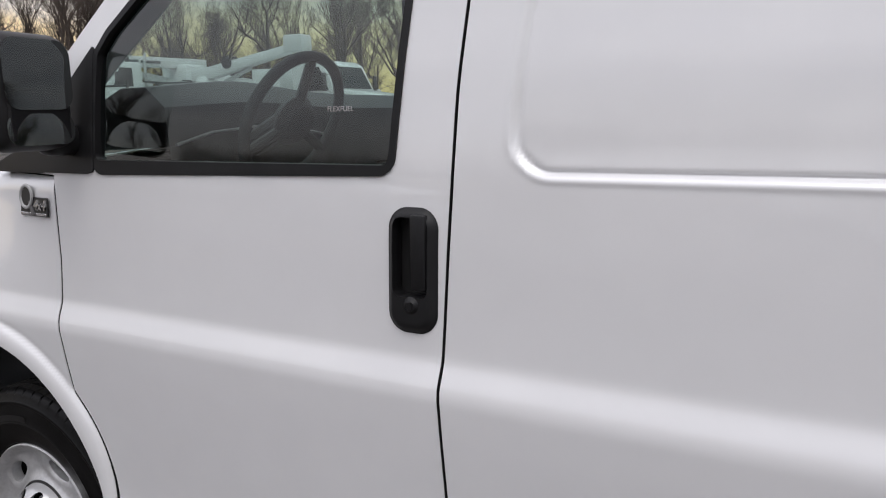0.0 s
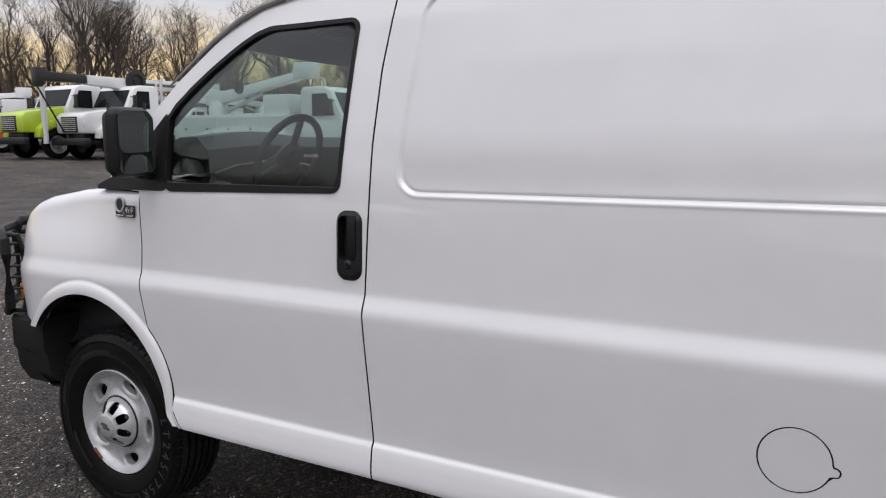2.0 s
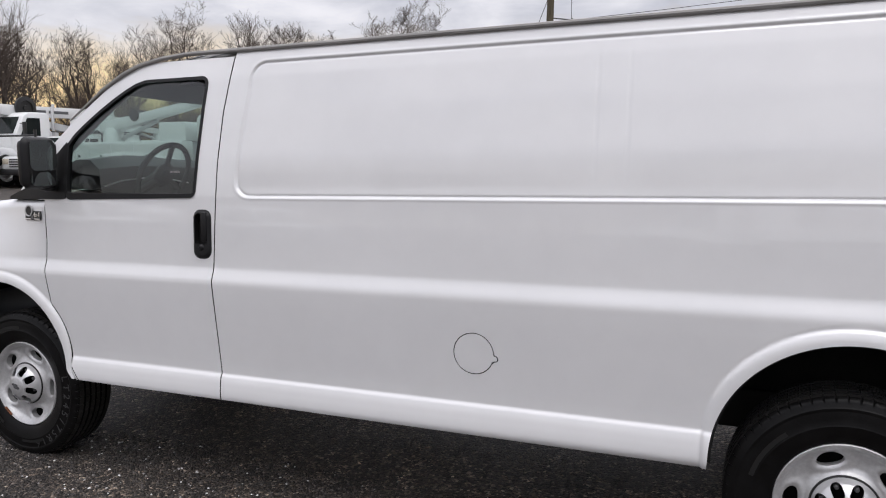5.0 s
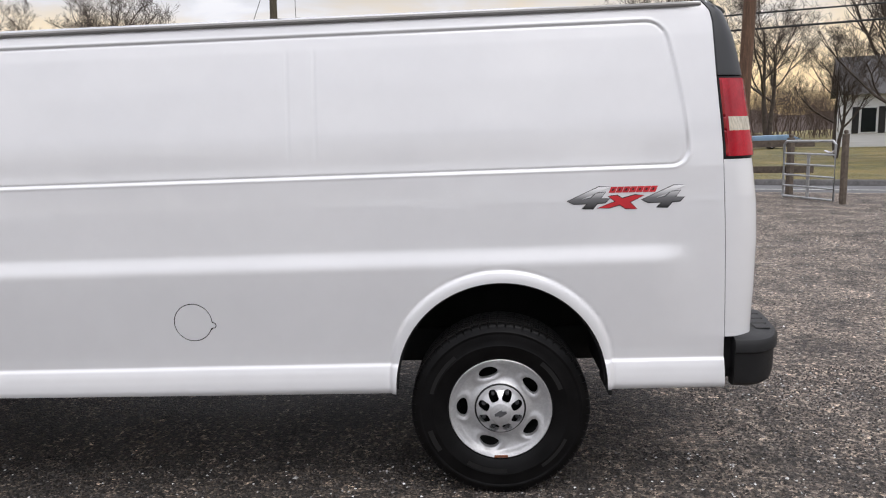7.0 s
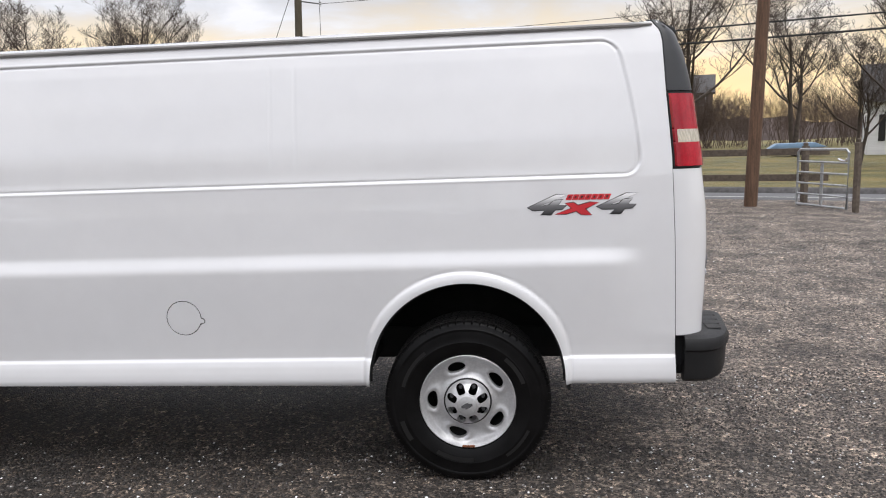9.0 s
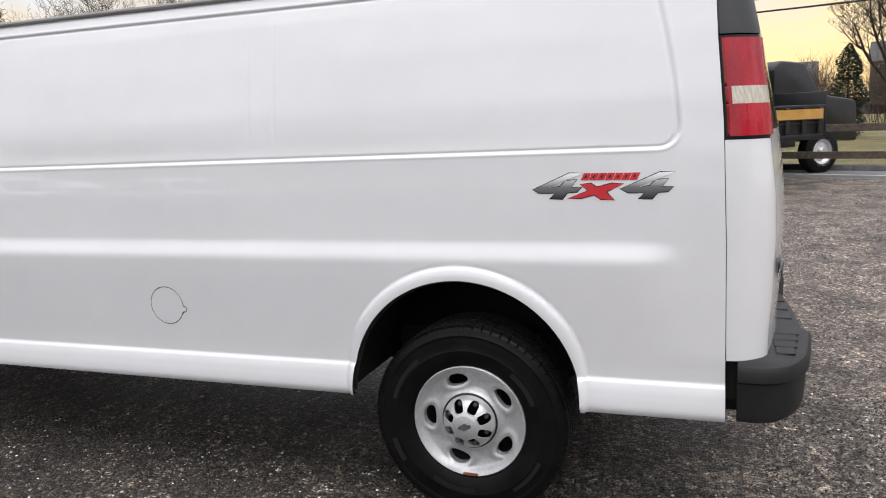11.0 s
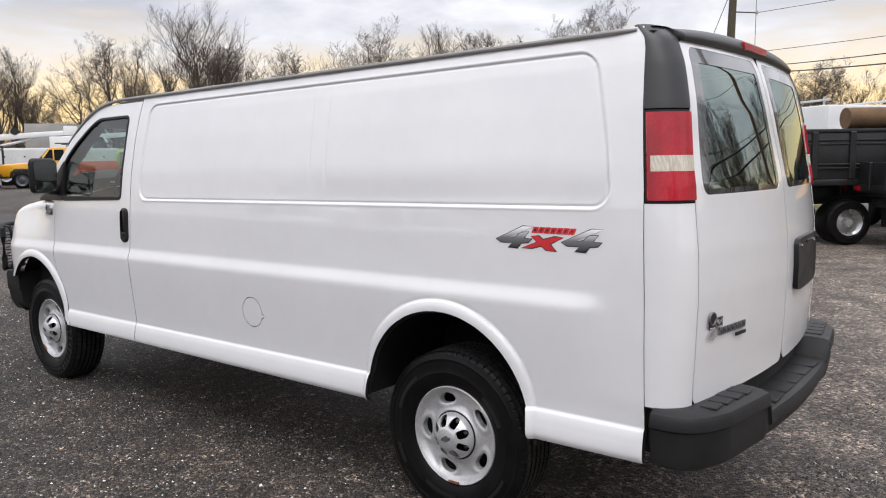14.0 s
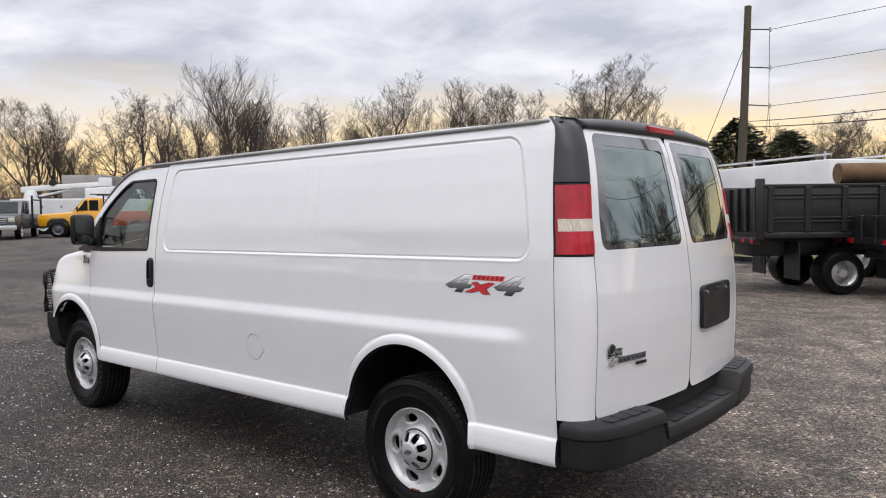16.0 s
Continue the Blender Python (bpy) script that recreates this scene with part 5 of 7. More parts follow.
M_ROAD = mat("grey_asphalt_road", (0.16, 0.16, 0.165), 0.8, var=0.25, scale=0.8, fine=0.3, bscale=60, bump=0.2)
M_LINE = mat("road_paint", (0.62, 0.62, 0.58), 0.7, var=0.2, scale=3)
M_POLE = mat("weathered_pole_wood", (0.185, 0.105, 0.064), 0.85, var=0.45, scale=5, fine=0.4, bscale=40, bump=0.4, mscale=(6, 6, 0.5))
M_OLDPOLE = mat("grey_olive_pole_wood", (0.125, 0.105, 0.070), 0.85, var=0.4, scale=5, fine=0.4, bscale=40, bump=0.4, mscale=(6, 6, 0.5))
M_POST = mat("grey_fence_wood", (0.17, 0.135, 0.105), 0.9, var=0.4, scale=5, fine=0.35, bscale=60, bump=0.4, mscale=(3, 3, 3))
M_GALV = mat("galvanised_tube", (0.50, 0.51, 0.52), 0.45, metal=0.6, var=0.25, scale=12)
M_WIRE = mat("black_cable", (0.015, 0.015, 0.015), 0.6)
M_BARK = mat("grey_brown_bark", (0.082, 0.064, 0.052), 0.95, var=0.45, scale=3, bump=0.3, bscale=40)
M_TWIG = mat("brown_twigs", (0.098, 0.075, 0.062), 0.95, var=0.35, scale=0.6)
M_BRUSH = mat("reddish_brush", (0.138, 0.099, 0.080), 0.95, var=0.45, scale=0.25)
M_NEEDLE = mat("dark_conifer_needles", (0.042, 0.064, 0.036), 0.9, var=0.5, scale=1.2)
M_TWHITE = mat("fleet_white_paint", (0.72, 0.73, 0.73), 0.35, var=0.08, scale=1.5, coat=0.6, fine=0.05, bscale=20)
M_LIME = mat("lime_green_paint", (0.46, 0.62, 0.03), 0.32, var=0.10, scale=2, coat=0.7)
M_ORANGE = mat("amber_yellow_paint", (0.85, 0.40, 0.012), 0.32, var=0.10, scale=2, coat=0.7)
M_REDP = mat("orange_red_paint", (0.62, 0.075, 0.02), 0.32, var=0.12, scale=2, coat=0.7)
M_GREYP = mat("dark_silver_paint", (0.10, 0.105, 0.115), 0.35, metal=0.1, var=0.1, scale=2, coat=0.25)
M_BLACKP = mat("worn_black_paint", (0.020, 0.020, 0.021), 0.36, var=0.4, scale=3, fine=0.3, bscale=25)
M_BOXGREY = mat("grey_box_paint", (0.34, 0.33, 0.31), 0.6, var=0.15, scale=1.5)
M_TGLASS = mat("dark_vehicle_glass", (0.014, 0.018, 0.018), 0.06, var=0.2, scale=2, spec=0.16)
M_GRILLE = mat("dark_grille", (0.03, 0.03, 0.03), 0.4, var=0.3, scale=20)
M_TARP = mat("brown_tarp", (0.16, 0.095, 0.05), 0.9, var=0.35, scale=4, bump=0.3, bscale=15)
M_YSTRIPE = mat("yellow_ochre_stripe", (0.60, 0.33, 0.08), 0.5, var=0.2, scale=3)
M_HOUSE = mat("white_house_siding", (0.80, 0.80, 0.79), 0.7, var=0.08, scale=1.0, fine=0.12, bscale=3, mscale=(0.2, 0.2, 6))
M_ROOF = mat("grey_shingles", (0.12, 0.115, 0.115), 0.9, var=0.35, scale=4, fine=0.3, bscale=14)
M_BRICK = mat("chimney_brick", (0.26, 0.09, 0.06), 0.9, var=0.35, scale=12)
M_BLUE = mat("blue_grey_cover", (0.19, 0.30, 0.44), 0.45, var=0.2, scale=1.5)
M_POLISHED = mat("polished_truck_rim", (0.55, 0.55, 0.55), 0.22, metal=0.7, var=0.15, scale=9, coat=0.5)
M_HILL = mat("far_wooded_hill", (0.13, 0.10, 0.092), 1.0, var=0.4, scale=0.06, fine=0.4, bscale=0.6)


def profile(bm, pts, y0, y1, bevel=0.0):
    """A side outline in (x, z) made solid across y0..y1."""
    a = [bm.verts.new((x, y0, z)) for x, z in pts]
    b = [bm.verts.new((x, y1, z)) for x, z in pts]
    n = len(pts)
    fs = [bm.faces.new(a), bm.faces.new(b[::-1])] + [bm.faces.new((a[i], b[i], b[(i + 1) % n], a[(i + 1) % n])) for i in range(n)]
    bmesh.ops.recalc_face_normals(bm, faces=fs)
    if bevel:
        bmesh.ops.bevel(bm, geom=list({e for f in fs for e in f.edges}), offset=bevel, segments=2, affect="EDGES", profile=0.5)
    return bm


def prof(pts, y0, y1, bevel=0.0):
    return profile(bmesh.new(), pts, y0, y1, bevel)


def truck_wheel(parent, x, y, r, w, dual=False, rim=None, outer=0):
    s = outer or (1 if y > 0 else -1)
    o = y + s * w * 0.5
    bm = bmesh.new()
    lathe(bm, [(r * 0.58, w * 0.40), (r * 0.66, w * 0.5), (r * 0.90, w * 0.5), (r * 0.98, w * 0.42), (r, w * 0.3), (r, -w * 0.3), (r * 0.98, -w * 0.42), (r * 0.9, -w * 0.5), (r * 0.58, -w * 0.5)], 40, "y", (x, y, r))
    wh = part("wheel", bm, M_RUBBER, parent, "black truck tyre on a steel rim")
    d = s * w * (0.38 if dual else 0.42)
    bm = bmesh.new()
    lathe(bm, [(0.0, d + s * 0.05), (r * 0.16, d + s * 0.05), (r * 0.20, d + s * 0.02), (r * 0.24, d - s * 0.03), (r * 0.44, d - s * 0.05), (r * 0.52, d), (r * 0.60, s * w * 0.44), (r * 0.645, s * w * 0.505)], 32, "y", (x, y, r))
    bmesh.ops.recalc_face_normals(bm, faces=bm.faces)
    part("rim", bm, rim or M_RIM, wh)
    return wh


def quad_part(name, corners, material, parent, t=0.012):
    """A flat pane of four corners with thickness."""
    c = [Vector(p) for p in corners]
    n = (c[1] - c[0]).cross(c[3] - c[0]).normalized() * t
    bm = bmesh.new()
    a, b = [bm.verts.new(p) for p in c], [bm.verts.new(p + n) for p in c]
    bm.faces.new(a[::-1]), bm.faces.new(b)
    for i in range(4):
        bm.faces.new((a[i], a[(i + 1) % 4], b[(i + 1) % 4], b[i]))
    bmesh.ops.recalc_face_normals(bm, faces=bm.faces)
    return part(name, bm, material, parent, smooth=False)


def heavy_truck(label, hood_mat, cab_mat, m, wheelbase=4.6, group=""):
    """A conventional lorry, nose along +x, front axle at the origin."""
    t = thing("lorry", label, "truck", m, group)
    part("chassis", boxbm((-wheelbase - 1.6, -0.45, 0.72), (0.9, 0.45, 0.98), 0.02), M_BLACKP, t)
    part("hood", prof([(1.10, 0.95), (1.12, 1.55), (0.95, 1.70), (-0.55, 1.92), (-0.62, 0.95)], -0.82, 0.82, 0.09), hood_mat, t)
    part("cab", prof([(-0.55, 0.85), (-0.52, 1.88), (-0.92, 2.62), (-1.15, 2.74), (-1.93, 2.74), (-2.02, 2.60), (-2.02, 0.85)], -1.05, 1.05, 0.07), cab_mat, t)
    part("cab_band", boxbm((-1.98, -1.062, 0.90), (-0.62, 1.062, 1.72), 0.03), hood_mat, t)
    quad_part("windscreen", [(-0.545, -0.88, 1.93), (-0.545, 0.88, 1.93), (-0.875, 0.84, 2.55), (-0.875, -0.84, 2.55)], M_TGLASS, t, 0.02)
    for s in (-1, 1):
        quad_part("side_window", [(-0.72, s * 1.066, 1.88), (-1.55, s * 1.066, 1.86), (-1.55, s * 1.066, 2.52), (-1.02, s * 1.066, 2.52)][::s], M_TGLASS, t, 0.01)
        part("fender", prof([(0.72, 0.78), (0.66, 1.10), (0.42, 1.34), (0.10, 1.42), (-0.30, 1.38), (-0.56, 1.14), (-0.66, 0.80), (-0.54, 0.80), (-0.42, 1.02), (0.0, 1.16), (0.42, 1.02), (0.58, 0.78)], s * 0.78 if s > 0 else -1.13, 1.13 if s > 0 else -0.78, 0.02), hood_mat, t)
        part("headlight", boxbm((0.98, s * 0.66 - 0.13, 1.16), (1.10, s * 0.66 + 0.13, 1.34), 0.03), M_LENS, t)
        truck_wheel(t, 0.0, s * 0.98, 0.52, 0.28)
        for k in (0.0, -1.30):
            truck_wheel(t, -wheelbase + k, s * 0.95, 0.52, 0.52, True)
        part("fuel_tank", lathe(bmesh.new(), [(0.0, -2.3), (0.28, -2.3), (0.31, -2.25), (0.31, -1.05), (0.28, -1.0), (0.0, -1.0)], 20, "x", (0, s * 0.88, 0.68)), M_RIM, t)
        part("step", boxbm((-1.9, s * 1.0 - 0.12, 0.50), (-0.85, s * 1.0 + 0.12, 0.55), 0.01), M_RIM, t)
        part("wing_mirror", boxbm((-0.72, s * 1.32 - 0.09, 1.85), (-0.66, s * 1.32 + 0.09, 2.35), 0.02), M_BLACKP, t)
        part("mirror_arm", tubebm([(-0.72, s * 1.05, 2.3), (-0.69, s * 1.32, 2.3)], 0.015, 6), M_BLACKP, t)
    g = part("grille", boxbm((1.06, -0.44, 1.00), (1.15, 0.44, 1.56), 0.03), M_GRILLE, t, "dark grille with bright slats")
    for k in range(7):
        part("slat", boxbm((1.145, -0.40, 1.06 + 0.068 * k), (1.165, 0.40, 1.085 + 0.068 * k), 0.004, 1), M_RIM, g)
    part("front_bumper", boxbm((1.08, -1.12, 0.54), (1.30, 1.12, 0.80), 0.04), M_BLACKP, t)
    part("exhaust_stack", tubebm([(-2.40, 0.75, 0.9), (-2.40, 0.75, 2.95), (-2.46, 0.75, 3.1)], 0.06, 10), M_RIM, t)
    return t


def pickup(label, mats, m, rack=False, crew=False, name="pickup_truck", group=""):
    """A pickup, nose along +x, front axle at the origin. mats: hood, doors, bed."""
    hm, dm, bmt = mats
    t = thing(name, label, "pickup truck", m, group)
    back = -1.95 - (0.9 if crew else 0.0)
    ax = back - 1.55
    part("hood", prof([(0.85, 0.55), (0.92, 0.75), (0.90, 1.08), (0.80, 1.14), (-0.70, 1.24), (-0.72, 0.55)], -0.92, 0.92, 0.06), hm, t)
    part("cab", prof([(-0.60, 0.50), (-0.62, 1.22), (-1.18, 1.86), (-1.32, 1.92), (back + 0.12, 1.92), (back, 1.84), (back - 0.02, 0.50)], -0.90, 0.90, 0.06), hm, t)
    part("bed", prof([(back - 0.04, 0.52), (back - 0.04, 1.26), (back - 2.45, 1.26), (back - 2.45, 0.62), (back - 2.2, 0.52)], -0.97, 0.97, 0.05), bmt, t)
    quad_part("windscreen", [(-0.665, -0.76, 1.30), (-0.665, 0.76, 1.30), (-1.13, 0.70, 1.83), (-1.13, -0.70, 1.83)], M_TGLASS, t, 0.02)
    for s in (-1, 1):
        part("door", boxbm((back + 0.10, s * 0.925 - 0.02, 0.58), (-0.78, s * 0.925 + 0.02, 1.26), 0.015), dm, t)
        quad_part("side_window", [(-0.86, s * 0.912, 1.30), (back + 0.62 if not crew else -1.72, s * 0.912, 1.30), (back + 0.62 if not crew else -1.72, s * 0.912, 1.80), (-1.22, s * 0.912, 1.80)][::s], M_TGLASS, t, 0.012)
        quad_part("side_window", [(back + 0.55 if not crew else -1.80, s * 0.912, 1.30), (back + 0.14, s * 0.912, 1.30), (back + 0.14, s * 0.912, 1.80), (back + 0.55 if not crew else -1.80, s * 0.912, 1.80)][::s], M_TGLASS, t, 0.012)
        part("wheel_lip", prof([(0.52, 0.50), (0.46, 0.78), (0.28, 0.94), (-0.28, 0.94), (-0.46, 0.78), (-0.52, 0.50), (-0.42, 0.50), (-0.36, 0.72), (0.0, 0.84), (0.36, 0.72), (0.42, 0.50)], min(s * 0.88, s * 1.0), max(s * 0.88, s * 1.0), 0.01), M_BLACKP, t)
        part("headlight", boxbm((0.80, s * 0.74 - 0.14, 0.86), (0.93, s * 0.74 + 0.14, 1.06), 0.03), M_LENS, t)
        part("wing_mirror", boxbm((-0.92, s * 1.10 - 0.10, 1.24), (-0.86, s * 1.10 + 0.10, 1.50), 0.03), M_BLACKP, t)
        for x in (0.0, ax):
            truck_wheel(t, x, s * 0.88, 0.41, 0.27, rim=M_GREYP if rack else None)
    g = part("grille", boxbm((0.88, -0.56, 0.76), (0.95, 0.56, 1.06), 0.03), M_GRILLE, t, "dark grille")
    for k in range(3):
        part("slat", boxbm((0.945, -0.54, 0.80 + 0.085 * k), (0.965, 0.54, 0.835 + 0.085 * k), 0.006, 1), M_RIM, g)
    part("front_bumper", boxbm((0.84, -0.96, 0.48), (1.05, 0.96, 0.70), 0.04), M_RIM if not rack else M_BLACKP, t)
    part("rear_bumper", boxbm((back - 2.62, -0.95, 0.50), (back - 2.45, 0.95, 0.68), 0.03), M_RIM, t)
    if rack:
        for s in (-1, 1):
            part("rack_post", tubebm([(1.12, s * 0.86, 0.55), (1.12, s * 0.86, 2.05)], 0.05, 8), M_BLACKP, t)
        part("rack_bar", tubebm([(1.12, -0.9, 1.85), (1.12, 0.9, 1.85)], 0.035, 8), M_BLACKP, t)
        for x in (back - 0.1, back - 2.3):
            part("rack_hoop", tubebm([(x, -0.9, 1.26), (x, -0.9, 2.05), (x, 0.9, 2.05), (x, 0.9, 1.26)], 0.035, 6), M_BLACKP, t)
        for s in (-0.9, 0.9):
            part("rack_bar", tubebm([(back + 0.5, s, 2.09), (back - 2.4, s, 2.09)], 0.03, 6), M_BLACKP, t)
    return t


def service_truck(label, m, boom=True, group="", rise=0.70):
    """A white utility-body lorry with a folded boom, nose along +x."""
    t = heavy_truck(label, M_TWHITE, M_TWHITE, m, 4.4, group)
    t["label"] = label
    for s in (-1, 1):
        part("tool_body", boxbm((-7.2, min(s * 0.62, s * 1.18), 0.95), (-2.5, max(s * 0.62, s * 1.18), 1.95), 0.03), M_TWHITE, t)
        for k in range(5):
            x = -7.05 + 0.92 * k
            d = part("locker_door", boxbm((x, min(s * 1.18, s * 1.20), 1.10 if k in (1, 2) else 1.0), (x + 0.84, max(s * 1.18, s * 1.20), 1.88), 0.006, 1), M_TWHITE, t)
            part("latch", boxbm((x + 0.38, min(s * 1.2, s * 1.22), 1.46), (x + 0.46, max(s * 1.2, s * 1.22), 1.54), 0.004, 1), M_BLACKP, d)
    part("deck", boxbm((-7.2, -0.62, 0.98), (-2.5, 0.62, 1.06), 0.01), M_RIM, t)
    part("cabinet", boxbm((-3.6, -0.9, 1.95), (-2.55, 0.9, 2.55), 0.04), M_TWHITE, t)
    if boom:
        part("turret", lathe(bmesh.new(), [(0.36, 1.0), (0.34, 2.2), (0.26, 2.45), (0.0, 2.45)], 20, "z", (-6.3, 0, 0)), M_TWHITE, t)
        part("boom", prof([(-6.75, 2.30), (-6.75, 2.62), (-2.6, 2.62 + rise), (-2.5, 2.40 + rise), (-5.9, 2.38)], -0.17, 0.17, 0.03), M_TWHITE, t)
        part("boom_knuckle", boxbm((-2.9, -0.26, 2.35 + rise), (-2.2, 0.26, 2.85 + rise), 0.05, 2), M_TWHITE, t)
        part("boom_ram", tubebm([(-5.9, 0, 2.1), (-4.4, 0, 2.30 + 0.5 * rise)], 0.07, 8), M_RIM, t)
        part("winch", lathe(bmesh.new(), [(0.0, -0.2), (0.2, -0.2), (0.2, -0.17), (0.12, -0.15), (0.12, 0.15), (0.2, 0.17), (0.2, 0.2), (0.0, 0.2)], 16, "y", (-5.2, 0, 2.85)), M_BLACKP, t)
    return t


def at(x, y, heading):
    return pose(x, y, ground_z(x, y) - 0.020, 0, 0, heading)


heavy_truck("lime green lorry with a white cab, parked in the row", M_LIME, M_TWHITE, at(-26.42, 14.43, -90), group="parked vehicles")
CR = heavy_truck("white crane lorry with its long boom stowed over the hood", M_TWHITE, M_TWHITE, at(-24.47, 15.47, -90), group="parked vehicles")
part("crane_boom", prof([(-6.0, 2.68), (-6.0, 3.06), (-1.2, 3.02), (0.4, 3.06), (0.4, 2.74), (-1.2, 2.60)], -0.22, 0.22, 0.012), M_TWHITE, CR, "white crane boom")
part("boom_tip", prof([(0.4, 2.76), (0.4, 3.05), (1.9, 3.10), (2.0, 3.22), (2.3, 3.22), (2.3, 2.56), (2.1, 2.56), (2.0, 2.76)], -0.18, 0.18, 0.03), M_BLACKP, CR, "black boom tip")
part("cable_reel", lathe(bmesh.new(), [(0.0, 0.0), (0.42, 0.0), (0.44, 0.04), (0.44, 0.10), (0.30, 0.12), (0.28, 0.06), (0.12, 0.06), (0.10, 0.12), (0.0, 0.12)], 32, "y", (-1.6, 0.24, 2.92)), M_BLACKP, CR, "black cable reel")
for x, w in ((-3.6, 0.92), (-2.55, 0.62)):
    part("word_bar", boxbm((x, 0.222, 2.78), (x + w, 0.228, 2.89), 0.0), M_GREYP, CR)
part("boom_rest", tubebm([(1.5, -0.85, 0.6), (1.5, -0.85, 2.75)], 0.10, 10), M_TWHITE, CR)
part("hoist_rope", tubebm([(2.2, 0, 2.56), (1.4, 0.1, 1.0)], 0.03, 6), M_BLACKP, CR)
part("crane_turret", boxbm((-5.6, -0.7, 1.0), (-4.4, 0.7, 2.8), 0.12), M_TWHITE, CR)
part("crane_jib", prof([(-4.2, 2.3), (-2.2, 2.6), (-1.9, 2.5), (-4.0, 2.0)], -0.35, -0.1, 0.02), M_TWHITE, CR)
part("flat_deck", boxbm((-6.4, -1.2, 1.0), (-2.5, 1.2, 1.14), 0.02), M_BLACKP, CR)
pickup("white work pickup with a black front rack", (M_TWHITE, M_TWHITE, M_TWHITE), at(-22.35, 16.15, -84), True, group="parked vehicles")
service_truck("white service lorry with lockers and a folded boom", at(-12.5, 16.3, 2), group="parked vehicles")
pickup("dark silver crew-cab pickup with a bright grille", (M_GREYP, M_GREYP, M_GREYP), at(-32.4, 9.0, -30) @ Matrix.Scale(0.94, 4), crew=True, group="parked vehicles")
pickup("amber and orange-red work pickup with a black rack", (M_ORANGE, M_ORANGE, M_REDP), at(-33.8, 12.4, -124), True, group="parked vehicles")
BT = service_truck("white bucket lorry with its boom folded flat", at(-34.6, 22.0, 65), group="parked vehicles", rise=0.30)
copy_thing(BT, at(-36.6, 18.8, 65))
copy_thing(BT, at(-38.5, 25.0, -80))
copy_thing(BT, at(-30.0, 24.5, -85))
WP = pickup("white pickup parked behind the others", (M_TWHITE, M_TWHITE, M_TWHITE), at(-44.5, 7.5, -60), crew=True, group="parked vehicles")
copy_thing(WP, at(-37.2, 17.2, -75))
copy_thing(WP, at(-19.0, 22.5, -90))
bx = thing("box_trailer", "plain grey box trailer behind the pickups", "trailer", at(-43.8, 19.6, -50))
part("box", boxbm((-3.5, -1.25, 0.9), (3.5, 1.25, 3.3), 0.05), M_BOXGREY, bx)
part("frame", boxbm((-3.4, -0.5, 0.6), (4.4, 0.5, 0.9), 0.02), M_BLACKP, bx)
for s in (-1, 1):
    for x in (-1.6, -0.6):
        truck_wheel(bx, x, s * 1.05, 0.42, 0.28)


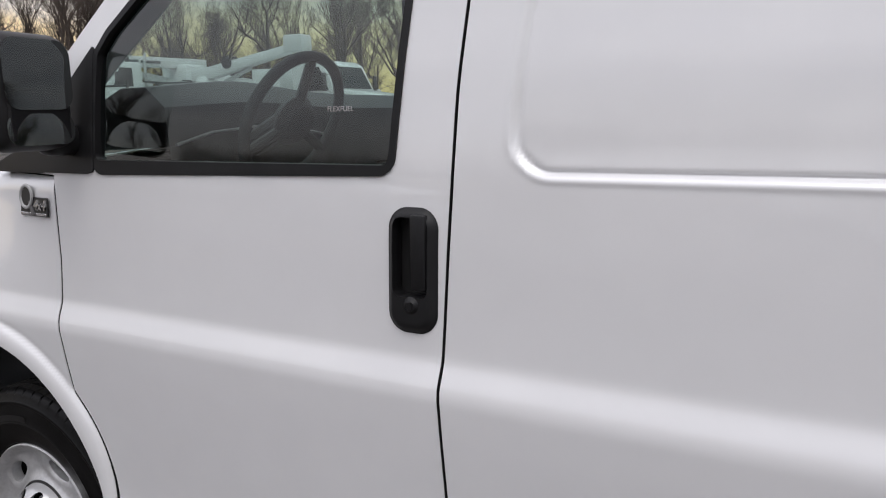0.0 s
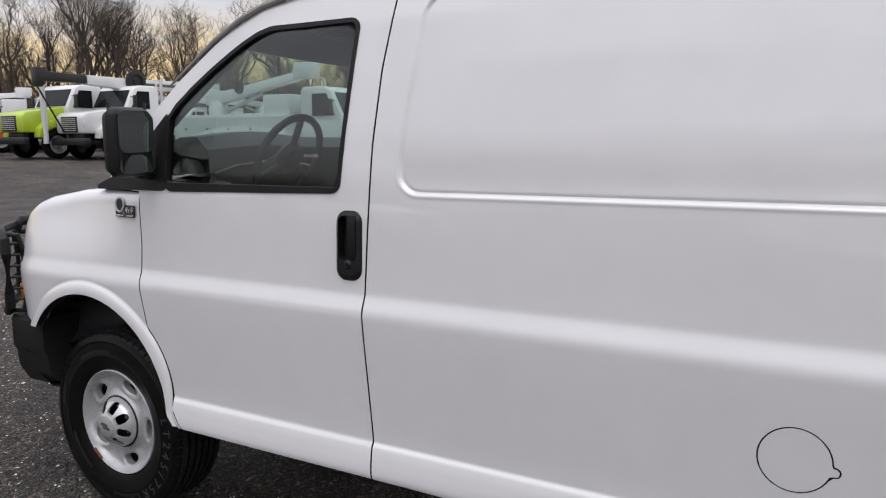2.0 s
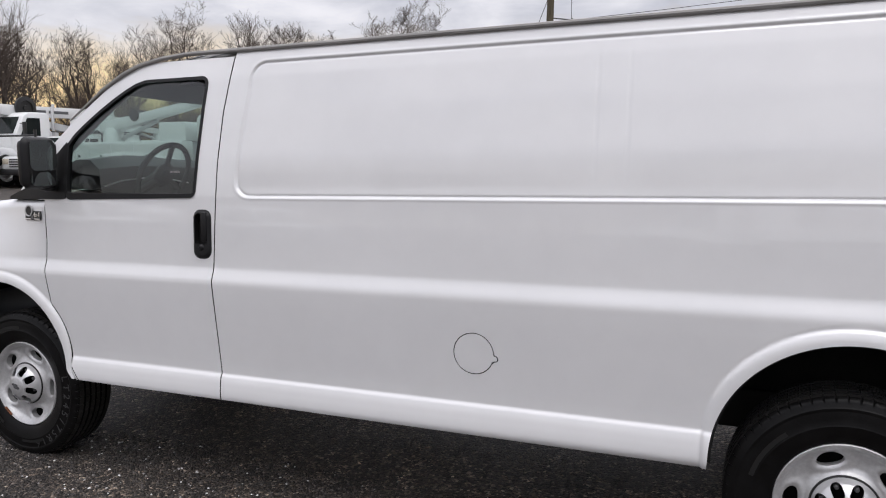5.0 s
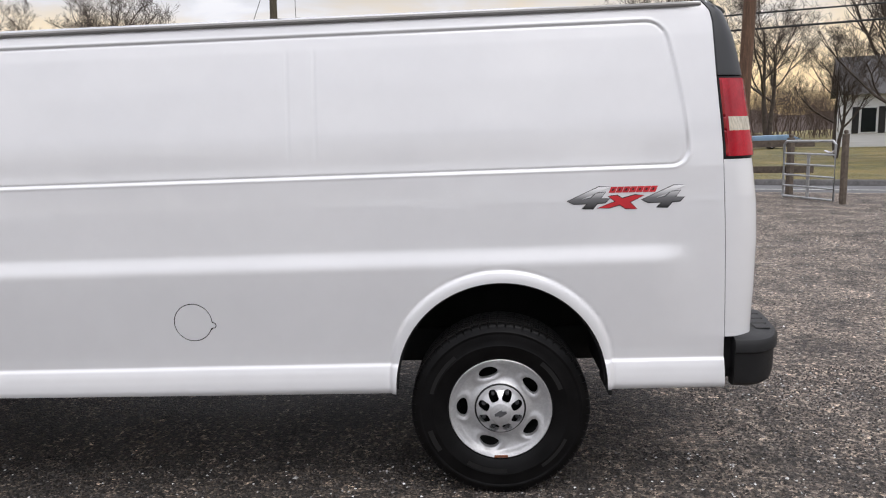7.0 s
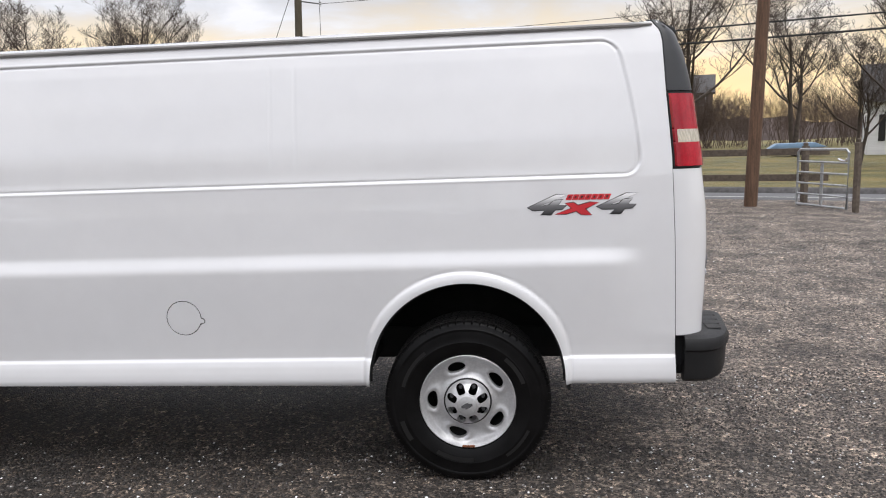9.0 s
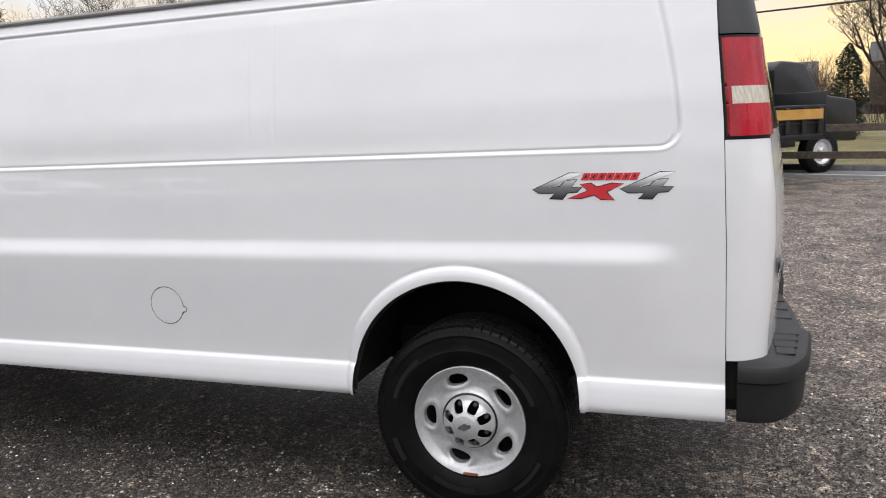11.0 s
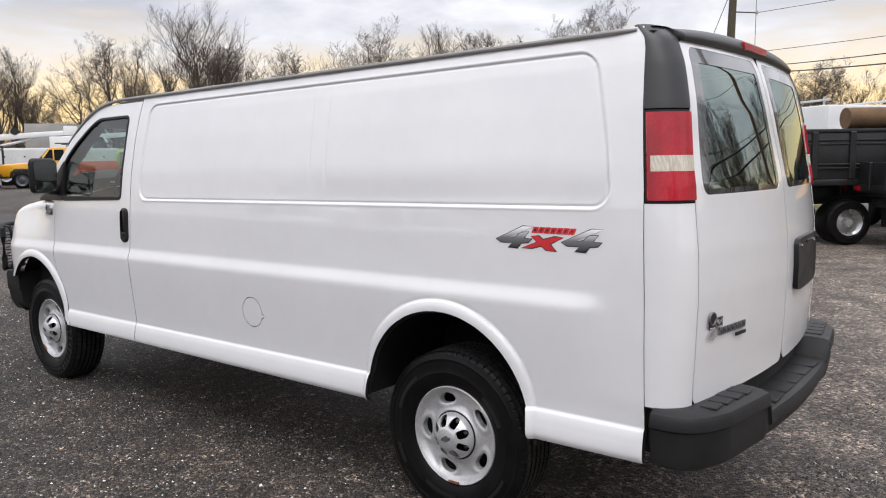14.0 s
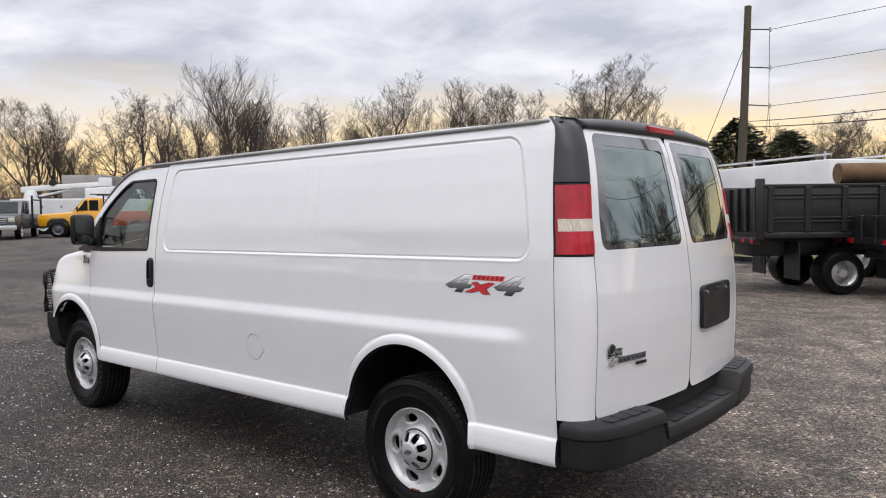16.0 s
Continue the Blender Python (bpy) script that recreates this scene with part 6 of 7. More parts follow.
def dump_truck(label, m, height, stripe, tarp, L=5.2, zb=1.22, front=True, axles=(1.45,), wr=0.50):
    """A black tipper seen from behind: rear left corner of the bed at the origin, nose along +x, body to +y."""
    t = thing("tipper_lorry", label, "truck", m, "tippers")
    W = 2.4
    part("bed_floor", boxbm((0, 0, zb - 0.12), (L, W, zb), 0.02), M_BLACKP, t)
    for y in (0.0, W - 0.06):
        sd = part("bed_side", boxbm((0.05, y, zb), (L, y + 0.06, zb + height), 0.01), M_BLACKP, t)
        yo = y - 0.05 if y == 0 else y + 0.06
        for k in range(8):
            x = 0.10 + k * (L - 0.3) / 7
            part("rib", boxbm((x, yo, zb), (x + 0.11, yo + 0.05, zb + height), 0.012, 1), M_BLACKP, sd)
        for z in (0.18, 0.25, 0.62, 0.69):
            if z < height - 0.1:
                part("rail", boxbm((0.1, yo + 0.02, zb + z), (L - 0.1, yo + 0.045, zb + z + 0.035), 0.008, 1), M_BLACKP, sd)
        part("top_rail", boxbm((0.0, y - 0.03, zb + height - 0.02), (L, y + 0.09, zb + height + 0.05), 0.015), M_BLACKP, sd)
        if stripe:
            part("stripe", boxbm((0.1, yo - 0.006 if y == 0 else yo + 0.05, zb + height - 0.22), (L - 0.1, yo if y == 0 else yo + 0.056, zb + height - 0.03), 0.0), M_YSTRIPE, sd)
    tg = part("tailgate", boxbm((-0.06, 0.02, zb), (0.0, W - 0.02, zb + height), 0.01), M_BLACKP, t)
    for k in range(6):
        part("rib", boxbm((-0.12, 0.05 + k * 0.44, zb), (-0.06, 0.13 + k * 0.44, zb + height), 0.01, 1), M_BLACKP, tg)
    for y in (-0.02, W - 0.12):
        part("corner_post", boxbm((-0.10, y, zb - 0.15), (0.05, y + 0.14, zb + height + 0.16), 0.015), M_BLACKP, t)
    part("headboard", boxbm((L, 0, zb), (L + 0.06, W, zb + height + 0.3), 0.01), M_BLACKP, t)
    part("chassis", boxbm((0.1, 0.75, 0.72), (L + (2.6 if front else 0.1), W - 0.75, zb - 0.13), 0.02), M_BLACKP, t)
    part("light_bar", boxbm((-0.08, 0.1, 0.98), (0.02, W - 0.1, 1.12), 0.01), M_BLACKP, t)
    for y in (0.18, 0.62, W - 0.72, W - 0.30):
        part("tail_lamp", boxbm((-0.10, y, 1.0), (-0.075, y + 0.14, 1.09), 0.008, 1), M_RED, t)
    for y in (0.10, W - 0.75):
        part("mud_flap", boxbm((0.75, y, 0.28), (0.78, y + 0.65, 1.02), 0.006, 1), M_BLACKP, t)
        part("flap_mark", boxbm((0.745, y + 0.2, 0.48), (0.752, y + 0.48, 0.66), 0.0), M_GRILLE, t)
    for y in (0.28, W - 0.28):
        for x in axles:
            truck_wheel(t, x, y + (-0.05 if y < 1 else 0.05), wr, 0.54, True, M_POLISHED, -1 if y < 1 else 1)
        if front:
            truck_wheel(t, L + 1.9, y, 0.50, 0.28, False, M_HUBCAP, -1 if y < 1 else 1)
    if front:
        part("cab", prof([(L + 0.4, 0.8), (L + 0.4, 2.4), (L + 0.6, 2.55), (L + 1.3, 2.5), (L + 1.8, 1.8), (L + 2.9, 1.65), (L + 3.0, 0.7)], 0.15, W - 0.15, 0.08), M_BLACKP, t)
    if tarp:
        part("tarp_roll", tubebm([(1.6, 0.35, zb + height + 0.25), (L, 0.35, zb + height + 0.25)], 0.2, 12), M_TARP, t, "rolled brown tarpaulin")
    return t


dump_truck("worn black tipper lorry with ribbed bed sides and chrome rims", pose(0.08, 10.95, -0.02, 0, 0, 40), 0.86, False, True, 5.2, 1.22, axles=(1.55,), wr=0.42)
dump_truck("black tipper lorry with an ochre stripe along its bed", pose(2.62, 10.75, -0.02, 0, 0, 42), 0.50, True, False, 3.3, 1.02, False, wr=0.42)
bx2 = thing("box_truck", "white box lorry with a roof rack behind the tippers", "truck", pose(-3.6, 20.6, 0, 0, 0, -36))
part("box", boxbm((-1.0, -1.2, 0.95), (5.2, 1.2, 2.85), 0.05), M_TWHITE, bx2)
part("cab", prof([(5.25, 0.6), (5.25, 2.2), (5.8, 2.2), (6.3, 1.6), (7.1, 1.4), (7.2, 0.6)], -1.0, 1.0, 0.06), M_TWHITE, bx2)
for s in (-1, 1):
    part("roof_rail", tubebm([(-0.9, s * 1.05, 2.98), (5.1, s * 1.05, 2.98)], 0.03, 6), M_RIM, bx2)
    for k in range(3):
        part("rail_post", tubebm([(-0.7 + 2.8 * k, s * 1.05, 2.82), (-0.7 + 2.8 * k, s * 1.05, 3.06)], 0.03, 6), M_RIM, bx2)
    for x in (0.4, 6.2):
        truck_wheel(bx2, x, s * 0.98, 0.45, 0.3)
# vehicles across the lot, mirrored in the van's side
copy_thing(BT, at(-1.0, -21.0, 175))
copy_thing(WP, at(7.5, -19.0, 170))
copy_thing(WP, at(-11.5, -18.0, 20))
for x, y, h in ((14.5, -20.5, 172), (21.0, -23.0, 150), (-20.5, -20.0, 8), (1.5, -27.0, 90)):
    copy_thing(WP, at(x, y, h))
copy_thing(BT, at(-24.0, -25.0, 10))

# ---- trees ----
def grow(seed, height, spread, levels, stems=1, lean=0.25, twist=0.35, base_r=None, dense=0.45, rise=0.0):
    """Tapered trunk, limbs and twigs of a bare tree, as two meshes' worth of vertices and faces."""
    rnd = random.Random(seed)
    out = {0: ([], []), 1: ([], [])}

    def ring(vs, p, d, r, n):
        a = d.cross(Vector((0.3, 0.9, 0.1)))
        a.normalize()
        b = d.cross(a)
        i0 = len(vs)
        for k in range(n):
            t = 2 * math.pi * k / n
            vs.append(p + (a * math.cos(t) + b * math.sin(t)) * r)
        return i0

    def limb(p, d, length, r, lev):
        vs, fs = out[0 if lev <= 1 else 1]
        n = (7, 5, 4, 3, 3, 3, 3)[lev]
        segs = (7, 5, 4, 3, 2, 2, 2)[lev]
        prev = ring(vs, p, d, r, n)
        for s in range(segs):
            w = twist * (0.5 if lev == 0 else 1.0)
            d = (d + Vector((rnd.uniform(-1, 1), rnd.uniform(-1, 1), rnd.uniform(-0.5, 0.75))) * w * 0.6 + Vector((0, 0, (0.15, 0.05, 0.0, -0.02, 0.0, 0.0)[lev] + rise))).normalized()
            p = p + d * (length / segs)
            r2 = r * (1 - (0.62 if lev < levels else 0.9) * (s + 1) / segs)
            cur = ring(vs, p, d, max(r2, 0.007), n)
            for k in range(n):
                fs.append((prev + k, prev + (k + 1) % n, cur + (k + 1) % n, cur + k))
            prev = cur
            frac = (s + 1) / segs
            if lev < levels and frac > (0.30 if lev == 0 else 0.2):
                for _ in range(1 + (1 if rnd.random() < dense else 0)):
                    az = rnd.uniform(0, 2 * math.pi)
                    out_d = Vector((math.cos(az), math.sin(az), rnd.uniform(-0.15, 0.7)))
                    nd = (d * (1.0 - spread) + out_d * spread).normalized()
                    limb(p, nd, length * rnd.uniform(0.42, 0.72) * (1.15 - 0.45 * frac), max(r2 * rnd.uniform(0.5, 0.78), 0.009), lev + 1)

    for s in range(stems):
        az = rnd.uniform(0, 6.28)
        d = Vector((math.cos(az) * lean * rnd.random(), math.sin(az) * lean * rnd.random(), 1)).normalized()
        limb(Vector((rnd.uniform(-0.2, 0.2) * (stems - 1), rnd.uniform(-0.2, 0.2) * (stems - 1), -0.1)), d, height * (0.62 if levels > 2 else 0.8) * rnd.uniform(0.85, 1.1), base_r or height * 0.016, 0)
    return out


def mesh_of(name, vs, fs, material):
    me = bpy.data.meshes.new(name)
    me.from_pydata([tuple(v) for v in vs], [], fs)
    me.materials.append(material)
    for p in me.polygons:
        p.use_smooth = True
    return me


def make_tree(label, seed, height, spread=0.55, levels=4, group="", **kw):
    g = grow(seed, height, spread, levels, **kw)
    t = thing("bare_tree", label, "tree", None, group)
    for nm, k, mm in (("trunk", 0, M_BARK), ("crown", 1, M_TWIG)):
        ob = new(nm, mesh_of(nm, *g[k], mm))
        ob.parent = t
    return t


TREES = [make_tree("tall bare tree with crooked limbs at the lot's edge", 3, 13.5, 0.52, 4, "bare trees", twist=0.55, rise=0.16),
         make_tree("bare tree with a vine-tangled crown", 8, 12.0, 0.62, 4, "bare trees", twist=0.85, dense=0.58, rise=0.05),
         make_tree("slender bare tree with upright limbs", 15, 14.0, 0.44, 4, "bare trees", twist=0.48, dense=0.34, stems=2, rise=0.11, base_r=0.16),
         make_tree("bare tree with a rounded fine-twigged crown", 21, 12.5, 0.60, 5, "bare trees", twist=0.35, stems=2, dense=0.55, rise=0.08),
         make_tree("crooked bare tree with few limbs", 34, 12.0, 0.55, 4, "bare trees", twist=0.9, dense=0.30, rise=0.08),
         make_tree("bare tree hung with old vines", 41, 12.5, 0.5, 4, "bare trees", twist=0.7, dense=0.45, stems=2, rise=0.08)]
rnd = random.Random(5)
first = set()


def plant(x, y, v, s, turn):
    m = pose(x, y, ground_z(max(x, -70), y) - 0.05, 0, 0, turn)
    if v not in first:
        first.add(v)
        TREES[v].matrix_basis = m
        TREES[v].scale = (s, s, s)
        return
    c = copy_thing(TREES[v], m)
    c.scale = (s, s, s)


# single trees that stand out against the sky: place, kind, height
TALL = [max(v.co.z for c in t.children for v in c.data.vertices) for t in TREES]
for x, y, v, h in ((-51.2, 17.8, 3, 9.2), (-52.4, 20.2, 2, 8.8), (-47.1, 22.2, 1, 7.7), (-39.3, 19.9, 1, 8.9), (-40.5, 21.7, 4, 8.9), (-39.8, 23.1, 0, 9.3), (-37.2, 23.4, 2, 11.0), (-37.3, 25.1, 5, 11.1),
                   (-39.8, 28.4, 1, 9.6), (-41.5, 34.3, 4, 10.0), (-40.6, 35.5, 1, 9.6), (-42.6, 40.7, 5, 10.7), (-36.7, 39.5, 1, 12.2), (-33.4, 42.4, 5, 12.4), (-34.7, 47.8, 0, 11.8), (-34.8, 53.9, 3, 13.0),
                   (-24.9, 50.6, 3, 13.2), (-41.9, 48.3, 2, 11.7), (-43.1, 32.3, 2, 9.4)):
    plant(x, y, v, h / TALL[v], rnd.uniform(0, 360))
# the edge of the woods, from beyond the far row of lorries round to the road
for k in range(28):
    f = k / 27
    x = -62 + 42 * f + rnd.uniform(-2.5, 2.5)
    y = 14 + 46 * f ** 0.9 + rnd.uniform(-3, 5)
    plant(x, y, rnd.choice((0, 1, 2, 2, 4, 1, 5)), rnd.uniform(0.50, 0.66) * (1.0 + 0.35 * f), rnd.uniform(0, 360))
for x, y, v, s in ((-26.0, 66.0, 1, 0.7), (-19.0, 70.4, 3, 0.62), (-16.2, 71.2, 3, 0.72), (-13.9, 71.8, 0, 0.62), (-11.7, 72.4, 3, 0.74), (-9.3, 72.8, 1, 0.60), (-6.5, 73.0, 3, 0.62), (-15.5, 84.0, 3, 0.9), (-10.0, 82.0, 0, 0.85), (-5.5, 84.0, 3, 0.75), (10.6, 33.0, 3, 0.82),
                   (23.5, 55.0, 3, 1.0), (30.5, 52.0, 0, 1.45), (36.0, 50.0, 2, 1.4), (17.0, 60.0, 1, 0.7), (16.0, 27.0, 3, 0.42), (17.0, 24.6, 3, 0.60), (26.0, 33.0, 3, 0.80), (33.0, 36.0, 0, 0.85), (30.0, 44.0, 4, 0.9), (38.0, 33.0, 2, 0.8)):
    plant(x, y, v, s, rnd.uniform(0, 360))
# across the lot, behind the walk and off the van's rear
for k in range(16):
    plant(-52 + 8.0 * k + rnd.uniform(-2, 2), -72 + rnd.uniform(-5, 5), rnd.choice((0, 1, 2, 3)), rnd.uniform(0.6, 0.9), rnd.uniform(0, 360))
for k in range(10):
    plant(30 + rnd.uniform(-4, 6), -32 + 6.5 * k, rnd.choice((0, 1, 3, 3)), rnd.uniform(0.7, 1.0), rnd.uniform(0, 360))

# brush below the trees
brushes = [grow(60 + k, 5.5, 0.5, 2, stems=9, lean=0.9, twist=0.5, base_r=0.035) for k in range(3)]
bv, bf = [], []


def add_brush(x, y, s, k):
    g = brushes[k]
    c, sn = math.cos(x * 7.3), math.sin(x * 7.3)
    z0 = ground_z(max(x, -70), y) - 0.1
    for lay in (0, 1):
        o = len(bv)
        vs, fs = g[lay]
        bv.extend((x + (v.x * c - v.y * sn) * s, y + (v.x * sn + v.y * c) * s, z0 + v.z * s) for v in vs)
        bf.extend(tuple(i + o for i in f) for f in fs)


for k in range(100):
    f = rnd.random()
    add_brush(-66 + 48 * f + rnd.uniform(-3, 3), 15 + 46 * f ** 0.9 + rnd.uniform(-1, 9), rnd.uniform(0.32, 0.72), k % 3)
for k in range(56):
    add_brush(rnd.uniform(8, 34), rnd.uniform(58, 74), rnd.uniform(0.50, 0.85), k % 3)
for k in range(60):
    f = rnd.random()
    add_brush(-50 + 16 * f + rnd.uniform(-2, 2), 24 + 20 * f + rnd.uniform(-2, 3), (rnd.uniform(0.50, 0.75) if f < 0.5 else rnd.uniform(0.6, 0.9)), k % 3)
for k in range(60):
    add_brush(rnd.uniform(-22, 4), rnd.uniform(66, 76), rnd.uniform(0.5, 0.8), k % 3)
# unseen row across the lot, added to dim and mirror in the van's side
for k in range(110):
    add_brush(-70 + 1.3 * k, -64 + rnd.uniform(-4, 4), rnd.uniform(0.9, 1.3), k % 3)
ob = new("brush", mesh_of("brush", bv, bf, M_BRUSH))
tagged(ob, "dense reddish-brown bare brush along the woods", "brush", kind="stuff")
# wooded rise far behind
bm = bmesh.new()
rows = []
for k in range(181):
    a = radians(-75 + 270 * k / 180)
    r = 105 + 8 * math.sin(k * 0.7)
    h = 2.2 + 1.2 * noise.noise((k * 0.22, 0, 0)) + 0.8 * noise.noise((k * 1.1, 5, 0))
    x, y = r * math.cos(a), r * math.sin(a)
    gz = ground_z(max(x, -70), y)
    rows.append([bm.verts.new((x * q, y * q, gz + z)) for q, z in ((0.98, -1.0), (1.0, h * 0.6), (1.03, h), (1.3, h * 1.05))])
for p, q in zip(rows, rows[1:]):
    for k in range(3):
        bm.faces.new((p[k], q[k], q[k + 1], p[k + 1]))
tagged(part("backdrop", bm, M_HILL, None, sharp=None), "hazy brown wooded rise at the horizon", "backdrop", kind="structure")


def conifer(m):
    t = thing("conifer", "dark green conifer beside the utility pole", "tree", m)
    part("trunk", tubebm([(0, 0, -0.1), (0, 0, 3), (0.1, 0, 7.4)], [0.18, 0.13, 0.03], 8), M_BARK, t)
    r = random.Random(2)
    vs, fs = [], []
    for k in range(9500):
        h = r.uniform(0.12, 1.0)
        rad = math.sin(math.pi * (0.12 + 0.88 * h) ** 1.1) ** 0.55 * 1.75 * (0.84 + 0.2 * math.sin(h * 21 + 2) )
        a = r.uniform(0, 6.28)
        q = rad * r.random() ** 0.5
        p = Vector((q * math.cos(a), q * math.sin(a), h * 7.6 - 0.12 * q + 0.3 * math.sin(a * 3)))
        d = Vector((math.cos(a), math.sin(a), r.uniform(-0.5, 0.4))).normalized()
        s = d.cross(Vector((r.uniform(-1, 1), r.uniform(-1, 1), 1))).normalized()
        L, w = r.uniform(0.14, 0.30), r.uniform(0.04, 0.08)
        o = len(vs)
        vs += [p - s * w, p + s * w, p + d * L]
        fs.append((o, o + 1, o + 2))
    ob = new("crown", mesh_of("crown", vs, fs, M_NEEDLE))
    ob.parent = t
    return t


C0 = conifer(pose(-14.8, 52.5, -0.6))
C0.scale = (1.75, 1.75, 1.12)
c = copy_thing(C0, pose(-11.4, 53.5, -1.2, 0, 0, 80))
c.scale = (1.6, 1.6, 1.06)
c2 = copy_thing(C0, pose(9.3, 37.0, -0.6, 0, 0, 140))
c2.scale = (0.5, 0.5, 0.62)

# ---- poles and wires ----
def sag(a, b, s, n=14):
    a, b = Vector(a), Vector(b)
    return [a.lerp(b, k / n) - Vector((0, 0, s * 4 * (k / n) * (1 - k / n))) for k in range(n + 1)]


near = thing("utility_pole", "leaning brown timber utility pole beside the gate", "utility pole")
part("shaft", tubebm([(7.24, 12.0, -0.2), (7.32, 12.02, 2.0), (7.40, 12.04, 4.2), (7.60, 12.1, 9.5)], [0.135, 0.13, 0.124, 0.10], 14), M_POLE, near)
far = thing("utility_pole", "tall grey-brown utility pole with stacked insulator arms", "utility pole")
FX, FY = -9.2, 37.8
part("shaft", tubebm([(FX - 0.42, FY, -0.2), (FX - 0.1, FY, 6.0), (FX + 0.1, FY, 12.4)], [0.25, 0.22, 0.18], 12), M_OLDPOLE, far)
arms = []
for z in (11.2, 9.2, 7.2):
    p = (FX + 1.15, FY + 0.3, z - 0.15)
    a = part("arm", tubebm([(FX, FY, z), p], 0.035, 6), M_BLACKP, far)
    part("insulator", lathe(bmesh.new(), [(0.0, -0.14), (0.07, -0.12), (0.05, -0.06), (0.08, -0.02), (0.05, 0.04), (0.07, 0.1), (0.0, 0.14)], 10, "z", p), M_GALV, a)
    arms.append(p)
part("drop_wire", tubebm([(FX + 1.12, FY + 0.3, 11.1), (FX + 1.1, FY + 0.3, 7.1)], 0.015, 5), M_WIRE, far)
part("drop_wire", tubebm([(FX + 1.1, FY + 0.3, 7.0), (FX + 0.75, FY + 0.3, 3.6)], 0.012, 5), M_WIRE, far)
part("drop_wire", tubebm([(FX + 1.1, FY + 0.3, 7.0), (FX + 1.3, FY + 0.3, 3.6)], 0.012, 5), M_WIRE, far)
part("guy_wire", tubebm([(FX, FY, 10.5), (FX - 4.6, FY + 1.0, 0.3)], 0.018, 5), M_WIRE, far)
part("guy_wire", tubebm([(FX, FY, 6.7), (FX - 3.2, FY + 1.0, 0.3)], 0.015, 5), M_WIRE, far)
for i, p in enumerate(arms):
    w = thing("power_line", "thin power line strung from the utility pole", "power line", None, "power lines")
    part("cable", tubebm(sag(p, (60, 24 - i, p[2] + 4.0), 1.2), 0.014, 5), M_WIRE, w)
for z, r, dy in ((6.35, 0.030, 0.0), (6.05, 0.038, 0.1)):
    w = thing("telephone_cable", "thick black roadside cable", "cable", None, "cables")
    part("cable", tubebm(sag((FX, FY, z - 0.05), (7.40, 12.2 + dy, z - 2.6), 0.15) + sag((7.40, 12.2 + dy, z - 2.6), (34, 8.0, z - 0.6), 0.35)[1:], r * 0.62, 6), M_WIRE, w)

# ---- road, gate, fence ----
C23, S23 = math.cos(math.atan(0.43)), math.sin(math.atan(0.43))


def along(s, d):
    """A point s metres along the road (towards +x) and d metres beyond its near edge."""
    x0, y0 = 8.0, 13.51
    return (x0 + s * C23 + d * S23, y0 - s * S23 + d * C23)


bm = bmesh.new()
rows = [[bm.verts.new((*along(s, d), z)) for d, z in ((-0.1, -0.015), (0.1, -0.004), (1.45, 0.004), (1.62, -0.002))] for s in np.linspace(-30, 60, 31)]
for p, q in zip(rows, rows[1:]):
    for k in range(3):
        bm.faces.new((p[k], q[k], q[k + 1], p[k + 1]))
tagged(part("road", bm, M_ROAD, None, sharp=None), "grey asphalt road past the lot's gate", "road", kind="structure")
bm = bmesh.new()
for a, b, d in ((-30, 60, 0.30),):
    c = [bm.verts.new((*along(s, dd), 0.009)) for s, dd in ((a, d), (b, d), (b, d + 0.11), (a, d + 0.11))]
    bm.faces.new(c)
tagged(part("road_marking", bm, M_LINE, None, smooth=False), "white edge line painted on the road", "road marking", kind="structure")
bm = bmesh.new()
rows = [[bm.verts.new((*along(s, d), z)) for d, z in ((1.62, -0.02), (1.66, 0.11), (1.86, 0.13), (2.02, 0.0))] for s in np.linspace(-30, 60, 31)]
for p, q in zip(rows, rows[1:]):
    for k in range(3):
        bm.faces.new((p[k], q[k], q[k + 1], p[k + 1]))
tagged(part("kerb", bm, M_ROOF, None, sharp=None), "dark low kerb along the far side of the road", "kerb", kind="structure")

gate = thing("farm_gate", "open galvanised tube gate hung on a timber post", "gate")
A, B = Vector((8.16, 11.94, 0.03)), Vector((8.66, 10.76, 0.02))
H = 1.14
up = Vector((0, 0, 1))
d = (B - A).normalized()
part("gate_frame", tubebm([A, A + up * (H - 0.08), A + up * (H - 0.02) + d * 0.06, B + up * H - d * 0.06, B + up * (H - 0.06), B, A], 0.026, 8), M_GALV, gate)
for k in range(1, 5):
    z = H * k / 5.2
    part("gate_rail", tubebm([A + up * z, B + up * z], 0.02, 8), M_GALV, gate)
mid = A.lerp(B, 0.5)
part("gate_upright", boxbm((-0.035, -0.012, 0.0), (0.035, 0.012, H - 0.24), 0.004, 1, Matrix.Translation(mid) @ pose(0, 0, 0, 0, 0, math.degrees(math.atan2(d.y, d.x)))), M_GALV, gate)
part("chain", tubebm([B + up * 0.95 - d * 0.25, B + up * 0.90 - d * 0.1, B + up * 0.97], 0.022, 6), M_CHROME, gate)
for nm, x, y, h, r in (("gate_post", 8.68, 10.42, 1.30, 0.050), ("fence_post", 8.55, 12.6, 1.2, 0.06)):
    p = thing(nm, "weathered square timber post", "post")
    p.matrix_basis = pose(x, y, 0, 0, 0, 20)
    part("post", boxbm((-r, -r, -0.2), (r, r, h), 0.012, 1), M_POST, p)
    part("post_cap", boxbm((-r * 0.7, -r * 0.7, h), (r * 0.7, r * 0.7, h + 0.07), 0.02, 2), M_POST, p)
for k in (0.42, 0.98):
    f = thing("fence_rail", "grey weathered fence board", "fence", None, "fence boards")
    bm = boxbm((0, -0.02, -0.075), (5.4, 0.02, 0.075), 0.006, 1, pose(9.0, 12.48, k + 0.10, 0, 0.4, 180 - 23.5))
    part("board", bm, M_POST, f)

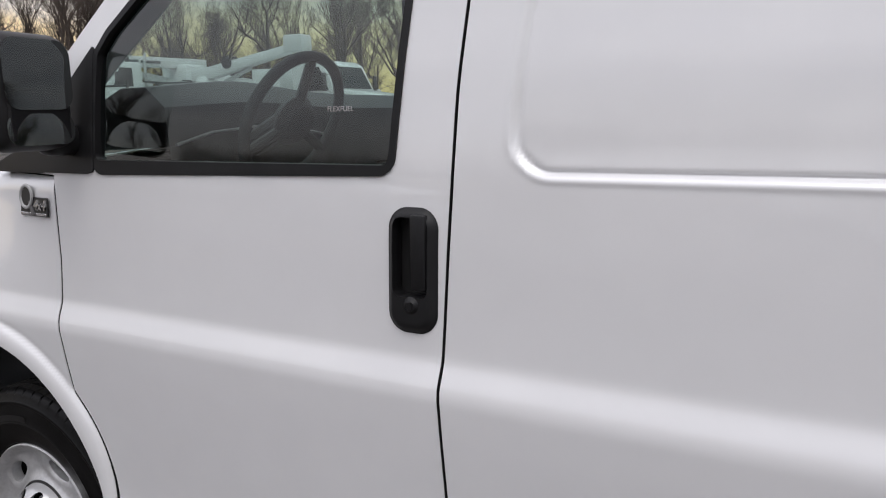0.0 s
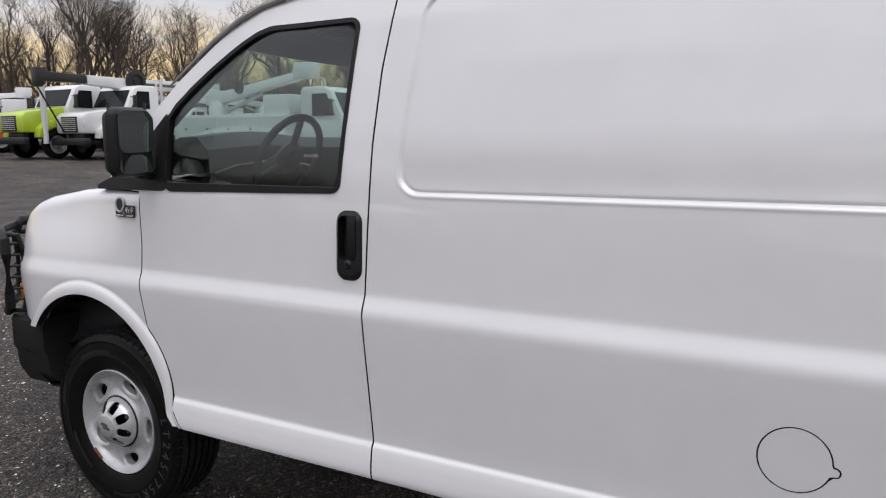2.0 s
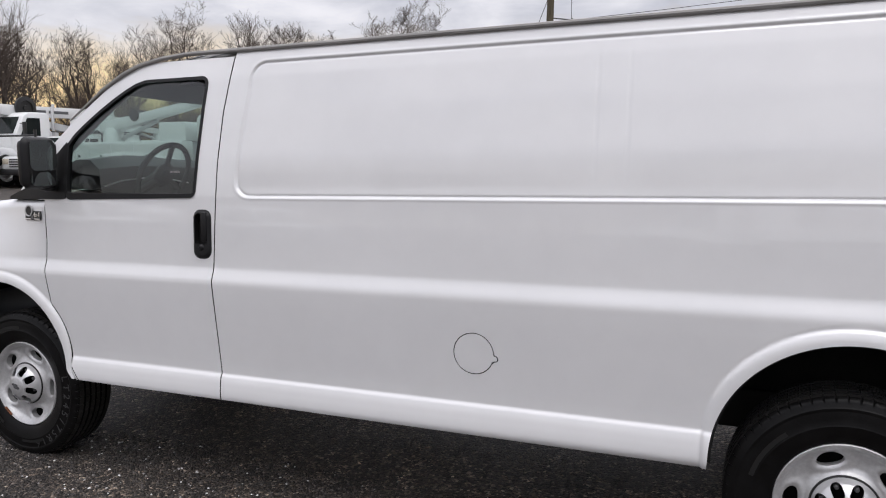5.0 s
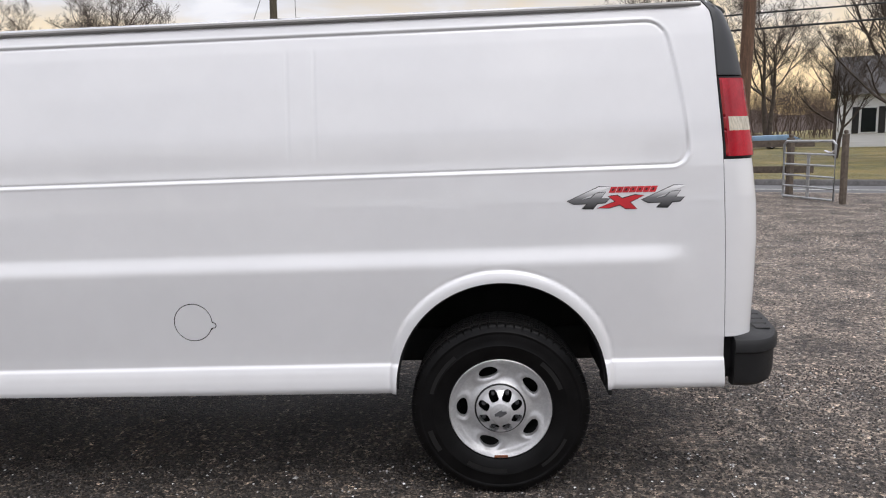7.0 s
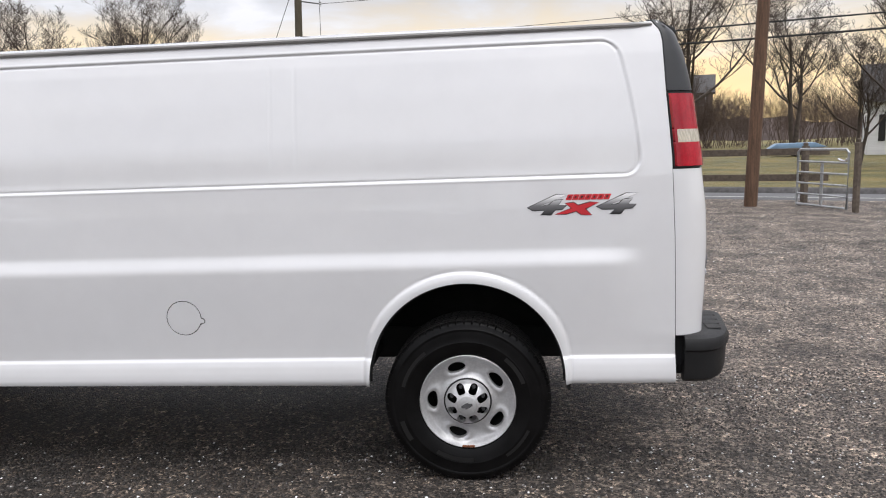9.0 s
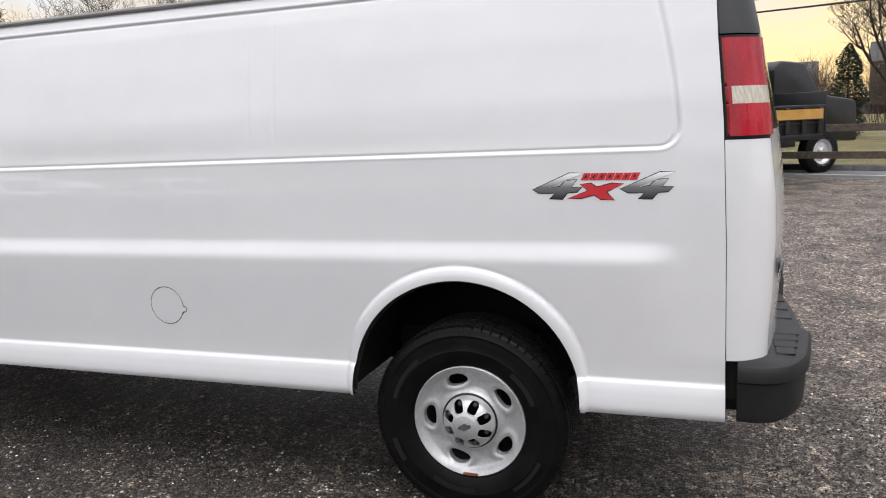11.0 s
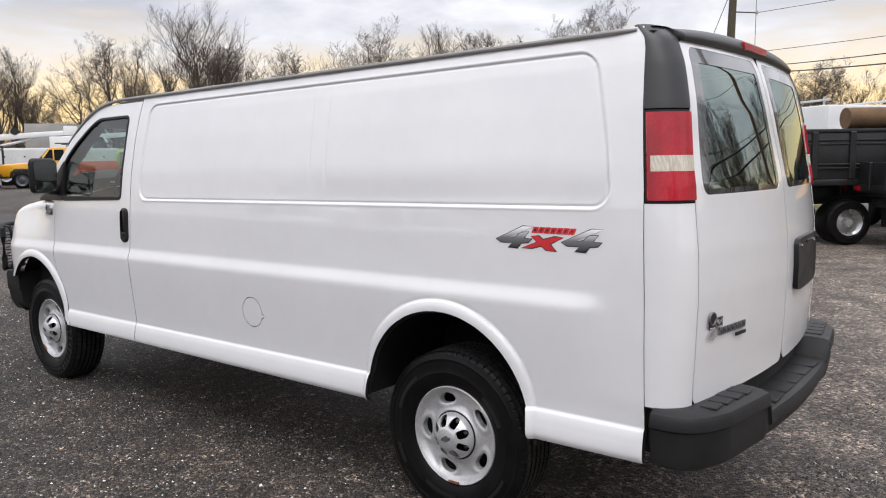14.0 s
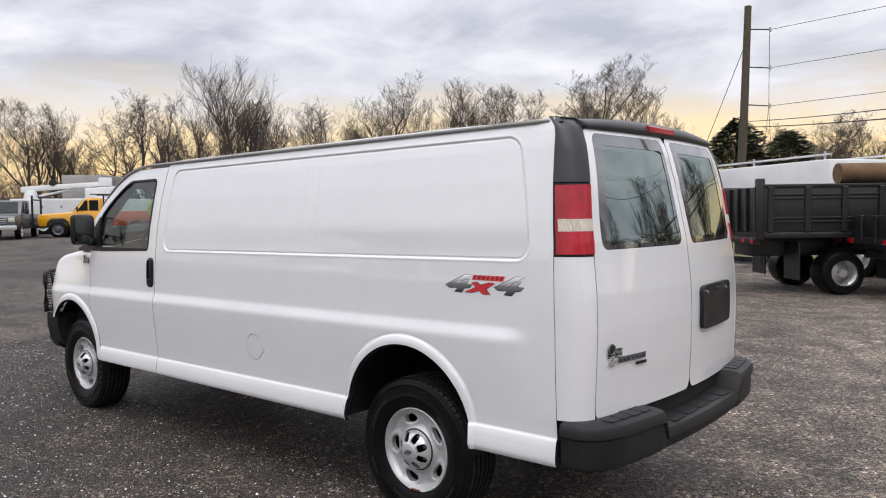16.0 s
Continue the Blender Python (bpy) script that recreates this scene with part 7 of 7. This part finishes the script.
# ---- houses beyond the road ----
def house(name, label, m, L, W, h, rh, chim=True, mats=(M_HOUSE, M_ROOF)):
    t = thing(name, label, "house", m)
    part("wall", boxbm((0, 0, 0), (L, W, h), 0.02, 1), mats[0], t)
    part("roof", (lambda bm: (extrude_poly(bm, [(-0.4, h - 0.05), (W / 2, h + rh), (W + 0.4, h - 0.05), (W / 2, h + rh - 0.25)], L + 0.6, Matrix.Translation((-0.3, 0, 0)) @ Matrix(((0, 0, 1, 0), (1, 0, 0, 0), (0, 1, 0, 0), (0, 0, 0, 1)))), bm)[1])(bmesh.new()), mats[1], t)
    part("gable", extrude_poly(bmesh.new(), [(0, h), (W / 2, h + rh - 0.2), (W, h)], L, Matrix(((0, 0, 1, 0), (1, 0, 0, 0), (0, 1, 0, 0), (0, 0, 0, 1)))), mats[0], t)
    n = max(2, int(L / 2.4))
    for fl in range(2 if h > 4 else 1):
        for k in range(n):
            x = L * (k + 0.5) / n
            w = part("window", boxbm((x - 0.42, -0.04, 0.9 + 2.7 * fl), (x + 0.42, 0.02, 2.3 + 2.7 * fl), 0.01, 1), M_TWHITE, t)
            part("pane", boxbm((x - 0.35, -0.05, 0.97 + 2.7 * fl), (x + 0.35, -0.035, 2.23 + 2.7 * fl), 0.0), M_TGLASS, w)
            for s in (-1, 1):
                part("shutter", boxbm((x + s * 0.62 - 0.16, -0.05, 0.9 + 2.7 * fl), (x + s * 0.62 + 0.16, 0.0, 2.3 + 2.7 * fl), 0.01, 1), M_BLACKP, w)
        for k in range(2):
            y = W * (k + 0.5) / 2
            w = part("window", boxbm((-0.04, y - 0.42, 0.9 + 2.7 * fl), (0.02, y + 0.42, 2.3 + 2.7 * fl), 0.01, 1), M_TWHITE, t)
            part("pane", boxbm((-0.05, y - 0.35, 0.97 + 2.7 * fl), (-0.035, y + 0.35, 2.23 + 2.7 * fl), 0.0), M_TGLASS, w)
    if chim:
        part("chimney", boxbm((L * 0.3, W / 2 - 0.5, h), (L * 0.3 + 1.1, W / 2 + 0.5, h + rh + 1.4), 0.03, 1), M_BRICK, t)
    return t


house("house", "white two-storey house with dark shutters and a brick chimney", pose(21.3, 38.2, -0.2, 0, 0, -22), 13, 8, 3.0, 2.2)
house("house", "distant grey house behind the bare trees", pose(22.8, 107.0, 1.2, 0, 0, -15), 8, 6, 5.4, 2.6, False, (M_POST, M_ROOF))
house("house", "distant grey house beyond the woods", pose(-14, 86, 0.0, 0, 0, 10), 12, 8, 3.4, 2.8, False, (M_BOXGREY, M_ROOF))
house("house", "distant brown-roofed house beyond the road", pose(3, 80, 0.0, 0, 0, -8), 10, 8, 3.2, 2.6, False, (M_BOXGREY, M_ROOF))
car = thing("covered_trailer", "low trailer under a pale blue cover across the lawn", "trailer", pose(17.75, 38.6, ground_z(17.75, 38.6) - 0.02, 0, 0, -12) @ Matrix.Scale(0.58, 4))
part("cover", prof([(-2.4, 0.75), (-1.7, 1.22), (1.6, 1.28), (2.6, 0.85)], -1.1, 1.1, 0.05), M_BLUE, car)
part("body", boxbm((-2.2, -1.0, 0.35), (2.4, 1.0, 0.78), 0.05), M_BLACKP, car)
for s in (-1, 1):
    truck_wheel(car, 0.0, s * 0.95, 0.33, 0.2)

# ---- loose gravel near the van ----
M_STONE = bpy.data.materials.new("loose_stone")
M_STONE.use_nodes = True
_n, _l = M_STONE.node_tree.nodes, M_STONE.node_tree.links
_g = _n.new("ShaderNodeNewGeometry")
_r = _n.new("ShaderNodeValToRGB")
for e, (pos, col) in zip((_r.color_ramp.elements[0], _r.color_ramp.elements[1], _r.color_ramp.elements.new(0.7), _r.color_ramp.elements.new(0.93)), ((0.0, 0.014), (1.0, 0.25), (0.62, 0.064), (0.94, 0.135))):
    e.position, e.color = pos, (col, col * 0.885, col * 0.81, 1)
_l.new(_g.outputs["Random Per Island"], _r.inputs[0])
_l.new(_r.outputs[0], _n["Principled BSDF"].inputs["Base Color"])
_n["Principled BSDF"].inputs["Roughness"].default_value = 0.75
rnd = random.Random(11)
gv, gf = [], []
faces8 = ((0, 2, 4), (2, 1, 4), (1, 3, 4), (3, 0, 4), (2, 0, 5), (1, 2, 5), (3, 1, 5), (0, 3, 5))
for k in range(150000):
    if k < 100000:
        x, y = rnd.uniform(-6.0, 6.5), rnd.uniform(-3.4, 0.8)
    else:
        x, y = rnd.uniform(2.0, 12.0), rnd.uniform(-4.0, 12.0)
    if -2.9 < x < 3.1 and -0.5 < y:
        continue
    s = rnd.uniform(0.0035, 0.0082) * (1.6 if rnd.random() < 0.06 else 1.0)
    z = lot_place(x, y)[2] + s * 0.25
    o = len(gv)
    c, sn = math.cos(k), math.sin(k)
    for a, b, h in ((1, 0, 0), (-1, 0, 0), (0, 1, 0), (0, -1, 0), (0, 0, 0.7), (0, 0, -0.7)):
        q = s * rnd.uniform(0.7, 1.3)
        gv.append((x + (a * c - b * sn) * q, y + (a * sn + b * c) * q, z + h * q))
    gf.extend(tuple(i + o for i in f) for f in faces8)
me = bpy.data.meshes.new("gravel")
me.from_pydata(gv, [], gf)
me.materials.append(M_STONE)
tagged(new("gravel", me), "loose dark and pale stones scattered over the lot", "gravel", kind="stuff")
